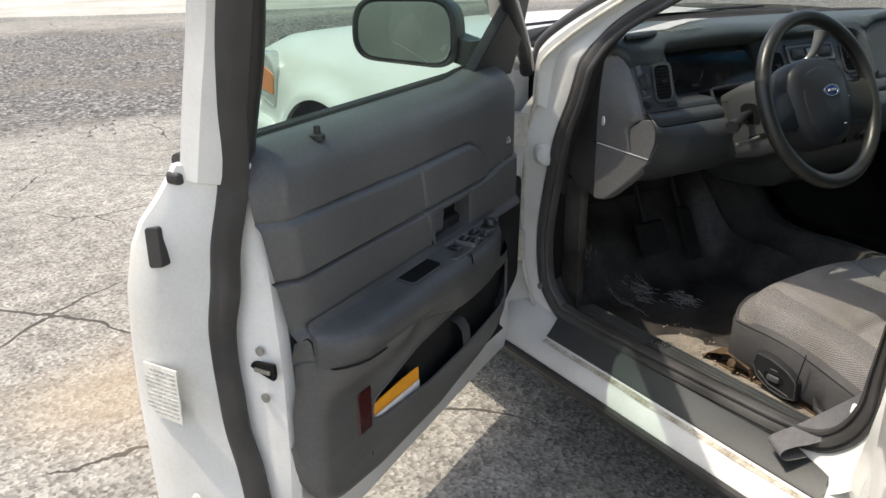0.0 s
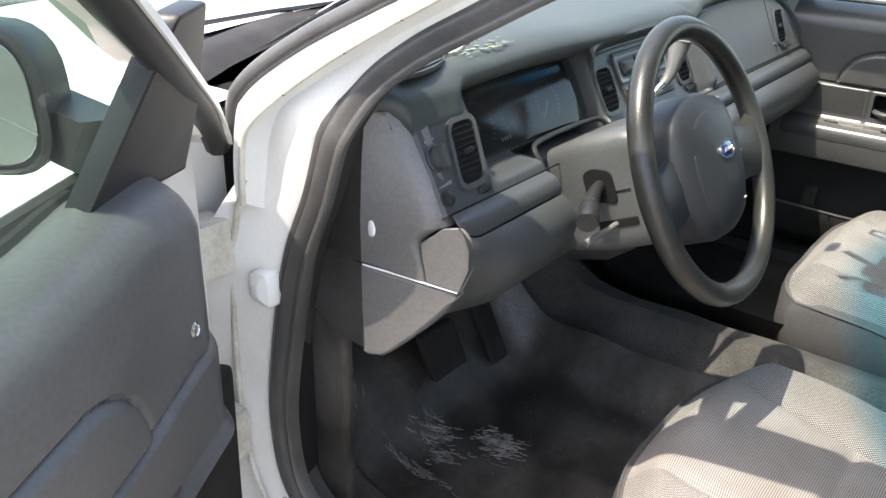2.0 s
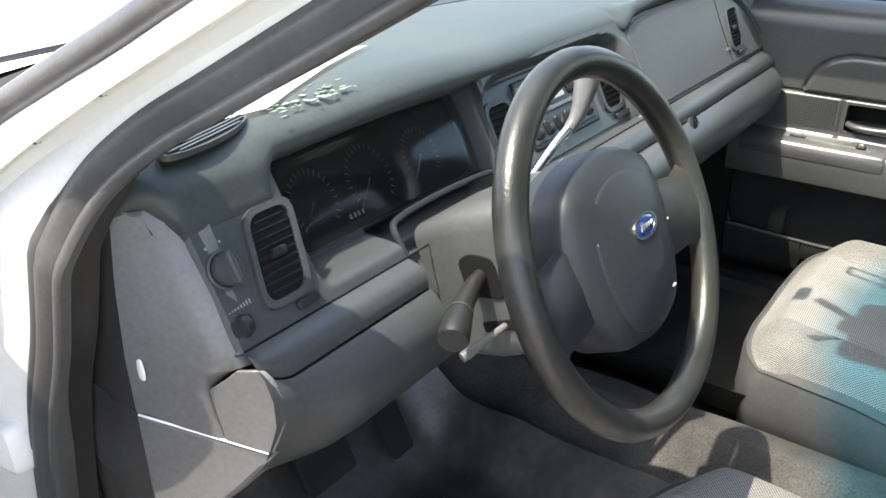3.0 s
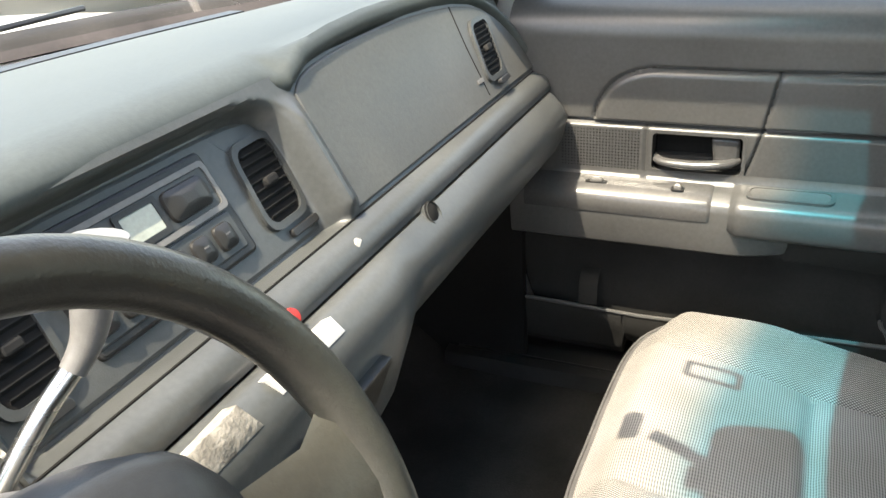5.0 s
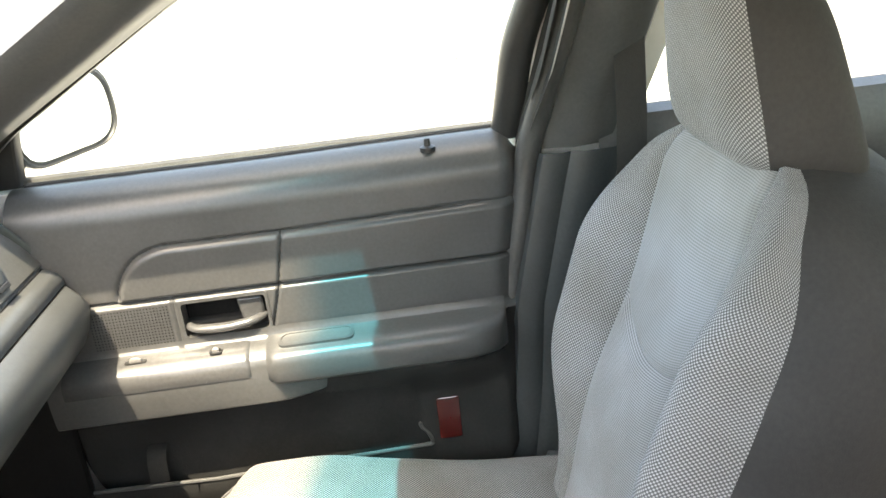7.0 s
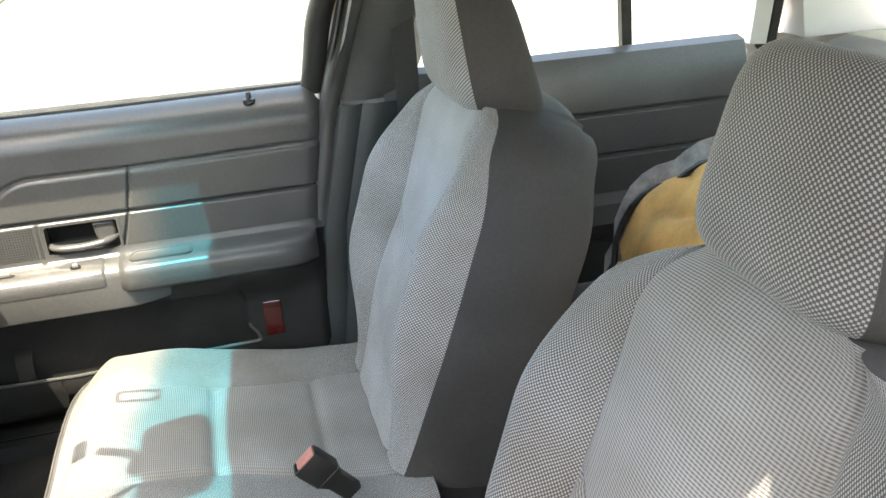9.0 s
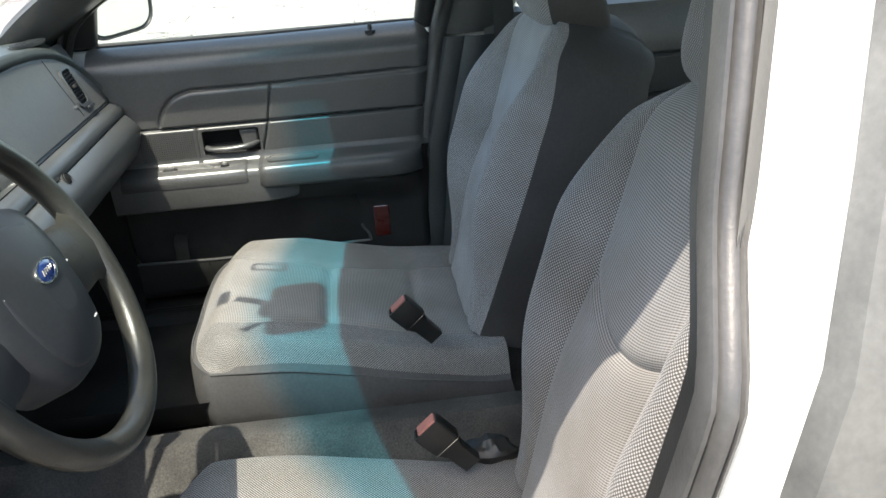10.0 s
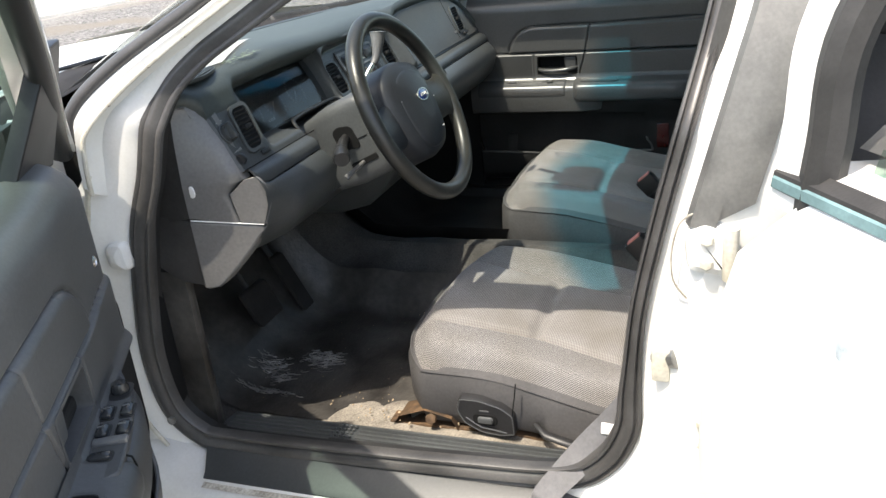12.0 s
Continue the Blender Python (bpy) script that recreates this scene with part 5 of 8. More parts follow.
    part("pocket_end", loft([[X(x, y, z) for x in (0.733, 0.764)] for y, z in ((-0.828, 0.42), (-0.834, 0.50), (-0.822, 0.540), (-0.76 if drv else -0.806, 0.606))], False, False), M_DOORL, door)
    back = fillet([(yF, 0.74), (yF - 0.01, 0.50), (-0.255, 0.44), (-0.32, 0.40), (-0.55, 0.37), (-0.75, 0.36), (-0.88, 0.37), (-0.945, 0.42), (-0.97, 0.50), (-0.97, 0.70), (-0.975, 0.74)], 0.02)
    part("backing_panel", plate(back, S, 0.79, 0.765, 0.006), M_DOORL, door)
    y_tab = -0.48 if drv else -0.36
    part("pocket_divider", loft([[X(x, y_tab + a, z) for a in (-0.016, 0.016)] for x, z in ((0.764, 0.525), (0.748, 0.520), (0.737, 0.505), (0.733, 0.470))], False, False), M_ARM if drv else M_DOORL, door, "tab across the pocket")
    part("panel_seam", tube([X(pad_x(y) + 0.004, y, low) for y in (-0.855, -0.875, -0.90, -0.92, -0.938, -0.950)] + [X(0.735, -0.9575, low + 0.004), X(0.737, -0.9605, 0.668), X(0.740, -0.962, 0.692), X(0.744, -0.966, 0.6995), X(0.757, -0.984, 0.6995)], 0.0016, 6), M_VOID, door, "dark seam under the armrest")
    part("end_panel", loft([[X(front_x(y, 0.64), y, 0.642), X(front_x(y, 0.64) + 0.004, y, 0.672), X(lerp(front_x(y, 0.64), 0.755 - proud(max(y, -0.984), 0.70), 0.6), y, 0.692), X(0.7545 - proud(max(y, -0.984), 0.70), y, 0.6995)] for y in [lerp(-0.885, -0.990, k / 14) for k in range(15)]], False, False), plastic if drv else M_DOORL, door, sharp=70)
    part("red_reflector", plate(rrect(-0.871, -0.833, 0.481, 0.560, 0.004), S, 0.745, 0.7275, 0.002), M_RED, door, "dark red door reflector")
    # lock knob, screw, sail panel
    part("belt_seal", loft([[X(a, y, (up_prof(y)[1][1]) + b) for a, b in ((0.826, -0.014), (0.827, 0.0), (0.832, 0.004), (0.840, 0.003), (0.842, -0.014))] for y in [lerp(-0.30 if drv else -0.24, -1.005, k / 16) for k in range(17)]]), M_SLAT, door, "black rubber strip between glass and trim")
    part("lock_knob", lathe([(0.012, -0.004), (0.012, 0.003), (0.0055, 0.005), (0.0050, 0.013), (0.0045, 0.016), (0.0, 0.017)], Matrix.Translation(X(0.780, -0.868, 0.975 if drv else 0.969)), 14), M_BLACK, door, "black lock knob in its collar")
    part("screw", lathe([(0.009, 0), (0.009, 0.004), (0.006, 0.006), (0.005, 0.002), (0.0, 0.002)], Matrix.Translation(X(0.757, -0.258, 0.842)) @ pose(0, 0, 0, 0, -90 * sgn, 0), 14), M_CHROME, door, "bright trim screw")
    part("sail_panel", plate(fillet([(-0.118, 0.955), (-0.335, 0.980), (-0.300, 1.06), (-0.262, 1.145), (-0.205, 1.150), (-0.145, 1.045)] if drv else [(-0.105, 0.978), (-0.245, 0.978), (-0.272, 1.065), (-0.32, 1.135), (-0.165, 1.07)], 0.008), lambda a, b, d: X(d - 0.42 * (b - 0.985), a, b), 0.825, 0.800, 0.005), M_BLACK, door, "black corner trim inside the mirror")
    # outside mirror, its glass turned towards the seats
    mc, toe, hw, hh = (Vector((-1.03, -0.215, 1.045)), 4, 0.135, 0.078) if drv else (Vector((1.0, -0.262, 1.05)), 34, 0.112, 0.082)
    MM = Matrix.Translation(mc) @ Matrix.Rotation(radians(-sgn * toe), 4, "Z")
    shape = fillet([(-hw, -hh * 0.95), (hw * 0.95, -hh * 0.80), (hw * 0.9, hh * 0.92), (-hw * 0.95, hh)], 0.06, 6)
    hs = []
    for d, s in ((0.10, 0.45), (0.09, 0.72), (0.05, 0.95), (0.0, 1.0), (-0.010, 1.0), (-0.012, 0.95), (-0.006, 0.90)):
        hs.append([MM @ Vector((sgn * p.x * s, d, p.y * s - 0.02 * (1 - s))) for p in shape])
    mr = part("mirror_housing", loft(hs), M_BLACK, door, "black door mirror housing", sharp=50)
    part("mirror_glass", plate([(p.x * 0.89, p.y * 0.87) for p in shape], lambda a, b, d: MM @ Vector((sgn * a, -d, b)), 0.0, 0.009, 0.001), M_DIM if drv else M_MIRROR, mr, "mirror glass")
    tip = MM @ Vector((-sgn * hw * 0.8, 0.04, -0.03))
    part("mirror_arm", loft([[Vector((q.x, q.y + a * 0.03, q.z + b * 0.028)) for a, b in ((-1, -1), (1, -1), (1, 1), (-1, 1))] for q in (X(0.835, -0.19, 1.01), X(0.865, -0.19, 1.005), tip)]), M_BLACK, mr)
    return door


driver_door = front_door(-1, "open white driver's door with dark grey inner trim", -60.8, M_DOOR)
front_door(1, "closed passenger door with grey vinyl trim", 0.0, M_DOORP)


# details on the end of the driver's door
EF = lambda a, b, d: Vector((-a, -1.0725 - d, b))
part("latch", plate(fillet([(0.775, 0.668), (0.815, 0.664), (0.822, 0.655), (0.80, 0.646), (0.778, 0.640), (0.774, 0.648)], 0.004), lambda a, b, d: Vector((-a, -1.0055 - d, b)), -0.002, 0.003, 0.001), M_VOID, driver_door, "dark door latch slot")
part("latch_claw", box(-0.812, -0.782, -1.012, -1.004, 0.650, 0.656, 0.002), M_STEEL, driver_door)
for x, z in ((0.803, 0.682), (0.800, 0.605)):
    part("latch_bolt", lathe([(0.0075, 0), (0.0075, 0.003), (0.004, 0.004), (0, 0.003)], Matrix.Translation((-x, -1.003, z)) @ pose(0, 0, 0, 90, 0, 0), 10), M_STEEL, driver_door, "dark latch bolt")
part("foam_block", plate(fillet([(0.905, 0.878), (0.932, 0.872), (0.932, 0.812), (0.904, 0.818)], 0.006), EF, -0.03, -0.001, 0.002), M_RUBBER, driver_door, "dark foam block on the door edge")
part("drain_plug", lathe([(0.010, 0), (0.010, 0.003), (0.006, 0.004), (0, 0.004)], Matrix.Translation((-0.90, -1.068, 0.43)) @ pose(0, 0, 0, 90, 0, 0), 12), M_JAMB, driver_door)
part("outer_handle", box(-0.891, -0.866, -1.060, -1.02, 0.938, 0.955, 0.006, 3), M_RUBBER, driver_door, "black end of the window trim")
stick = part("certification_label", plate([(0.905, 0.565), (0.905, 0.655), (0.972, 0.655), (0.972, 0.585), (0.958, 0.565)], EF, -0.002, 0.0008, 0.0002), M_STICK, driver_door, "worn white sticker with grey print")
rl = random.Random(2)
for i in range(11):
    zz = 0.648 - i * 0.0072
    x0 = 0.910
    while x0 < 0.962:
        w = rl.uniform(0.004, 0.016)
        part("print_bar", plate([(x0, zz), (x0 + w, zz), (x0 + w, zz - 0.0032), (x0, zz - 0.0032)], EF, 0.0006, 0.0012, 0.0001), M_PALEINK, stick)
        x0 += w + 0.003
# papers in the driver's door pocket (they stand where the open door holds them)
def slip(name, x, tops, low, material, label):
    """A thin sheet standing in the pocket of the open door."""
    bm = loft([[Vector((-x - a, y, z)) for a, z in ((0.0, low), (0.002, low), (0.002 - 0.003 * k, zt), (-0.003 * k, zt))] for k, (y, zt) in enumerate(tops)])
    bm.transform(Matrix.Translation((-0.868, 0.01, 0.30)) @ Matrix.Rotation(radians(-60.8), 4, "Z") @ Matrix.Translation((0.868, -0.01, -0.30)))
    solo(name, bm, material, label, "paper")


slip("orange_envelope", 0.744, ((-0.655, 0.502), (-0.667, 0.507), (-0.73, 0.512), (-0.818, 0.512)), 0.425, M_ORANGE, "folded orange paper standing in the door pocket")
slip("white_sheet", 0.7395, ((-0.66, 0.480), (-0.73, 0.484), (-0.820, 0.490)), 0.425, M_PAPER, "white paper sheet beside the orange envelope")


M_TEAL = mat("grey_teal_trim_strip", (0.13, 0.21, 0.22), 0.35, vary=0.2, vscale=12.0)


# rear doors: the driver's side stands open, the other is closed
def rear_door(sgn, label, turn):
    hinge = Vector((sgn * 0.955, -1.09, 0.30))
    door = thing("rear_hinged_door", hinge, label, "car door", group="rear doors", turn=turn)

    def X(x, y, z):
        return Vector((sgn * x, y, z))

    rows = []
    for z in (0.262, 0.33, 0.42, 0.52, 0.62, 0.72, 0.80, 0.86, 0.90, 0.93, 0.955):
        xo = skin_x(z) + 0.006
        yf = table([(0.26, -1.085), (0.75, -1.085), (0.86, -1.095), (0.90, -1.12), (0.93, -1.14), (0.955, -1.15)], z)
        rows.append([X(0.79, -1.14, z), X(0.86, -1.11, z), X(xo - 0.015, yf - 0.003, z), X(xo - 0.003, yf - 0.006, z), X(xo, yf - 0.02, z), X(xo + 0.004, -1.35, z), X(xo + 0.004, -1.7, z), X(xo, -1.98, z), X(xo - 0.02, -2.0, z), X(0.80, -1.98, z)])
    part("door_shell", loft(rows), M_WHITE, door, "white outer door panel", sharp=35)
    part("belt_moulding", loft([[X(0.903, y, 0.922), X(0.912, y, 0.930), X(0.908, y, 0.948), X(0.893, y, 0.958), X(0.870, y, 0.940)] for y in (-1.090, -1.4, -1.7, -1.97)]), M_RUBBER, door, "black window sill moulding")
    part("moulding_strip", loft([[X(0.9125, y, 0.930), X(0.9118, y, 0.941), X(0.907, y, 0.945)] for y in (-1.092, -1.4, -1.7, -1.97)]), M_TEAL, door, "grey-teal strip on the moulding")
    post = spline([X(0.897, -1.100, 0.91), X(0.885, -1.100, 1.0), X(0.866, -1.104, 1.13), X(0.785, -1.160, 1.31), X(0.70, -1.22, 1.378), X(0.655, -1.4, 1.395), X(0.66, -1.75, 1.37), X(0.73, -1.93, 1.22), X(0.86, -2.02, 0.96)], 6)
    part("window_frame", loft([[p + X(0.014, 0.012, 0), p + X(-0.03, 0.015, 0), p + X(-0.03, -0.03, -0.004), p + X(0.012, -0.028, -0.004)] for p in post]), M_WHITE, door, "white window frame", sharp=30)
    part("glass_channel", tube([p + X(-0.004, -0.045, -0.012) for p in post], 0.024, 8), M_RUBBER, door, "black glass run channel")
    part("quarter_divider", loft([[X(0.845 - 0.3 * (z - 0.96) + a, y + b, z) for a, b in ((-0.01, -0.012), (0.01, -0.012), (0.01, 0.012), (-0.01, 0.012))] for y, z in ((-1.70, 0.96), (-1.66, 1.15), (-1.62, 1.36))]), M_RUBBER, door, "black quarter glass divider")
    if sgn < 0:
        part("window_pane", loft([[X(0.852 - 0.38 * (z - 0.96), y, z) for y in (-1.18, -1.45, -1.70)] for z in (0.96, 0.985)], False, False), M_SIDEGL, door, "green tinted glass, wound down")
    else:
        part("window_pane", loft([[X(0.852 - 0.38 * (z - 0.96), y, z) for y in (-1.18, -1.45, -1.98)] for z in (0.96, 1.36)], False, False), M_SIDEGR, door, "green tinted glass")
    # inner trim
    rows = []
    for y in (-1.13, -1.3, -1.6, -1.95):
        rows.append([X(0.83, y, 0.972), X(0.80, y, 0.994), X(0.772, y, 0.985), X(0.757, y, 0.95), X(0.753, y, 0.87), X(0.762, y, 0.862), X(0.75, y, 0.855), X(0.75, y, 0.775), X(0.76, y, 0.768), X(0.75, y, 0.76), X(0.75, y, 0.68), X(0.70, y, 0.672), X(0.69, y, 0.63), X(0.72, y, 0.58), X(0.76, y, 0.56), X(0.76, y, 0.36), X(0.80, y, 0.35)])
    part("inner_trim", loft(rows, False, False), M_DOORP, door, "grey vinyl inner panel with horizontal seams", sharp=25)
    part("pull_handle", tube([X(0.75, -1.47, 0.637), X(0.738, -1.48, 0.64), X(0.736, -1.56, 0.642), X(0.75, -1.57, 0.64)], 0.008, 8), M_GREY, door, "grey release lever")
    return door


rear_l = rear_door(-1, "open white rear door with scratched paint", -57.0)
rear_door(1, "closed rear door with grey vinyl trim", 0.0)
part("paint_dent", lathe([(0.0, 0.0022), (0.012, 0.002), (0.021, 0.0008), (0.024, -0.002)], Matrix.Translation((-0.9680, -1.300, 0.845)) @ pose(0, 0, 0, 0, -75, 0) @ Matrix.Diagonal((0.95, 0.5, 0.7, 1)), 12), mat("bare_grey_blue_primer", (0.36, 0.41, 0.44), 0.6, vary=0.2, vscale=60.0), rear_l, "grey scuff in the paint")

# inner trim of the centre pillars and the belts
for sgn in (-1, 1):
    pil = thing("pillar_trim_panel", (sgn * 0.76, -1.05, 0.33), "dark grey plastic centre pillar trim", "car trim", group="pillar trims")
    rows = []
    for z in (0.33, 0.42, 0.55, 0.70, 0.85, 0.945):
        yf = table([(0.33, -0.93), (0.50, -0.955), (0.70, -0.972), (0.945, -1.03)], z)
        b = 0.012 * bump1(z, 0.6, 0.2)
        rows.append([Vector((sgn * 0.79, yf + 0.006, z)), Vector((sgn * (0.752 - b), yf - 0.012, z)), Vector((sgn * (0.745 - b), yf - 0.04, z)), Vector((sgn * (0.752 - b), yf - 0.055, z)), Vector((sgn * (0.742 - b), yf - 0.075, z)), Vector((sgn * 0.745, yf - 0.12, z)), Vector((sgn * 0.77, yf - 0.16, z))])
    part("lower_trim", loft(rows, False, False), M_DASH, pil, "ribbed lower pillar trim", sharp=50)
    rows = []
    for z in (0.950, 1.0, 1.1, 1.2, 1.3, 1.37):
        yf = table([(0.945, -1.03), (1.17, -1.085), (1.37, -1.13)], z)
        x = tumble(z, 0.765)
        rows.append([Vector((sgn * (x + 0.02), yf + 0.01, z)), Vector((sgn * x, yf - 0.01, z)), Vector((sgn * (x - 0.012), yf - 0.06, z)), Vector((sgn * x, yf - 0.12, z)), Vector((sgn * (x + 0.02), yf - 0.13, z))])
    part("upper_trim", loft(rows, False, False), M_ARM, pil, "dark upper pillar trim", sharp=50)
    part("shoulder_belt", loft([[Vector((sgn * x, y + a, z)) for a in (-0.023, 0.023)] for x, y, z in ((0.70, -1.16, 1.26), (0.715, -1.17, 1.0), (0.73, -1.165, 0.6))], False, False), M_BACKV, pil, "seat belt webbing")

# rubber between the closed door and its pillar
sp = [Vector((tumble(z, 0.774), table([(0.33, -0.925), (0.50, -0.952), (0.70, -0.972), (0.945, -1.022), (1.17, -1.082), (1.37, -1.12)], z), z)) for z in (0.36, 0.45, 0.55, 0.65, 0.75, 0.85, 0.95, 1.05, 1.15, 1.25, 1.34)]
part("pillar_seal", tube(spline(sp, 4), 0.020, 10), M_SEAL, body, "black rubber seal along the pillar")
part("pillar_seal_lip", tube([p + Vector((-0.010, 0.022, 0)) for p in spline(sp, 4)][:15], 0.003, 6), M_JAMB, body, "thin pale edge of the door")


# ---- dashboard ----
dash = thing("dashboard", (0, -0.1, 0.60), "charcoal plastic dashboard with faded grey-green top pad", "dashboard")
XL, XR = -0.752, 0.775


def brow_y(x):
    """How far the top pad's lip stands towards the seats."""
    return -0.188 - 0.012 * bump1(x, -0.36, 0.22)


LID_EDGE = [(0.15, 0.970), (0.187, 0.972), (0.198, 0.984), (0.235, 0.997), (0.30, 1.0015), (0.376, 1.003), (0.46, 1.0005), (0.55, 0.995), (0.61, 0.988), (0.66, 0.978), (0.69, 0.966), (0.715, 0.950), (0.733, 0.930), (0.745, 0.910), (0.757, 0.868)]
# top pad: from the windscreen to the lip, then down to the fascia
rows = []
for i in range(181):
    x = lerp(XL, XR, i / 180)
    e = smooth(0.69, 0.765, x - 0.012) + smooth(-0.715, -0.755, x)
    yl = brow_y(x) + 0.035 * e
    zt = 1.022 + 0.012 * bump1(x, -0.38, 0.2) - 0.045 * e ** 2
    base_y = 0.33 - 0.27 * (x / 0.78) ** 2
    rows.append([Vector((x, base_y, 0.972)), Vector((x, base_y - 0.06, 0.982)), Vector((x, lerp(base_y, yl, 0.45), zt - 0.014)), Vector((x, lerp(base_y, yl, 0.75), zt - 0.001)), Vector((x, yl + 0.05, zt)), Vector((x, yl + 0.026, zt - 0.003)), Vector((x, yl + 0.010, zt - 0.010)),
                 Vector((x, yl + 0.002, zt - 0.018)), Vector((x, yl, zt - 0.026)), Vector((x, yl + 0.004, zt - 0.033)), Vector((x, yl + 0.016, zt - 0.042)), Vector((x, -0.13, zt - 0.070)), Vector((x, 0.0, zt - 0.075))])
    b = smooth(-0.572, -0.600, x) * smooth(-0.722, -0.700, x)
    for k, (z, d) in enumerate(((0.996, 0.010), (0.988, 0.009), (0.979, 0.0065), (0.970, 0.0042), (0.962, 0.0030), (0.955, -0.004))):
        rows[-1][7 + k] = rows[-1][7 + k].lerp(fascia(x, z, d), b)
    # over the passenger lid the pad rolls down to the lid's rounded edge
    zl = table(LID_EDGE, x)
    b = smooth(0.160, 0.205, x)
    for k, (up, d) in enumerate(((0.024, 0.008), (0.0185, 0.0115), (0.014, 0.012), (0.0095, 0.0105), (0.006, 0.0065), (0.0035, 0.001), (0.002, -0.006))):
        rows[-1][6 + k] = rows[-1][6 + k].lerp(fascia(x, zl + up, d), b)
pad = part("top_pad", loft(rows, False, False), M_PAD, dash, "faded grey-green soft dashboard top", sharp=50)


def pad_z(x, y):
    base_y = 0.33 - 0.27 * (x / 0.78) ** 2
    return 1.022 + 0.012 * bump1(x, -0.38, 0.2) - 0.040 * smooth(-0.1, base_y, y)


# demister slot along the glass, corner outlets
part("demister_slot", loft([[Vector((x, y - 0.012, pad_z(x, y) + 0.001)), Vector((x, y + 0.012, pad_z(x, y) + 0.001)), Vector((x, y + 0.012, pad_z(x, y) + 0.005)), Vector((x, y - 0.012, pad_z(x, y) + 0.005))] for x, y in [(lerp(-0.5, 0.5, i / 16), 0.20 - 0.16 * (lerp(-0.5, 0.5, i / 16) / 0.6) ** 2) for i in range(17)]]), M_BLACK, dash, "black demister slot")
for sx in (-1, 1):
    fz = lambda a, b, d: Vector((a, b, pad_z(a, b) + d))
    cx = sx * 0.632
    oval = [(cx + 0.056 * math.cos(t), -0.163 - sx * 0.19 * 0.056 * math.cos(t) + 0.019 * math.sin(t)) for t in [2 * math.pi * k / 28 for k in range(28)]]
    grill = part("side_demister", plate(oval, fz, -0.004, 0.002, 0.0005), M_BLACK, dash, "oval side window demister")
    for k in range(5):
        t = lerp(-0.66, 0.66, k / 4)
        half = 0.054 * math.sqrt(1 - t * t)
        part("slat", loft([[fz(cx + a, -0.163 + 0.019 * t - sx * 0.19 * a + o, 0.002 + h) for o, h in ((-0.0014, 0), (0.0014, 0), (0.0014, 0.0025), (-0.0014, 0.0025))] for a in (-half, 0, half)]), M_DASH, grill)
    rim = [(cx + (x_ - cx) * 1.06, -0.163 + (y_ + 0.163) * 1.12) for x_, y_ in oval]
    part("demister_rim", ring(rim, oval, fz, -0.002, 0.003), M_DASH, grill, "raised rim")
# dried residue near the driver's edge
gk = bmesh.new()
rg = random.Random(8)
for i in range(60):
    a, b = rg.gauss(-0.50, 0.03), rg.gauss(-0.165, 0.012)
    own = bmesh.new()
    bmesh.ops.create_icosphere(own, subdivisions=1, radius=1)
    own.transform(Matrix.Translation((a, b, pad_z(a, b) + 0.0005 - 0.02 * max(0, -0.19 - b))) @ Matrix.Diagonal((rg.uniform(0.002, 0.006), rg.uniform(0.001, 0.003), 0.0004, 1)))
    merge(gk, own)
tagged(part("dried_residue", gk, M_GUNK, dash, "flaky dried residue on the pad"), kind="stuff")

# front of the dashboard as one moulded sheet: driver's panel, instrument pocket, centre recess, ledge
def pocket(x, z):
    """The instrument pocket: 1 on its floor, 0 outside; its lower wall slopes out as a shelf."""
    return smooth(-0.588, -0.568, x) * smooth(-0.226, -0.244, x) * smooth(0.872, 0.906, z)


def centre(x, z):
    u, w = (x + 0.033) / 0.203, max(0.0, (z - 0.90) / 0.098)
    r = (abs(u) ** 7 + w ** 7) ** (1 / 7)
    return (1 - smooth(0.90, 1.0, r)) * smooth(0.864, 0.869, z)


def column_gap(x, z):
    return smooth(-0.468, -0.460, x) * smooth(-0.236, -0.244, x) * smooth(0.903, 0.896, z)


def depth(x, z):
    d = 0.002 - 0.050 * pocket(x, z) - 0.028 * centre(x, z) - 0.045 * column_gap(x, z)
    d += 0.012 * bump1(x, 0.172, 0.016) * smooth(0.862, 0.88, z) * smooth(0.990, 0.955, z)
    if z < 0.8635:
        d += 0.016 * math.sin(math.pi / 2 * min(1.0, (0.8635 - z) / 0.018)) - 0.003 * smooth(0.838, 0.831, z)
    d -= 0.03 * smooth(0.745, 0.775, x)
    return d - 0.010 * smooth(-0.698, -0.704, x) * smooth(0.862, 0.866, z)


zs = [1.004 - 0.003 * k for k in range(46)] + [0.8665, 0.8645, 0.8635, 0.862, 0.859, 0.855, 0.850, 0.845, 0.840, 0.836, 0.833, 0.831]
xs = [lerp(-0.704, XR, k / 420) for k in range(421)]


def pinch(x):
    """The ledge narrows to a rounded tip at the driver's end: 1 along its length, near 0 at the tip."""
    t = max(0.0, min(1.0, (-0.664 - x) / 0.040))
    return 0.06 + 0.94 * math.sqrt(1 - t * t)


def ledge_z(x, z):
    return z if z > 0.8635 else 0.8635 - (0.8635 - z) * pinch(x)


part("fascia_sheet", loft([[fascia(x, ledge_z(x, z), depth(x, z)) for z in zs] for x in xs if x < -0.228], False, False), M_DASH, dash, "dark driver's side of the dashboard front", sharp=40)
# from the centre on, the sheet takes a lighter copy of the charcoal
part("fascia_sheet", loft([[fascia(x, z, depth(x, z)) for z in zs] for x in xs if x > -0.2335], False, False), M_DASHP, dash, "lighter passenger side of the dashboard front", sharp=40)
part("ledge_seam", tube([fascia(x, 0.8637, depth(x, 0.8637) + 0.0006) for x in xs[2:-6] if not -0.465 < x < -0.24], 0.0011, 6), M_VOID, dash, "thin dark seam")


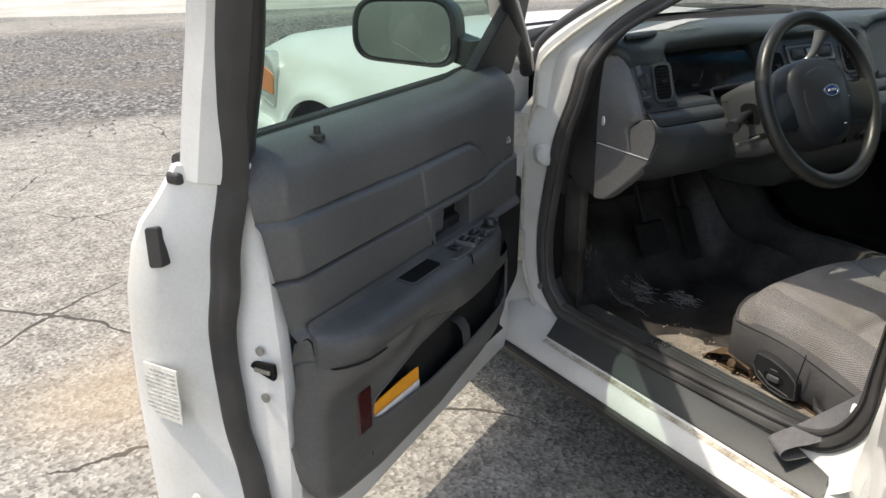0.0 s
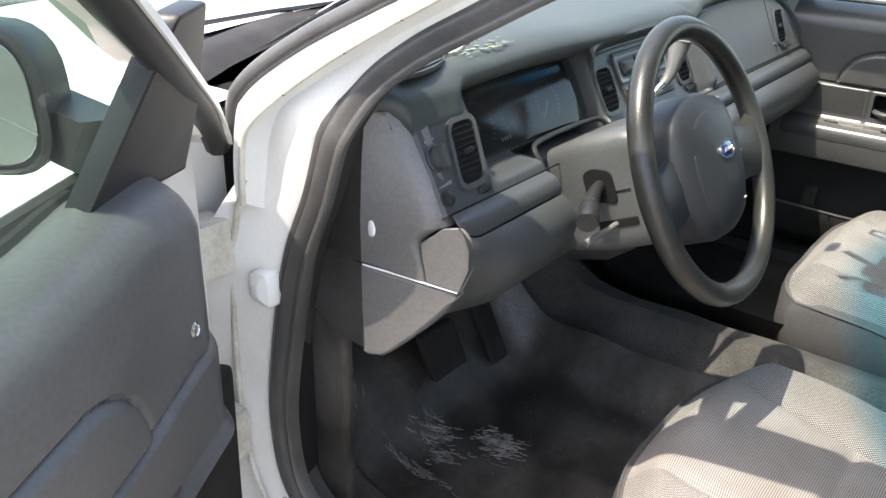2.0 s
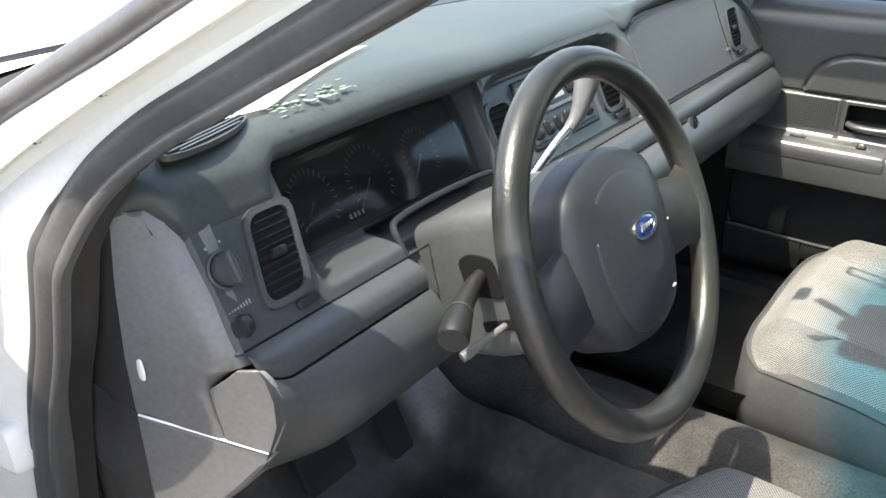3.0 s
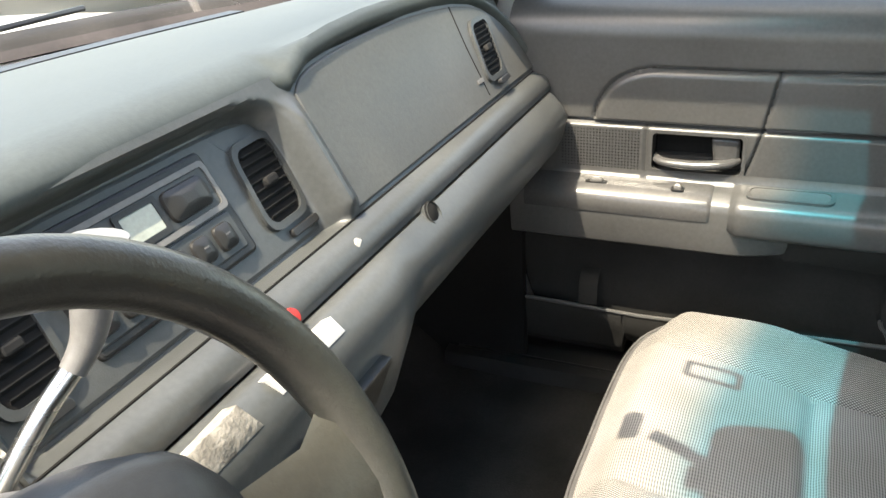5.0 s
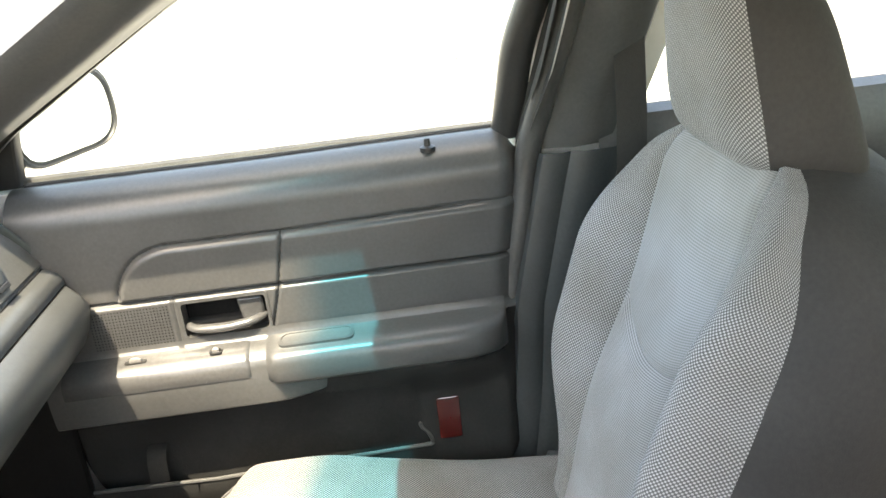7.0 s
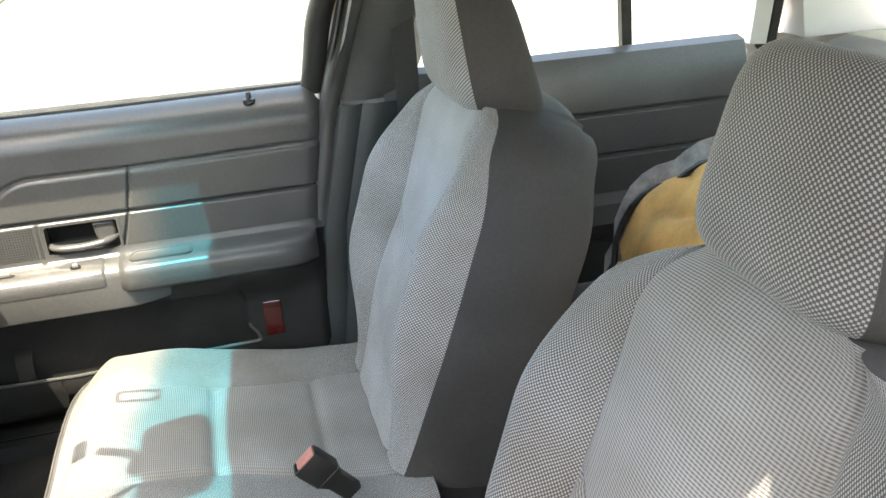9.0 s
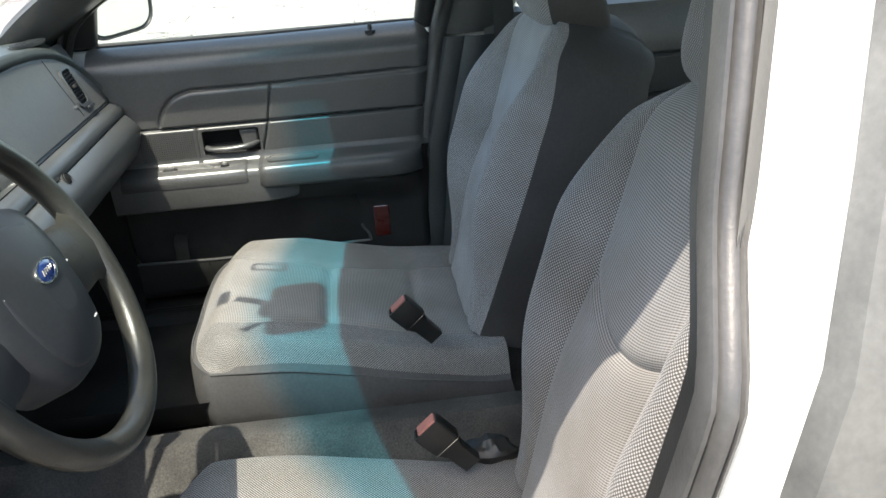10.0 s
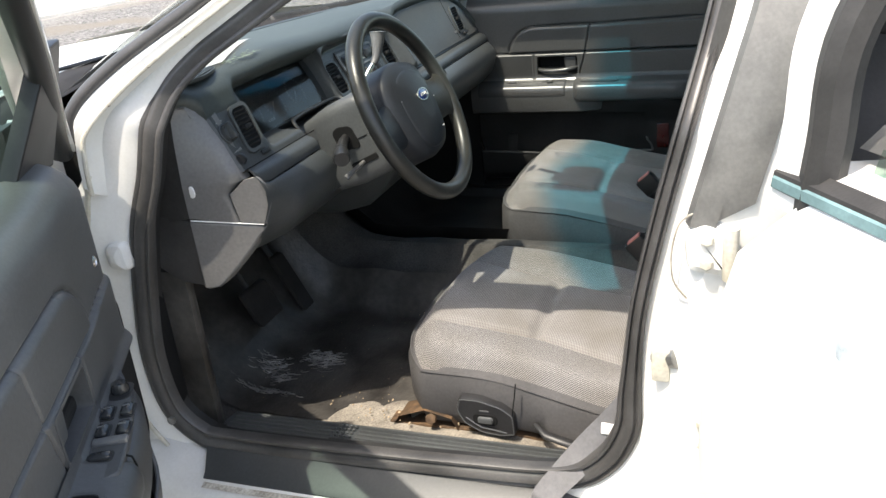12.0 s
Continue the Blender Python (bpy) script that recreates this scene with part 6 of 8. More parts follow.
# knee panel, lower console and glove box door: one section that bulges and curls under
def low_rows(x0, x1, n):
    rows = []
    for k in range(n + 1):
        x = lerp(x0, x1, k / n)
        e = smooth(0.73, 0.785, x)
        m = smooth(0.205, 0.12, x) * smooth(-0.25, -0.17, x)
        g = column_gap(x, 0.82)
        u = 0.013 * m
        pts = [fascia(x, 0.829, 0.008), fascia(x, 0.8285, 0.016 - 0.02 * e), fascia(x, 0.822, 0.020 + u - 0.025 * e), fascia(x, 0.808, 0.025 + u - 0.03 * e), fascia(x, 0.790, 0.026 + u - 0.035 * e)]
        pts += [Vector((x, lerp(-0.318, -0.330, m) + 0.045 * e, lerp(0.768, 0.745, m))), Vector((x, lerp(-0.305, -0.312, m) + 0.045 * e, lerp(0.742, 0.69, m))), Vector((x, lerp(-0.275, -0.285, m) + 0.04 * e, lerp(0.712, 0.64, m))),
                Vector((x, lerp(-0.225, -0.24, m) + 0.02 * e, lerp(0.688, 0.605, m))), Vector((x, lerp(-0.16, -0.17, m), lerp(0.672, 0.585, m))), Vector((x, -0.05, lerp(0.665, 0.58, m))), Vector((x, 0.12, 0.66))]
        c = 0.030 * smooth(-0.60, -0.703, x)
        row = []
        for j, p in enumerate(pts):
            lift = 0.0325 * (1 - pinch(x)) * (1.0, 1.0, 0.85, 0.45, 0.0)[min(j, 4)]
            row.append(p + Vector((0, 0.05 * g * smooth(0.75, 0.79, p.z) + c * smooth(0.838, 0.79, p.z) + 0.55 * lift, lift)))
        rows.append(row)
    return rows


part("knee_panel", loft(low_rows(-0.701, -0.225, 90), False, False), M_DASH, dash, "curved knee panel under the column", sharp=50)
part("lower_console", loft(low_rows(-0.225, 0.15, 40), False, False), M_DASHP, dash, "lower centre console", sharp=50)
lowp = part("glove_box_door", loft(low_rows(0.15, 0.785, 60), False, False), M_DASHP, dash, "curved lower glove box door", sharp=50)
part("panel_clip", lathe([(0.006, 0), (0.006, 0.006), (0.0, 0.007)], Matrix.Translation((-0.70, -0.19, 0.679)) @ pose(0, 0, 0, 150, 0, 0), 10), M_STEEL, dash)

# passenger lid with its rounded top
lid = [(0.184, 0.868), (0.187, 0.93)] + [(p.x, p.y) for p in spline([(0.192, 0.982), (0.235, 0.997), (0.376, 1.003), (0.55, 0.995), (0.66, 0.978), (0.715, 0.95), (0.745, 0.91), (0.757, 0.868)], 5)]
part("passenger_lid", plate(lid, fascia, -0.03, 0.0045, 0.0022), M_LID, dash, "large plain airbag lid in faded grey")
part("lid_seam", tube([fascia(0.590, 0.990, 0.0047), fascia(0.578, 0.94, 0.0047), fascia(0.570, 0.875, 0.0047)], 0.0009, 6), M_VOID, dash, "fine seam in the lid")
part("lid_mark", plate(rrect(0.555, 0.575, 0.893, 0.898, 0.001), fascia, 0.004, 0.0062, 0.0003), M_GREY, dash, "small moulded mark, plain bar")
hole = lathe([(0.013, 0.004), (0.013, -0.006), (0.0, -0.008)], Matrix.Translation(fascia(0.271, 0.822, 0.0195)) @ Vector((0, 0, 1)).rotation_difference(FN).to_matrix().to_4x4(), 18, caps=False)
part("lock_hole", hole, M_DASH, lowp, "round glove box lock hole")
part("lock_core", lathe([(0.0, 0.002), (0.010, 0.0015), (0.0128, 0.0)], Matrix.Translation(fascia(0.2695, 0.824, 0.0213)) @ Vector((0, 0, 1)).rotation_difference(FN).to_matrix().to_4x4(), 18), M_VOID, lowp)
part("paint_chip", plate(fillet([(0.132, 0.849), (0.138, 0.853), (0.144, 0.8485), (0.139, 0.846), (0.134, 0.844)], 0.002), fascia, 0.012, 0.0185, 0.0005), M_PALEINK, dash, "pale chip in the plastic")


def vent(parent, x0, x1, z0, z1, lean, n, at=0.0, name="air_vent"):
    """An air outlet: rounded frame, shallow well and tilted slats with shade in their black, a thumb knob. at: how
    proud its panel stands.
    """
    def f(a, b, dd):
        return fascia(a + lean * (b - z0), b, dd + at)
    o, i_ = rrect(x0 - 0.006, x1 + 0.006, z0 - 0.006, z1 + 0.006, 0.018, 5), rrect(x0, x1, z0, z1, 0.014, 5)
    v = part(name, ring(o, i_, f, -0.004, 0.0045, lip=0.0), M_DASH, parent, "rounded air vent with slats")
    part("vent_well", plate(rrect(x0 - 0.002, x1 + 0.002, z0 - 0.002, z1 + 0.002, 0.014, 5), f, -0.004, 0.0010, 0.0002), M_VOID, v)
    for k in range(n):
        z = lerp(z0 + 0.007, z1 - 0.007, k / (n - 1))
        q = 0.0 if 0 < k < n - 1 else 0.006
        part("slat", loft([[f(a, z - 0.0022, 0.0008), f(a, z + 0.0002, 0.0036), f(a, z + 0.0012, 0.0036), f(a, z - 0.0010, 0.0008)] for a in (x0 + 0.001 + q, x1 - 0.001 - q)]), M_SLAT, v)
    xm, zm = (x0 + x1) / 2, (z0 + z1) / 2
    part("vane_knob", plate(rrect(xm - 0.009, xm + 0.009, zm - 0.004, zm + 0.004, 0.003), f, 0.001, 0.0085, 0.002), M_SLAT, v)
    return v


# driver's outer panel: switch plate, vent
vent(dash, -0.655, -0.606, 0.887, 0.957, 0.24, 9, at=0.003)
kn = Matrix.Translation(fascia(-0.680, 0.927, 0.002)) @ Vector((0, 0, 1)).rotation_difference(FN).to_matrix().to_4x4()
part("lamp_switch", lathe([(0.0185, 0), (0.0185, 0.003), (0.0165, 0.004), (0.0160, 0.001), (0.0145, 0.001), (0.0135, 0.009), (0.0, 0.010)], kn, 24), M_DASH, dash, "round headlamp switch")
part("switch_grip", plate(rrect(-0.684, -0.676, 0.913, 0.941, 0.004), fascia, 0.006, 0.022, 0.003), M_DASH, dash, "switch grip bar")
part("dimmer_wheel", lathe([(0.010, -0.004), (0.011, 0), (0.010, 0.004)], Matrix.Translation(fascia(-0.686, 0.882, 0.001)) @ pose(0, 0, 0, 0, 90, 10), 20), M_BLACK, dash, "ribbed dimmer wheel")
part("dimmer_well", plate(rrect(-0.698, -0.674, 0.875, 0.889, 0.004), fascia, 0.001, 0.003, 0.0005), M_BLACK, dash)
for k in range(8):
    part("print_bar", plate([(-0.694 + k * 0.0034, 0.895), (-0.6926 + k * 0.0034, 0.895), (-0.6926 + k * 0.0034, 0.8957 + k * 0.0005), (-0.694 + k * 0.0034, 0.8957 + k * 0.0005)], fascia, 0.0018, 0.0026, 0.0001), M_INK, dash, "white scale mark")
part("vent_lever", plate(rrect(-0.626, -0.598, 0.871, 0.8785, 0.003), fascia, 0.001, 0.006, 0.001), M_BLACK, dash)
for k_, (a, b) in enumerate(((-0.688, 0.9475), (-0.680, 0.9495), (-0.672, 0.9485))):
    part("print_bar", plate(rrect(a - 0.0012, a + 0.0012, b - 0.0012, b + 0.0012, 0.0005), fascia, 0.0018, 0.0026, 0.0001), M_INK, dash)
# instruments: dark face with dials, and a clear lens over it
cl_o = fillet([(-0.563, 1.0), (-0.563, 0.912), (-0.545, 0.905), (-0.27, 0.905), (-0.248, 0.912), (-0.248, 1.0)], 0.016)
part("cluster_face", plate(cl_o, fascia, -0.050, -0.0455, 0.001), M_VOID, dash, "black instrument face")
DF = lambda a, b, d: fascia(a, b, -0.0452 + d)
for cx, r in ((-0.515, 0.034), (-0.425, 0.036), (-0.33, 0.032)):
    dial = bmesh.new()
    for k in range(22):
        a = radians(220 - k * 12.5)
        p = Vector((cx + r * math.cos(a), 0.945 + r * math.sin(a)))
        q = Vector((cx + (r - 0.006) * math.cos(a), 0.945 + (r - 0.006) * math.sin(a)))
        tt = Vector((-(p - q).y, (p - q).x)).normalized() * 0.0006
        dial.faces.new([dial.verts.new(DF(v.x, v.y, 0.0002)) for v in (p - tt, p + tt, q + tt, q - tt)])
    part("dial_marks", dial, M_FAINT, dash, "ring of dial graduations")
    part("needle", plate([(cx - 0.020, 0.929), (cx - 0.018, 0.928), (cx + 0.001, 0.945), (cx - 0.001, 0.947)], DF, 0.0, 0.001, 0.0002), M_RED, dash, "red needle")
for a in (-0.475, -0.468, -0.462, -0.455):
    part("print_bar", plate(rrect(a - 0.0016, a + 0.0016, 0.916, 0.921, 0.0008), DF, 0.0, 0.0006, 0.0001), M_INK, dash)
lens = [[fascia(x, z, -0.036 + 0.004 * math.sin(math.pi * (z - 0.905) / 0.1)) for x in [lerp(-0.566, -0.246, k / 10) for k in range(11)]] for z in (1.003, 0.98, 0.955, 0.93, 0.903)]
part("cluster_lens", loft(lens, False, False), M_LENS, dash, "smoky clear instrument lens", sharp=80)
part("column_collar", tube([fascia(-0.462, 0.836, 0.004)] + spline([fascia(-0.463, 0.87, -0.004), fascia(-0.455, 0.893, -0.012), fascia(-0.43, 0.899, -0.018), fascia(-0.36, 0.901, -0.020), fascia(-0.28, 0.899, -0.018), fascia(-0.25, 0.893, -0.012), fascia(-0.241, 0.87, -0.004)], 5) + [fascia(-0.241, 0.836, 0.004)], 0.004, 8), M_BLACK, dash, "black soft edge round the column opening")

# end cover beside the driver's door


def end_plane(a, b, d):
    """The slanting end of the dashboard beside the driver's door: outlines in (y, z)."""
    return Vector((-0.757 + 0.433 * max(0.0, -0.15 - a) - (d + 0.0), a, b))


rows, gap = [], []
for z in (0.7735, 0.79, 0.805, 0.818, 0.824, 0.828, 0.832, 0.839, 0.846, 0.852, 0.87, 0.89, 0.91, 0.93, 0.95, 0.966, 0.976, 0.983, 0.987):
    yf = table([(0.7735, -0.245), (0.818, -0.2365), (0.824, -0.2365), (0.832, -0.240), (0.846, -0.257), (0.852, -0.268), (0.905, -0.243), (0.966, -0.2105), (0.980, -0.202), (0.987, -0.190)], z)
    yb = table([(0.77, -0.05), (0.90, -0.085), (0.95, -0.118), (0.975, -0.150), (0.987, -0.178)], z)
    k = table([(0.76, 0.433), (0.85, 0.37), (0.92, 0.59), (0.98, 1.04)], z)
    ye = min(-0.166, yb)
    corner = Vector((-0.757 + k * (-0.15 - yf), yf, z))
    along = Vector((-k, 1.0, 0.0)).normalized()
    r = 0.020 * smooth(0.80, 0.86, z) + 0.006
    row = [corner + Vector((r - 0.001, 0.014, 0)), corner + Vector((r, 0.003, 0))]
    for j in range(7):
        t = j / 6
        row.append((1 - t) ** 2 * (corner + Vector((r, 0, 0))) + 2 * t * (1 - t) * corner + t * t * (corner + along * r))
    for t in (0.45, 0.7, 1.0):
        y = lerp(yf, ye, t)
        row.append(Vector((-0.757 + k * (-0.15 - y), max(y, yf), z + 0.020 * smooth(yf, -0.15, y) * smooth(0.79, 0.7735, z))))
    rows.append(row)
    gap.append([row[-1] + Vector((0.003, -0.002, 0)), Vector((-0.748, max(yb, -0.13), z)), Vector((-0.742, -0.05, z))])
part("end_cover", loft(rows, False, False), M_GREY, dash, "grey plastic cover on the dashboard's end", sharp=75)
edge = low_rows(-0.701, -0.69, 1)[0]
notch = [(-0.2385, 0.8275), (-0.256, 0.8425), (-0.2655, 0.8515)] + [(p.y - 0.001, p.z) for p in edge[1:6]] + [(-0.2905, 0.7655), (-0.2475, 0.7735)]
# strip added to close the gap, with the shade there in its colour
part("cover_gap", loft(gap, False, False), M_GAP, dash, "dark strip behind the end cover, shade in its colour", sharp=75)
part("notch_cover", plate(notch, end_plane, -0.002, 0.0015, 0.001), M_GREY, dash, "grey end cap of the ledge", sharp=60)
low = [(-0.164, 0.7843), (-0.286, 0.7602), (-0.276, 0.744), (-0.256, 0.719), (-0.231, 0.690), (-0.202, 0.660), (-0.190, 0.651), (-0.172, 0.650), (-0.164, 0.655)]
lc = part("lower_cover", plate(low, end_plane, -0.03, 0.0, 0.004), M_GREY, dash, "lower grey end cover", sharp=60)
part("cover_rear", plate([(-0.1635, 0.784), (-0.05, 0.80), (-0.06, 0.70), (-0.12, 0.665), (-0.1635, 0.657)], end_plane, -0.03, -0.006, 0.001), M_GAP, lc)
part("bright_seam", tube([end_plane(a, b, 0.0) for a, b in ((-0.167, 0.7872), (-0.22, 0.7768), (-0.284, 0.7642))], 0.0012, 6), M_PAPER, dash, "pale edge of the cover")
part("white_button", lathe([(0.0115, 0), (0.0115, 0.002), (0.009, 0.0035), (0.0, 0.004)], Matrix.Translation(end_plane(-0.178, 0.840, -0.001)) @ pose(0, 0, 0, 0, -90, -20), 18), M_PAPER, dash, "round white plug")

# centre stack
STK = lambda a, b, d: fascia(a, b, d - 0.024)
st = [(-0.232, 0.871), (-0.234, 0.90)] + [(p.x, p.y) for p in spline([(-0.228, 0.965), (-0.19, 0.985), (-0.02, 0.988), (0.13, 0.985), (0.170, 0.962), (0.178, 0.90), (0.178, 0.871)], 5)]
stack = part("centre_panel", plate(st, STK, -0.05, 0.0, 0.004), M_DASHP, dash, "recessed centre panel with rounded shoulders")
vent(dash, -0.210, -0.158, 0.897, 0.962, 0.06, 8, at=-0.024)
vent(dash, 0.090, 0.144, 0.897, 0.964, 0.10, 8, at=-0.024)
vent(dash, 0.590, 0.645, 0.892, 0.958, 0.42, 9, at=0.0045)
part("vent_lever", plate(rrect(0.606, 0.640, 0.8785, 0.8845, 0.0025), fascia, 0.009, 0.015, 0.001), M_BLACK, dash)
part("vent_lever", plate(rrect(0.108, 0.152, 0.8790, 0.8865, 0.0035), STK, -0.002, 0.005, 0.001), M_BLACK, dash)
part("vent_lever", plate(rrect(-0.208, -0.168, 0.8790, 0.8865, 0.0035), STK, -0.002, 0.005, 0.001), M_BLACK, dash)
RAD = lambda a, b, d: fascia(a + 0.012, b, d - 0.024)
radio = part("control_unit", plate(rrect(-0.145, 0.048, 0.890, 0.979, 0.006), RAD, -0.006, 0.004, 0.003), M_BLACK, dash, "black radio and climate unit")
part("radio_face", plate(rrect(-0.144, 0.039, 0.934, 0.969, 0.005), RAD, 0.003, 0.0065, 0.002), M_DASH, radio, "grey radio face")
part("face_frame", ring(rrect(-0.147, 0.042, 0.931, 0.972, 0.006), rrect(-0.1425, 0.0375, 0.9355, 0.9675, 0.005), RAD, 0.004, 0.0078), M_GREY, radio, "pale grey frame round the radio")
part("display", plate(rrect(-0.069, -0.031, 0.941, 0.962, 0.002), RAD, 0.006, 0.0078, 0.0005), M_LCD, radio, "pale grey-green display")
part("display_frame", ring(rrect(-0.074, -0.026, 0.937, 0.966, 0.003), rrect(-0.069, -0.031, 0.941, 0.962, 0.002), RAD, 0.006, 0.0085), M_BLACK, radio)
for a0, a1 in ((-0.022, 0.030), (-0.135, -0.082)):
    part("button", plate(rrect(a0, a1, 0.939, 0.964, 0.008), RAD, 0.006, 0.0105, 0.003, dome=0.003), M_BLACK, radio, "oval rocker button")
part("climate_face", plate(rrect(-0.144, 0.039, 0.897, 0.929, 0.004), RAD, 0.003, 0.0055, 0.0015), M_DASH, radio, "grey climate control face")
for k in range(6):
    a = -0.128 + k * 0.0292
    part("button", plate(rrect(a - 0.0115, a + 0.0115, 0.9025, 0.9235, 0.007), RAD, 0.005, 0.0095, 0.0025, dome=0.002), M_BLACK, radio, "square push button")
    part("print_bar", plate(rrect(a - 0.003, a + 0.003, 0.9135, 0.9148, 0.0004), RAD, 0.0113, 0.0119, 0.0001), M_FAINT, radio)
# shelf below with two red buttons, label, rough pad, sockets
part("button_tray", plate(rrect(-0.050, 0.020, 0.8335, 0.8465, 0.004), fascia, 0.010, 0.0172, 0.0006), M_BLACK, dash, "dark worn button tray")
for a, b in ((0.004, 0.840), (-0.033, 0.836)):
    part("red_button", lathe([(0.0085, 0), (0.0085, 0.007), (0.0075, 0.0095), (0.0, 0.0105)], Matrix.Translation(fascia(a, b, 0.0165)) @ Vector((0, 0, 1)).rotation_difference(FN).to_matrix().to_4x4(), 18), M_REDB, dash, "round red push button")
part("toggle", lathe([(0.006, 0), (0.006, 0.006), (0.0, 0.007)], Matrix.Translation(fascia(-0.0145, 0.838, 0.0165)) @ Vector((0, 0, 1)).rotation_difference(FN).to_matrix().to_4x4(), 12), M_BLACK, dash)
part("white_label", plate([(-0.068, 0.824), (-0.063, 0.808), (0.033, 0.808), (0.027, 0.824)], fascia, 0.02, 0.0388, 0.0004), M_PAPER, dash, "blank white paper label")
part("velcro_patch", plate([(-0.195, 0.824), (-0.192, 0.803), (-0.095, 0.803), (-0.105, 0.826)], fascia, 0.02, 0.0392, 0.001), M_TAPE, dash, "rough grey adhesive patch")
FL = lambda a, b, d: Vector((a, -0.335 - d + 0.42 * (0.76 - b), b))
part("socket_panel", plate(rrect(-0.12, 0.085, 0.705, 0.775, 0.012), FL, -0.02, 0.004, 0.004), M_BLACK, dash, "dark socket panel")
for a, b in ((-0.095, 0.748), (-0.045, 0.735), (0.03, 0.735)):
    part("socket", lathe([(0.016, 0), (0.016, 0.006), (0.012, 0.008), (0.011, 0.002), (0.0, 0.001)], Matrix.Translation(FL(a, b, 0.003)) @ pose(0, 0, 0, 78, 0, 0), 18), M_BLACK, dash, "round black socket")
part("heater_lever", tube([FL(0.028, 0.742, 0.004), FL(0.03, 0.75, 0.014)], 0.004, 8), M_GREY, dash)
for k in range(7):
    part("side_slot", box(0.1405, 0.148, -0.300 + 0.004 * k * 0.3, -0.262 + 0.004 * k * 0.3, 0.765 - k * 0.011, 0.769 - k * 0.011, 0.001, 1), M_VOID, dash)

# ---- steering ----
HUB = Vector((-0.351, -0.458, 0.893))
TILT = 24.0
AX = pose(0, 0, 0, 90 - TILT, 0, 0)
WM = Matrix.Translation(HUB) @ AX
wheel_s = thing("steering_wheel", HUB, "worn black steering wheel with slate airbag hub", "steering wheel")
R = 0.188
rim_path = [WM @ Vector((R * math.cos(2 * math.pi * k / 64), R * math.sin(2 * math.pi * k / 64), 0)) for k in range(64)]
part("rim", tube(rim_path, 0.0165, 14, True), M_WHEELRIM, wheel_s, "worn shiny leather rim")


def hub_f(a, b, d):
    return WM @ Vector((a, b, d))


pad_o = [(p.x, p.y) for p in spline([(-0.105, 0.03), (-0.085, 0.075), (-0.03, 0.095), (0.03, 0.095), (0.085, 0.075), (0.105, 0.03), (0.10, -0.03), (0.075, -0.085), (0.03, -0.108), (-0.03, -0.108), (-0.075, -0.085), (-0.10, -0.03)], 4, True)]
ap = part("airbag_cover", plate(pad_o, hub_f, -0.05, 0.012, 0.022, dome=0.014), M_AIRBAG, wheel_s, "domed slate grey hub", sharp=60)
inner_o = [(x * 0.74, y * 0.80 - 0.006) for x, y in pad_o]
part("hub_panel", plate(inner_o, hub_f, 0.0, 0.0175, 0.006, dome=0.012), M_AIRBAG, ap, "raised centre panel", sharp=60)
ov = lambda s: [(0.023 * s * math.cos(2 * math.pi * k / 28), 0.012 + 0.0115 * s * math.sin(2 * math.pi * k / 28) + 0.0) for k in range(28)]
part("badge", plate(ov(1.0), hub_f, 0.02, 0.0305, 0.0015, dome=0.001), M_BLUE, ap, "blue oval badge")
part("badge_rim", ring(ov(1.12), ov(0.97), hub_f, 0.022, 0.0312), M_CHROME, ap, "bright badge rim")
part("badge_mark", tube([hub_f(-0.014 + 0.0028 * k, 0.012 + (0.0032 if k % 2 else -0.0026) * (1 - 0.05 * k), 0.0322) for k in range(11)], 0.0007, 6), M_STEEL, ap, "pale plain stroke on the badge")
for a, b in ((-0.035, -0.035), (0.03, -0.065), (0.075, -0.005), (-0.07, 0.02)):
    part("scratch", plate(rrect(a - 0.004, a + 0.004, b - 0.001, b + 0.001, 0.0006), hub_f, 0.015, 0.0262 if abs(a) < 0.05 else 0.0165, 0.0002), M_PAPER, ap, "pale scuff")
for sx in (-1, 1):
    rows = []
    for t in [k / 6 for k in range(7)]:
        xx = lerp(0.085, 0.182, t)
        w = lerp(0.048, 0.040, t) * (1 + 0.55 * max(0, t - 0.7) / 0.3)
        cz = lerp(-0.012, -0.02, t)
        rows.append([hub_f(sx * xx, cz + w * c, -0.012 * (1 - t) + 0.010 * s) for c, s in ((1, 0), (0.8, 0.8), (0, 1.1), (-0.8, 0.8), (-1, 0), (-0.8, -1), (0, -1.2), (0.8, -1))])
    part("spoke", loft(rows), M_AIRBAG if sx < 0 else M_WHEELRIM, wheel_s, "broad steering wheel spoke", sharp=60)

col = thing("steering_column", (-0.352, -0.30, 0.80), "grey plastic steering column shroud with stalks", "steering column")
rows = []
for d, hw, hh, r in ((0.030, 0.046, 0.045, 0.02), (0.040, 0.064, 0.068, 0.03), (0.056, 0.074, 0.082, 0.03), (0.085, 0.079, 0.088, 0.028), (0.15, 0.079, 0.088, 0.024), (0.21, 0.074, 0.080, 0.02)):
    rows.append([WM @ Vector((p.x, p.y - 0.006, -d)) for p in rrect(-hw, hw, -hh, hh, r, 4)])
part("shroud", loft(rows), M_COLUMN, col, "grey column shroud", sharp=45)
part("shroud_seam", tube([WM @ Vector((-0.0795, -0.004, -d)) for d in (0.085, 0.115)], 0.0012, 6), M_VOID, col, "dark seam")
CF = lambda a, b, d: WM @ Vector((-0.079 - d, b, a))
part("stalk_boot", plate(fillet([(-0.155, -0.012), (-0.108, -0.022), (-0.108, 0.026), (-0.138, 0.036), (-0.155, 0.030)], 0.010), CF, -0.004, 0.002, 0.001), M_VOID, col, "dark stalk opening")
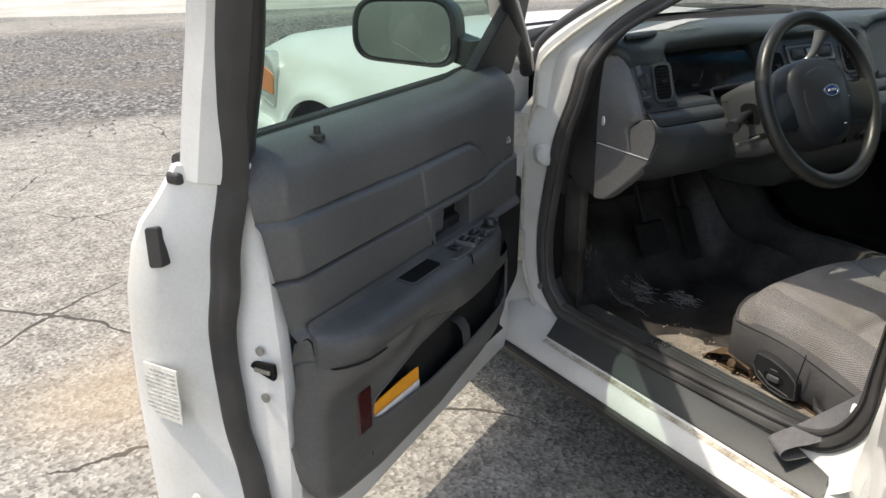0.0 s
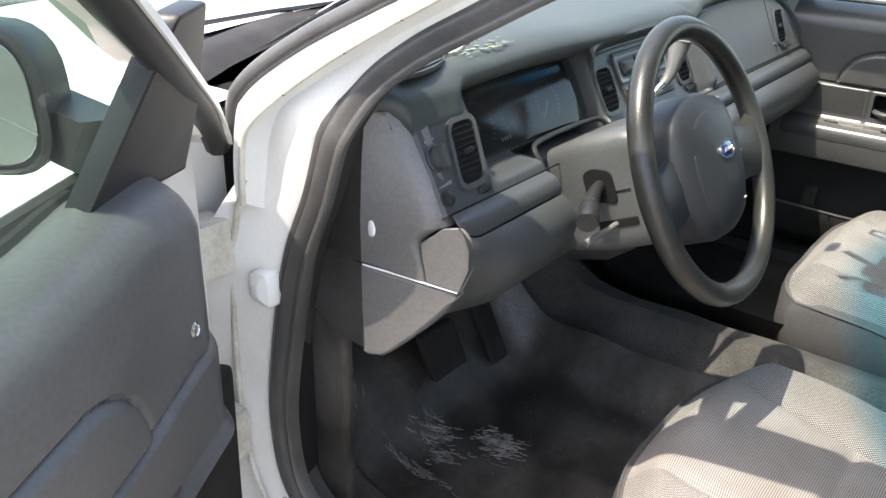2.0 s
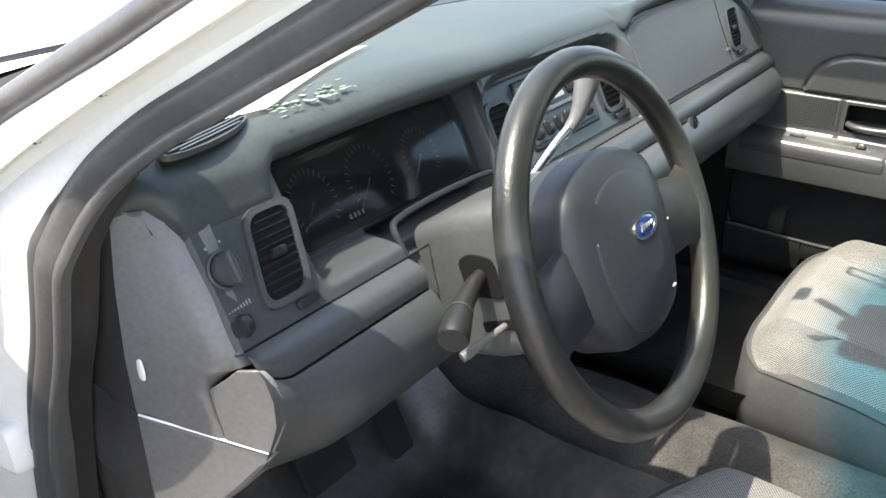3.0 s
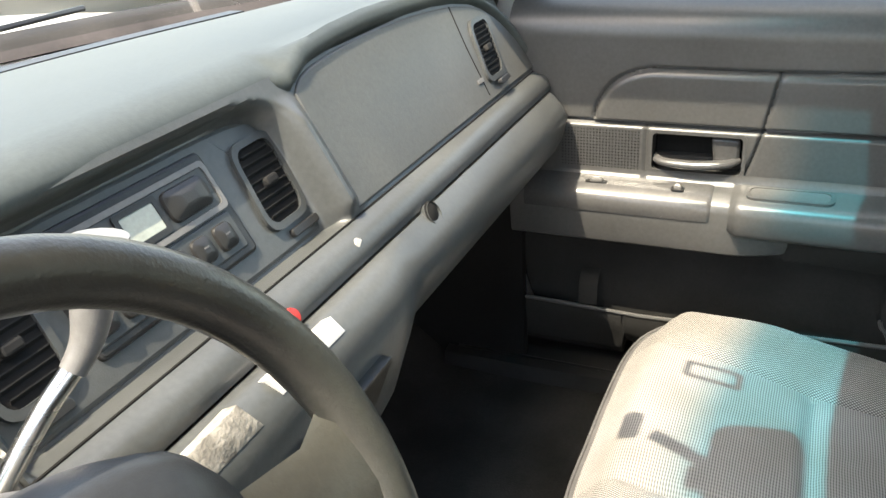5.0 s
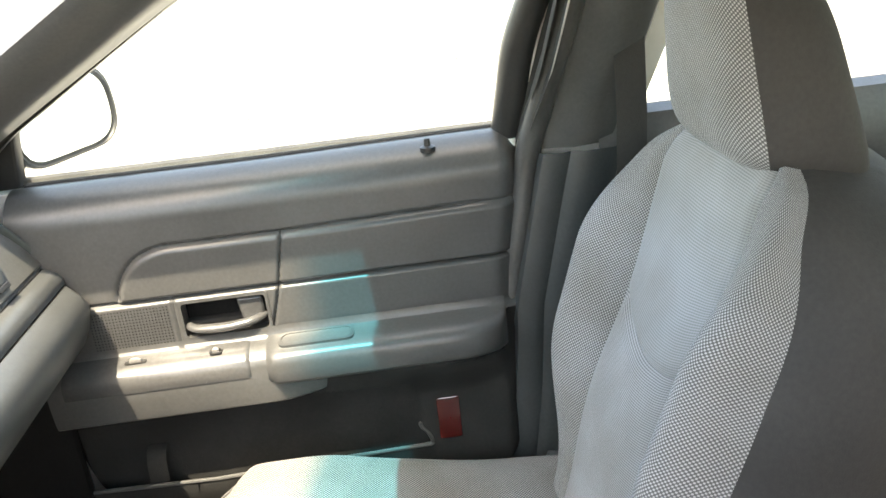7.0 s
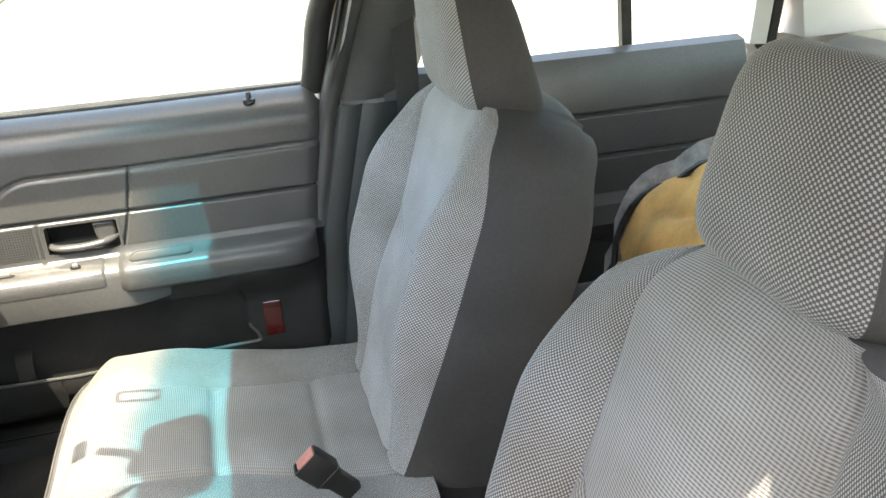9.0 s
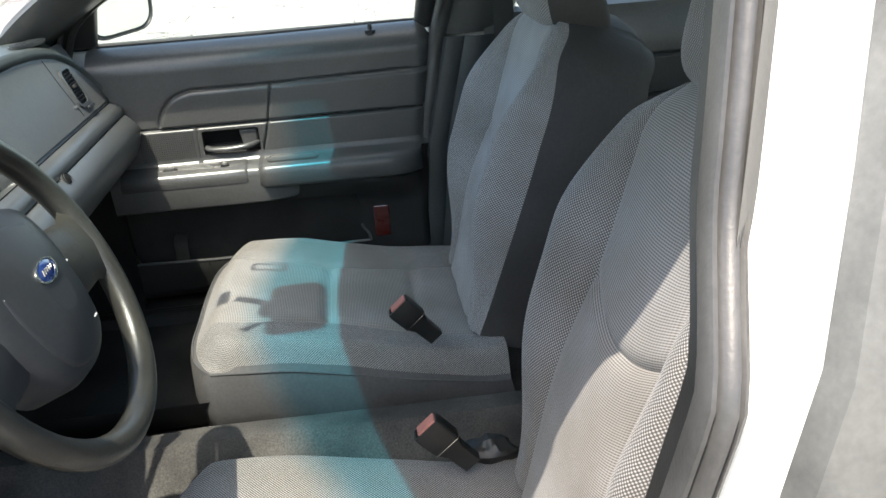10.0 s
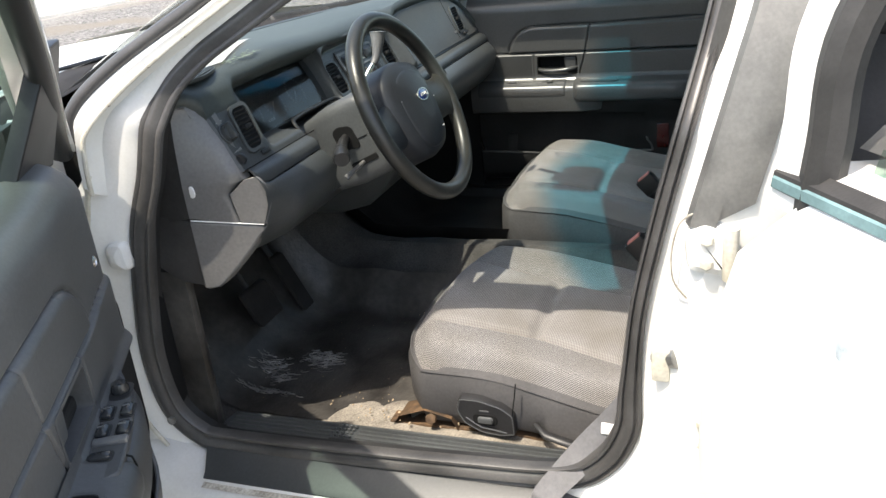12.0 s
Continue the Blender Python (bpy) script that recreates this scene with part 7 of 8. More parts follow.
part("indicator_stalk", tube([CF(-0.132, 0.010, -0.01), CF(-0.128, 0.006, 0.02), CF(-0.118, -0.003, 0.058), CF(-0.110, -0.010, 0.080), CF(-0.102, -0.017, 0.102), CF(-0.100, -0.019, 0.107)], [0.0085, 0.0095, 0.0115, 0.0145, 0.0165, 0.0145], 18), M_BLACK, col, "black turn signal stalk")
part("stalk_ring", tube([CF(-0.1155, -0.0055, 0.066), CF(-0.1145, -0.0063, 0.0685)], 0.0137, 18), M_DASH, col, "grey ring on the stalk")
part("tilt_slot", plate(rrect(-0.150, -0.085, -0.056, -0.044, 0.003), CF, -0.012, 0.002, 0.001), M_VOID, col, "dark lever slot")
part("tilt_lever", tube([CF(-0.120, -0.050, 0.0), CF(-0.130, -0.054, 0.03), CF(-0.140, -0.058, 0.052), CF(-0.143, -0.059, 0.058)], [0.004, 0.0045, 0.006, 0.0055], 12), M_GREY, col, "tilt lever")
sh = thing("gear_selector", (-0.24, -0.28, 0.87), "chrome and grey column gear selector", "gear lever")
gp = spline([(-0.300, -0.290, 0.872), (-0.275, -0.306, 0.910), (-0.247, -0.318, 0.942), (-0.224, -0.326, 0.962), (-0.214, -0.329, 0.978)], 6)
part("lever", tube(gp, 0.0062, 12), M_CHROME, sh, "worn metal lever")
part("lever_collar", tube([gp[0], gp[3]], [0.014, 0.010], 14), M_BLACK, sh, "black collar at the lever's foot")
gq = spline([(-0.229, -0.325, 0.957), (-0.217, -0.329, 0.972), (-0.206, -0.330, 0.996), (-0.197, -0.329, 1.016), (-0.1955, -0.329, 1.0215)], 4)
part("grip", tube(gq, [lerp(0.0075, 0.0180, smooth(0.0, 0.95, k / (len(gq) - 1))) if k < len(gq) - 1 else 0.011 for k in range(len(gq))], 18), M_GREY, sh, "smooth grey flared grip")

# white sheet added where direct sun bleaches a strip of the pad
pw = bmesh.new()
g = [[Vector((lerp(lerp(-0.550, -0.290, u), lerp(-0.66, -0.355, u), v), lerp(lerp(-0.160, -0.066, u), lerp(-0.140, -0.045, u), v), 0)) for v in [k / 6 for k in range(7)]] for u in [k / 14 for k in range(15)]]
for r_ in g:
    for q_ in r_:
        q_.z = pad_z(q_.x, q_.y) + 0.004 + 0.002 * noise.noise(q_ * 14)
loft(g, False, False, bm=pw)
bmesh.ops.solidify(pw, geom=pw.faces[:], thickness=0.0008)
solo("sun_strip_sheet", pw, M_PAPER, "thin white sheet added as the sunlit strip of the dashboard pad", "paper", sharp=80)


# ---- seats ----
def car_seat(cx, zoff, near, label, outer):
    seat = thing("bucket_seat", (cx, -0.75, 0.30), label, "car seat", group="front seats")
    drv = cx < 0
    L, YF, HW = 0.60, -0.455, 0.276 if drv else 0.288
    bow, bend = (0.075, 3.2) if drv else (0.055, 5)
    rim_u, rim_v = (0.98, 0.015) if drv else (0.98, 0.015)
    DOT, RIB = M_DOT, M_RIB

    def seam(v):
        return 0.56 - 0.08 * smooth(0.0, 0.5, v) + 0.12 * smooth(0.45, 1.0, v)

    def warp(u, s):
        """Columns of the grid follow the seam: the middle panel takes the inner 60 of 100."""
        a = 2 * u - 1
        b = abs(a)
        return math.copysign(b / 0.6 * s if b < 0.6 else s + (b - 0.6) / 0.4 * (1 - s), a)

    def top(u, v):
        a = warp(u, seam(v))
        y = YF - L * v - bow * abs(a) ** bend * (1 - v) ** 2
        w = HW * (1 - 0.04 * (1 - v))
        x = cx + w * a
        z = 0.520 + zoff - 0.085 * smooth(0.0, 1.0, v)
        z += 0.012 * smooth(0.50, 0.80, abs(a)) * smooth(0.02, 0.35, v)
        z -= 0.052 * min(1.0, smooth(0.84, 1.0, abs(a)) ** 2 + smooth(0.14, 0.0, v) ** 2)
        s = seam(v)
        z -= 0.011 * bump1(abs(a), s, 0.030) * smooth(0.06, 0.2, v)
        if abs(a) < s:
            z -= 0.012 * bump1(v, 0.445, 0.018) + 0.009 * bump1(v, 0.745, 0.016)
            z += 0.006 * math.sin(math.pi * min(1, max(0, v / 0.445))) * (1 - (a / s) ** 2) if v < 0.445 else 0.006 * math.sin(math.pi * min(1, (v - 0.445) / 0.30)) * (1 - (a / s) ** 2)
        z += 0.004 * noise.noise(Vector((x * 9, y * 9, cx)))
        return Vector((x, y, z))

    def key(u, v):
        if abs(2 * u - 1) > rim_u or v < rim_v:
            return "side"
        return "mid" if abs(2 * u - 1) < 0.6 else "bolster"

    q = quilt(70, 75, top, key, "arc")
    part("seat_insert", q["mid"], RIB, seat, "ribbed cloth seat centre with stains", sharp=80)
    part("seat_bolster", q["bolster"], DOT, seat, "dotted cloth seat edge", sharp=80)
    part("seat_side", q["side"], M_BOX, seat, "dark cloth along the cushion edge", sharp=80)
    # passenger's backrest and headrest use the copies with painted skylight
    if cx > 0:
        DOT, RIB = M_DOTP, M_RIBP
    # skirt
    edge = [top(0, v / 30) for v in range(30, -1, -1)] + [top(u / 30, 0) for u in range(1, 31)] + [top(1, v / 30) for v in range(1, 31)]
    cen = Vector((cx, -0.73, 0))
    rows = []
    for dz, out in ((0.0, 0.0), (-0.02, 0.007), (-0.08, 0.008), (-0.15, -0.004), (-0.20, -0.03)):
        row = []
        for p in edge:
            n_ = Vector((p.x - cen.x, p.y - cen.y, 0)).normalized()
            zz = p.z + dz
            zz = max(zz, 0.335) if dz > -0.2 else 0.325
            wr = 0.003 * noise.noise(Vector((p.x * 14, p.y * 14, zz * 10)))
            row.append(Vector((p.x, p.y, 0)) + n_ * (out + wr) + Vector((0, 0, zz)))
        rows.append(row)
    part("seat_skirt", loft(rows, False, False), M_BOX, seat, "dark cloth seat side", sharp=60)
    part("piping", tube([p + Vector((0, 0, 0.0005)) for p in edge], 0.0025, 6), M_BOX, seat, "sewn edge piping")
    part("seat_base", box(cx - 0.22, cx + 0.22, -0.93, -0.52, 0.315, 0.385, 0.02, 2), M_VOID, seat, "dark seat frame")
    # backrest
    base, upv = Vector((cx - (0.010 if drv else 0.0), -0.995, 0.462)), Vector((0, -0.30, 0.954)).normalized()
    bk = Vector((0, -upv.z, upv.y))
    H = 0.63

    def wid(w):
        round_off = (1 - (max(0.0, w - 0.6) / 0.43) ** 3.5) ** 0.4545
        return table([(0.0, 0.200), (0.15, 0.214), (0.35, 0.232), (0.6, 0.240)], w) * round_off

    def bseam(w):
        return table([(0.0, 0.130), (0.3, 0.124), (0.5, 0.128), (0.7, 0.132), (0.85, 0.138), (0.93, 0.128), (0.97, 0.112), (1.0, 0.092)], w) / wid(w)

    def front(u, v):
        a = warp(u, bseam(v))
        m_ = 0.50 + 0.07 * min(1.0, abs(2 * u - 1) / 0.6) ** 2
        w = v / 0.5 * m_ if v < 0.5 else m_ + (v - 0.5) / 0.5 * (1 - m_)
        wing = (0.044 if drv else 0.058) * smooth(0.97, 0.62, w) * smooth(0.02, 0.45, w)
        d = -wing * smooth(0.50, 0.84, abs(a))
        d += (wing + 0.016) * smooth(0.84, 1.0, abs(a)) ** 2 + 0.022 * smooth(0.86, 1.0, w) ** 2
        d -= 0.018 * bump1(w, 0.32, 0.2) * (1 - a * a)
        s = bseam(v)
        d += 0.009 * bump1(abs(a), s, 0.03)
        if abs(a) < s:
            d += 0.010 * bump1(w - 0.07 * (abs(a) / s) ** 2, 0.50, 0.014)
        d += 0.003 * noise.noise(Vector((a * 3, w * 5, cx * 7)))
        hh = H * w - 0.030 * abs(a) ** 2.0 * smooth(0.55, 1.0, w)
        return base + upv * hh + Vector((wid(w) * a, 0, 0)) + bk * d

    def bkey(u, v):
        if abs(2 * u - 1) > 0.6:
            return "edge"
        return "low" if v < 0.5 else "top"

    q = quilt(60, 60, front, bkey, "arc")
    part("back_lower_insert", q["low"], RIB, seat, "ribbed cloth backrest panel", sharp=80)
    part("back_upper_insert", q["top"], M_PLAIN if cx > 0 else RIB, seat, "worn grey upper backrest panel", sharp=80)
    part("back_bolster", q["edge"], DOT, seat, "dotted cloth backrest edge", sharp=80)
    edge = [front(0, w / 60) for w in range(61)] + [front(u / 40, 1) for u in range(1, 41)] + [front(1, w / 60) for w in range(59, -1, -1)]
    rows = []
    mid = base + upv * H * 0.45
    for d, k, kx in ((0.0, 1.0, 1.0), (0.015, 1.004, 1.05), (0.05, 1.006, 1.10), (0.09, 1.002, 1.125), (0.135, 0.99, 1.11), (0.168, 0.955, 1.05), (0.18, 0.88, 0.92)):
        rows.append([mid + Vector(((p.x - mid.x) * kx, (p.y - mid.y) * k, (p.z - mid.z) * k)) + bk * d for p in edge])
    rows.append([mid + (p - mid) * 0.02 + bk * 0.18 for p in edge])
    part("back_shell", loft(rows, False, False), M_BACKV, seat, "plain dark backrest shell", sharp=60)
    # headrest
    hb = base + upv * (H - 0.040 + (0.018 if cx < 0 else 0.0)) + bk * 0.050
    def head(u, v):
        a, b = 2 * math.pi * u, math.pi * (v - 0.5)
        ce = lambda t, e: math.copysign(abs(t) ** e, t)
        X_ = ce(math.cos(b), 0.35) * ce(math.cos(a), 0.45)
        Y_ = ce(math.cos(b), 0.35) * ce(math.sin(a), 0.55)
        Z_ = ce(math.sin(b), 0.5)
        return hb + Vector(((0.098 if drv else 0.118) * X_ * (1 - 0.17 * Z_), 0, 0)) + bk * ((0.004 if drv else -0.036) + 0.076 * Y_ * (1 - (0.08 if drv else 0.16) * Z_) - (0.018 if drv else 0.054) * Z_) + upv * ((0.092 if drv else 0.104) * Z_ + 0.094)
    q = quilt(40, 24, head, lambda u, v: "f" if 0.57 < u < 0.93 else "r", "arc")
    hr = part("headrest", q["f"], DOT, seat, "dotted cloth headrest", sharp=80)
    part("headrest_back", q["r"], M_BACKV, hr, "dark headrest backing", sharp=80)
    for sx in (-0.05, 0.05):
        part("headrest_post", tube([hb + Vector((sx, 0, 0)) - upv * 0.05, hb + Vector((sx, 0, 0)) + upv * 0.03], 0.006, 8), M_BLACK, seat)
    part("recliner_gap", box(cx + near * 0.235, cx + near * 0.262, -1.0, -0.90, 0.36, 0.44, 0.012, 2), M_BACKV, seat)
    return seat


dseat = car_seat(-0.374, -0.02, -1, "grey cloth driver's seat with stained cushion", -1)
car_seat(0.415, 0.012, -1, "grey cloth passenger seat in patchy sunlight", 1)
# power switch and slide lever on the driver's seat
SF = lambda a, b, d: Vector((-0.664 - d, a, b))
bez = [(p.x, p.y) for p in fillet([(-0.603, 0.385), (-0.611, 0.413), (-0.650, 0.4125), (-0.692, 0.401), (-0.715, 0.384), (-0.717, 0.342), (-0.690, 0.336), (-0.650, 0.340), (-0.616, 0.358)], 0.007)]
part("switch_bezel", plate(bez, SF, -0.02, 0.004, 0.003), M_BOXP, dseat, "dark seat switch bezel")
part("bezel_rim", tube([SF(a, b, 0.0035) for a, b in shrink(bez, 0.003)], 0.0012, 6, True), M_COLUMN, dseat, "raised rim round the seat switch")
part("bezel_groove", tube([SF(-0.622, 0.372, 0.004), SF(-0.65, 0.354, 0.0045), SF(-0.70, 0.346, 0.004)], 0.0016, 6), M_COLUMN, dseat)
part("switch_cup", plate(rrect(-0.684, -0.636, 0.360, 0.382, 0.010), SF, 0.002, 0.0052, 0.0008), M_VOID, dseat)
part("seat_switch", plate(rrect(-0.676, -0.646, 0.364, 0.378, 0.006), SF, 0.004, 0.010, 0.003), M_COLUMN, dseat, "seat adjuster switch")
part("print_bar", plate(rrect(-0.668, -0.650, 0.388, 0.391, 0.0005), SF, 0.0038, 0.0046, 0.0001), M_FAINT, dseat)
part("skirt_seam", tube([(-0.6625, -0.722, 0.452), (-0.6665, -0.719, 0.425), (-0.6665, -0.712, 0.385), (-0.661, -0.706, 0.345)], 0.0012, 6), M_VOID, dseat, "sewn seam in the seat side")
part("slide_lever", tube([(-0.664, -0.755, 0.370), (-0.688, -0.78, 0.366), (-0.692, -0.84, 0.352), (-0.676, -0.90, 0.34)], [0.006, 0.010, 0.010, 0.006], 10, flat=0.6), M_BLACK, dseat, "glossy black lever")
# seat foot, rusty
ft = thing("seat_mount", (-0.60, -0.50, 0.305), "rusty steel seat mounting bracket on the floor", "bracket")
part("bracket", loft([[Vector((x, y, z)) for y, z in ((-0.455, 0.315), (-0.475, 0.345), (-0.53, 0.365), (-0.585, 0.352), (-0.60, 0.318))] for x in (-0.652, -0.642, -0.600)], False, False), M_RUST, ft, "rusty bracket")
part("mount_bolt", lathe([(0.011, 0), (0.011, 0.010), (0.0, 0.012)], Matrix.Translation((-0.650, -0.545, 0.347)) @ pose(0, 0, 0, 0, -60, 0), 6), M_RUST, ft)
part("seat_rail", box(-0.645, -0.605, -0.90, -0.45, 0.303, 0.327, 0.004), M_RUST, ft)


def buckle(x, y, z, tilt, label):
    b = thing("belt_buckle", (x, y, z - 0.10), label, "seat belt buckle", group="belt buckles")
    m = Matrix.Translation((x, y, z)) @ pose(0, 0, 0, tilt, 0, 0) @ Matrix.Scale(0.86, 4)
    f = lambda a, c, d: m @ Vector((a, c, d))
    part("buckle_body", loft([[f(p.x * s, p.y * s2, h) for p in rrect(-0.016, 0.016, -0.028, 0.028, 0.006, 3)] for s, s2, h in ((0.72, 0.62, -0.115), (0.75, 0.66, -0.07), (0.98, 0.98, -0.05), (1, 1, -0.01), (0.93, 0.96, 0.0))]), M_BLACK, b, "black buckle sleeve", sharp=45)
    part("release_button", plate(rrect(-0.012, 0.012, -0.023, 0.016, 0.003), f, -0.004, 0.0035, 0.001), M_PINK, b, "faded red release button")
    part("buckle_seam", loft([[f(p.x * 1.01, p.y * 1.01, h) for p in rrect(-0.016, 0.016, -0.028, 0.028, 0.006, 3)] for h in (-0.052, -0.0505)], True, False), M_CHROME, b)
    part("belt_slot", plate(rrect(-0.010, 0.010, 0.018, 0.0225, 0.001), f, -0.004, 0.0012, 0.0003), M_VOID, b)
    return b


buckle(0.158, -0.856, 0.572, -42, "black buckle with a faded red button by the passenger seat")
buckle(-0.178, -0.872, 0.540, -42, "black buckle with a faded red button by the driver's seat")
# armrest blocks between the seats' inner sides
for x in (-0.12,):
    t_ = thing("belt_boot", (x, -0.93, 0.36), "crumpled black plastic boot at the seat's inner corner", "seat trim", group="belt boots")
    def crumple(u, v):
        a, b = 2 * math.pi * u, math.pi * (v - 0.5)
        q_ = Vector((0.030 * math.cos(b) * math.cos(a), 0.052 * math.cos(b) * math.sin(a), 0.032 * math.sin(b)))
        return Vector((x, -0.972, 0.437)) + q_ * 0.85 * (1 + 0.35 * noise.noise(q_ * 45))

    part("boot", quilt(22, 12, crumple, lambda u, v: "b")["b"], M_BLACK, t_, sharp=35)

# lap belt across the driver's sill
belt = thing("seat_belt", (-0.76, -0.86, 0.35), "grey seat belt lying across the sill", "seat belt")
bp = spline([(-0.748, -1.0, 0.60), (-0.762, -0.955, 0.525), (-0.772, -0.915, 0.468), (-0.786, -0.872, 0.418), (-0.812, -0.840, 0.386), (-0.838, -0.822, 0.374), (-0.855, -0.814, 0.366), (-0.858, -0.813, 0.355), (-0.846, -0.820, 0.347), (-0.815, -0.836, 0.352)], 6)
rows = []
for i, p in enumerate(bp):
    t = i / (len(bp) - 1)
    wv = Vector((0.30, 0.55, 0.80)).lerp(Vector((0.50, 1.0, 0.05)), smooth(0.15, 0.60, t)).normalized() * 0.025
    nn = Vector((-0.8, 0.1, 0.5)).normalized() * 0.0009
    rows.append([p - wv - nn, p + wv - nn, p + wv + nn, p - wv + nn])
part("webbing", loft(rows), M_WEB, belt, "folded grey webbing")
part("belt_stop", plate(rrect(-0.012, 0.012, -0.008, 0.008, 0.002), lambda a, b, d: Vector((-0.7725 + b * 0.3 - d, -0.907 + a, 0.458 + b)), 0.0, 0.006, 0.001), M_PAPER, belt, "white plastic stop")
part("tongue", box(-0.80, -0.755, -0.83, -0.80, 0.352, 0.360, 0.003), M_BLACK, belt)
# passenger belt anchor beside the seat
ba = thing("belt_anchor", (0.705, -1.03, 0.36), "folded grey belt webbing at the passenger seat's corner", "seat belt")
part("anchor_webbing", loft([[Vector((x + o, y, z)) for y, z in ((-0.992, 0.390), (-1.012, 0.436), (-1.042, 0.431), (-1.066, 0.352))] for x, o in ((0.700, 0.0), (0.703, 0.0), (0.712, 0.004))]), M_WEB, ba, "folded grey webbing", sharp=30)
part("anchor_bolt", lathe([(0.006, 0), (0.005, 0.003), (0.0, 0.004)], Matrix.Translation((0.700, -1.038, 0.418)) @ pose(0, 0, 0, 0, -90, 0), 10), M_CHROME, ba)

# ---- floor things ----
plate_t = thing("sill_plate", (-0.77, -0.5, 0.34), "black ribbed plastic sill plate, scuffed", "sill plate")
rows = []
for y in [lerp(-0.135, -0.90, k / 12) for k in range(13)]:
    rows.append([Vector((-0.690, y, 0.315)), Vector((-0.698, y, 0.347)), Vector((-0.735, y, 0.352)), Vector((-0.795, y, 0.350)), Vector((-0.812, y, 0.342)), Vector((-0.858, y - 0.02, 0.318)), Vector((-0.866, y - 0.02, 0.311)), Vector((-0.866, y - 0.02, 0.305))])
part("plate", loft(rows, False, False), M_DASH, plate_t, "dark plate with a sloping outer lip", sharp=25)
# ribs and studs lighter than the plate: sun highlights put into their colour
for k in range(7):
    x = -0.712 - k * 0.012
    part("rib", loft([[Vector((x + a, y, 0.351 + b)) for a, b in ((-0.0032, 0), (-0.0018, 0.0045), (0.0018, 0.0045), (0.0032, 0))] for y in (-0.15, -0.375)]), M_DASHP, plate_t)
    part("rib", loft([[Vector((x + a, y, 0.351 + b)) for a, b in ((-0.0032, 0), (-0.0018, 0.0045), (0.0018, 0.0045), (0.0032, 0))] for y in (-0.425, -0.885)]), M_DASHP, plate_t)
for k in range(16):
    part("stud", box(-0.715 - (k % 4) * 0.011, -0.711 - (k % 4) * 0.011, -0.385 - (k // 4) * 0.010, -0.379 - (k // 4) * 0.010, 0.3515, 0.3565, 0.0008, 1), M_DASHP, plate_t)
# rubber mat with grime
def mat_z(x, y):
    return 0.318 + 0.25 * smooth(-0.12, 0.18, y) + 0.10 * smooth(-0.20, -0.10, x) + 0.007 * noise.noise(Vector((x * 7, y * 7, 2))) + 0.004 * noise.noise(Vector((x * 22, y * 22, 5)))


rows = []
for i in range(41):
    y = lerp(0.10, -0.50, i / 40)
    row = []
    for j in range(31):
        x = lerp(-0.655, -0.12, j / 30)
        row.append(Vector((x, y, mat_z(x, y))))
    rows.append(row)
solo("floor_mat", loft(rows, False, False), M_MAT, "dirty black rubber floor mat with scuffed shine", "floor mat", sharp=80)
# passenger floor: darker than the driver's, footwell shade put into its colour
pr = []
for y in [lerp(0.10, -0.9, k / 10) for k in range(11)]:
    pr.append([Vector((x, y, 0.318 + 0.25 * smooth(-0.12, 0.18, y) + 0.12 * smooth(0.22, 0.12, x) + 0.004 * noise.noise(Vector((x * 9, y * 9, 8))))) for x in [lerp(0.14, 0.72, j / 12) for j in range(13)]])
solo("passenger_mat", loft(pr, False, False), M_FOOT, "black rubber floor covering on the passenger side, footwell shade in its colour", "floor mat", sharp=80)
sd = []
for i in range(17):
    y = lerp(-0.24, -0.92, i / 16)
    sd.append([Vector((x, y + 0.03 * noise.noise(Vector((x * 20, i, 0))), 0.324 + 0.012 * noise.noise(Vector((x * 14, y * 14, 4))) - 0.03 * smooth(-0.36, -0.22, y) - 0.02 * smooth(-0.60, -0.52, x))) for x in [lerp(-0.69, -0.56, j / 8) for j in range(9)]])
solo("sandy_carpet", loft(sd, False, False), M_SAND, "sandy worn carpet strip beside the seat", "carpet", sharp=80)
# debris
db = bmesh.new()
rd = random.Random(12)
for i in range(100):
    if i < 50:
        x, y, z = rd.uniform(-0.66, -0.56), rd.uniform(-0.30, -0.62), 0.334
    else:
        x, y, z = rd.uniform(-0.62, -0.18), rd.uniform(-0.05, -0.45), 0.325
    own = bmesh.new()
    bmesh.ops.create_icosphere(own, subdivisions=1, radius=1)
    r = rd.uniform(0.0010, 0.0030) if i < 50 else rd.uniform(0.0005, 0.0014)
    own.transform(Matrix.Translation((x, y, z)) @ Matrix.Diagonal((r * rd.uniform(0.7, 2), r, r * 0.6, 1)))
    merge(db, own)
solo("floor_grit", db, mat("tan_grit", (0.26, 0.20, 0.13), 0.9, vary=0.4, vscale=60), "tan crumbs and grit on the floor", "debris", kind="stuff")
# pale flakes on the mat, painted as its glossy streaked reflections
M_SHEEN = mat("pale_mat_sheen", (0.115, 0.108, 0.098), 0.45, vary=0.5, vscale=50)


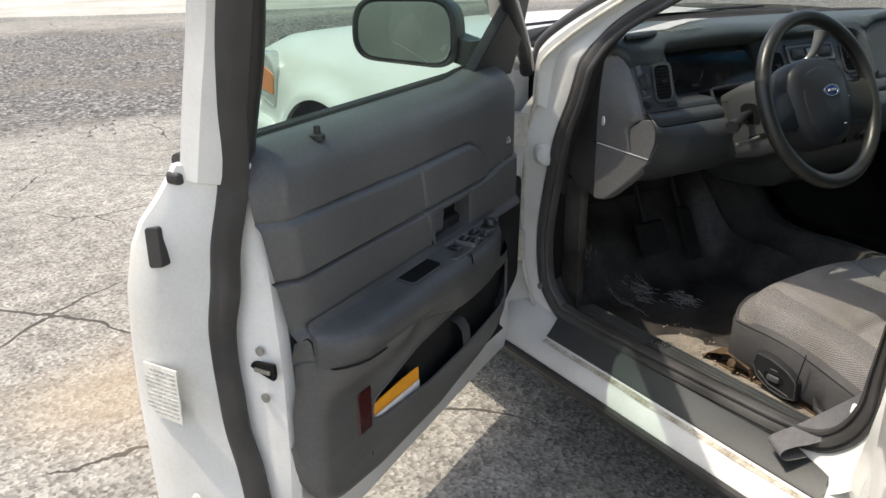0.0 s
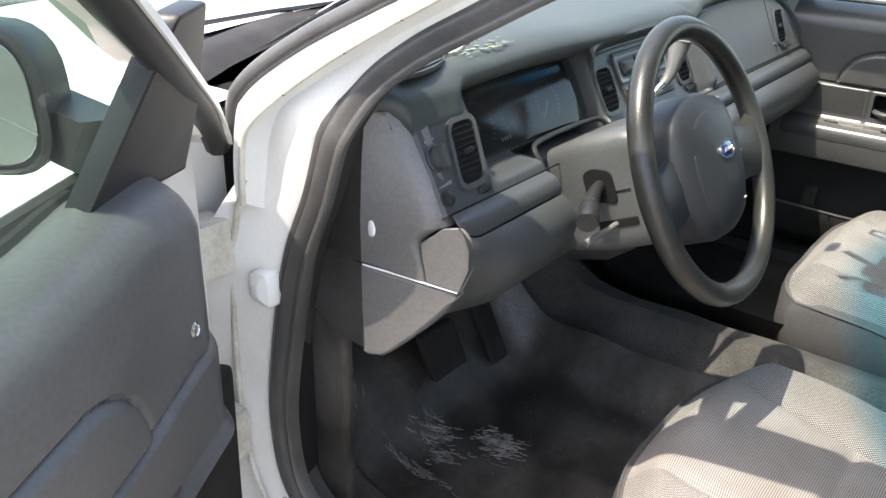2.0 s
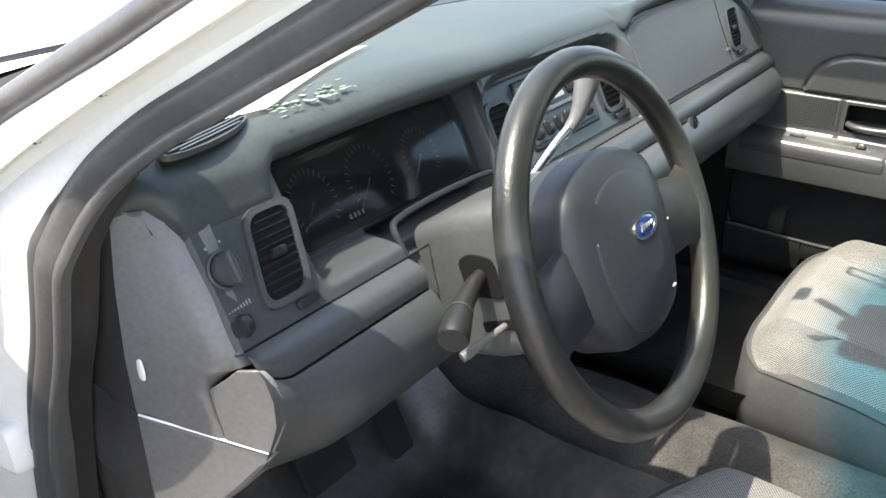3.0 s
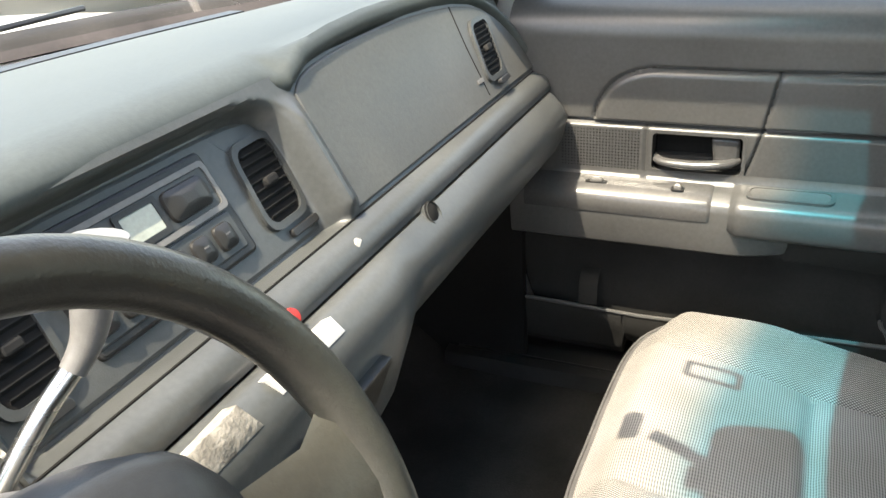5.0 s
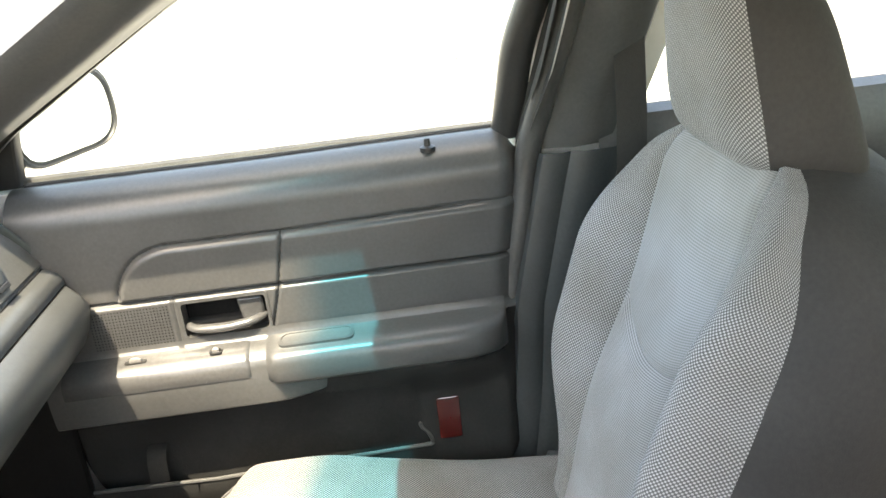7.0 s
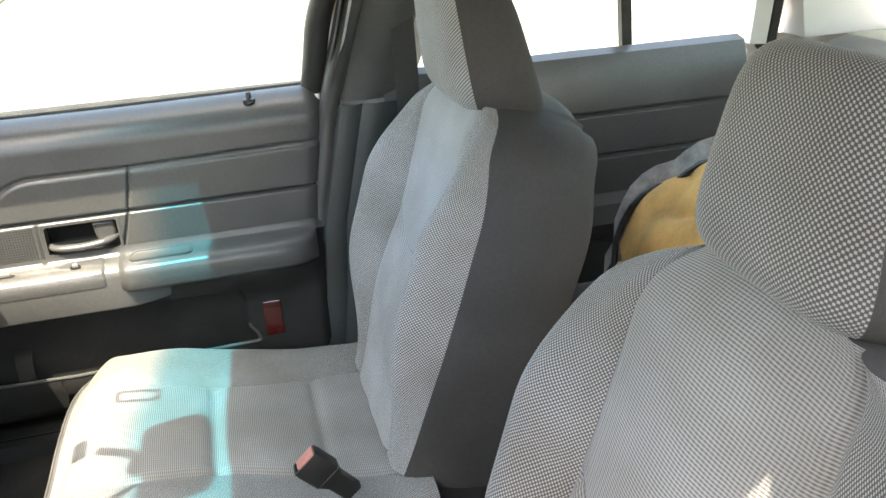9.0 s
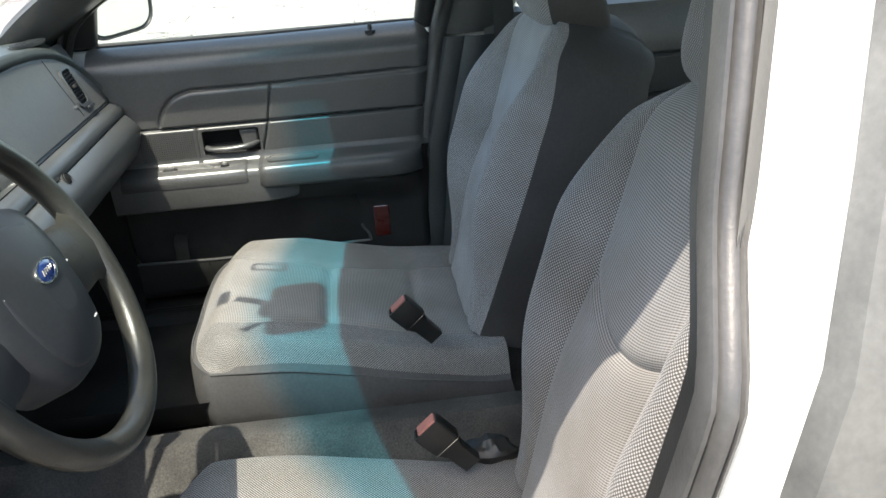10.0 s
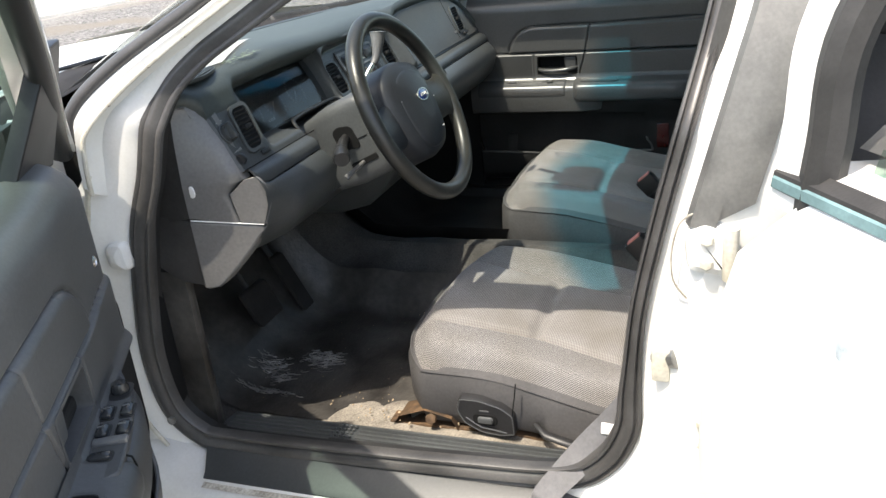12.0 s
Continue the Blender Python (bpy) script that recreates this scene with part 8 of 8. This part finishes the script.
for k, (cx, cy, a, b, n, turn) in enumerate(((-0.435, -0.20, 0.030, 0.036, 190, 104), (-0.485, -0.085, 0.030, 0.026, 120, 120), (-0.578, -0.125, 0.010, 0.040, 130, 85), (-0.60, 0.02, 0.022, 0.020, 70, 60), (-0.52, -0.13, 0.022, 0.022, 70, 100))):
    sc = bmesh.new()
    rq = random.Random(20 + k)
    for i in range(n):
        x, y = cx + rq.gauss(0, a * 0.6), cy + rq.gauss(0, b * 0.6)
        long, thin = rq.uniform(0.002, 0.011), rq.uniform(0.0005, 0.0016) * (1 if i % 4 else 3.0)
        th = radians(turn + rq.gauss(0, 14))
        dx, dy = math.cos(th), math.sin(th)
        pts = []
        for t in (-1, -0.4, 0.3, 1):
            px, py = x + dx * long * t + 0.002 * t * t * dy, y + dy * long * t
            w = thin * (1.0 - 0.75 * t * t)
            pts.append([Vector((px + dy * w * e, py - dx * w * e, mat_z(px, py) + h)) for e, h in ((-1, -0.001), (0, 0.0012), (1, -0.001))])
        loft(pts, False, False, sc)
    solo("sheen_streaks", sc, M_SHEEN, "pale streaks painted as glossy reflections on the mat", "dirt", group="mud scrapes", kind="stuff")
# pedals; the pads' near black carries the footwell's shade
for x, y, z, w, h, nm in ((-0.40, -0.03, 0.44, 0.05, 0.04, "brake_pedal"), (-0.24, -0.02, 0.42, 0.025, 0.07, "accelerator_pedal")):
    pd = thing(nm, (x, y, z - 0.05), "black rubber " + nm.replace("_", " "), "pedal")
    part("pad", plate(rrect(x - w, x + w, z - h, z + h, 0.008), lambda a, b, d: Vector((a, y - d + 0.5 * (b - z), b)), 0, 0.012, 0.003), M_FOOT, pd)
    part("arm", tube([(x, y + 0.01, z), (x, y + 0.07, z + 0.12), (x, 0.10, z + 0.25)], 0.008, 8), M_BLACK, pd)
solo("kick_panel", box(-0.745, -0.72, -0.12, 0.16, 0.32, 0.68, 0.01), M_MAT, "dark kick panel by the driver's feet", "car trim")
# matt black here paints the deep shade of the passenger footwell
solo("kick_panel", box(0.72, 0.745, -0.25, 0.16, 0.32, 0.70, 0.01), M_VOID, "kick panel by the passenger's feet, footwell shade in its black", "car trim")

# ---- rear seat and bag ----
rb = thing("rear_bench", (0, -1.75, 0.30), "black vinyl rear bench seat", "car seat")
part("bench_cushion", box(-0.66, 0.66, -1.93, -1.45, 0.30, 0.53, 0.05, 4), M_SKIRT, rb)
part("bench_back", loft([[Vector((x, y, z)) for x in (-0.66, 0, 0.66)] for y, z in ((-1.86, 0.50), (-1.95, 0.75), (-2.05, 0.98), (-2.15, 1.0), (-2.4, 0.99))], False, False), M_SKIRT, rb)
M_ZIP = mat("pale_grey_zip_tape", (0.30, 0.30, 0.29), 0.8, vary=0.2, vscale=40.0, bump=0.8, bscale=300)
bag = thing("tool_bag", (0.19, -1.62, 0.53), "tan orange canvas bag with grey zip edging on the rear seat", "bag")


def bag_f(u, v):
    a, b = 2 * math.pi * u, math.pi * (v - 0.5)
    ce = lambda t, e: math.copysign(abs(t) ** e, t)
    x = 0.30 * ce(math.cos(b), 0.9) * ce(math.cos(a), 0.7)
    y = 0.14 * ce(math.cos(b), 0.6) * ce(math.sin(a), 0.7)
    z = 0.205 * ce(math.sin(b), 0.9)
    n_ = 0.012 * noise.noise(Vector((x * 7, y * 7, z * 7))) - 0.010 * (1 - abs(noise.noise(Vector((x * 7 + z * 5, y * 6, z * 8 + 3))))) ** 6
    n_ -= 0.007 * bump1(v, 0.46 - 0.5 * (u - 0.2) ** 2, 0.014) + 0.010 * smooth(0.40, 0.30, v)
    return Vector((0.19 + x + n_, -1.60 + y + 0.10 * (z / 0.2) * -1 + n_, 0.715 + z + n_))


q = quilt(150, 100, bag_f, lambda u, v: "body")
part("bag_body", q["body"], M_BAG, bag, "crumpled tan orange canvas", sharp=80)
band = [bag_f(0.098, t / 24) for t in range(9, 24)]
part("zip_edge", loft([[p + Vector((0.004, 0.012, -0.012)), p + Vector((0.030, 0.004, 0.020)), p + Vector((0.022, -0.012, 0.018)), p + Vector((-0.010, -0.002, -0.014))] for p in band]), M_ZIP, bag, "pale grey zip edging")
part("zip_cord", tube([p + Vector((0.002, 0.014, -0.012)) for p in band], 0.006, 6), M_BLACK, bag, "dark cord along the zip")
part("hem", tube(spline([bag_f(0.130, 0.42) + Vector((0.006, 0.004, 0)), bag_f(0.148, 0.378), bag_f(0.185, 0.351), bag_f(0.216, 0.344), bag_f(0.25, 0.365), bag_f(0.30, 0.36)], 5), 0.010, 8), M_BLACK, bag, "black hem")
part("bag_base", box(0.03, 0.39, -1.66, -1.42, 0.528, 0.57, 0.02, 3), M_BLACK, bag, "black bag base")
part("bag_strap", tube([bag_f(0.66, t / 12) + Vector((0, 0.006, 0)) for t in range(1, 12)], 0.006, 6), M_BAG, bag)

sp2 = thing("sill_plate", (0.76, -0.5, 0.34), "black plastic sill plate by the passenger door", "sill plate")
part("plate", loft([[Vector((x, y, z)) for x, z in ((0.690, 0.315), (0.698, 0.345), (0.735, 0.350), (0.79, 0.348), (0.80, 0.342))] for y in (-0.10, -0.5, -0.92)], False, False), M_BLACK, sp2, sharp=25)
part("rib", tube([(0.72, -0.12, 0.349), (0.72, -0.90, 0.349)], 0.003, 6), M_BLACK, sp2)
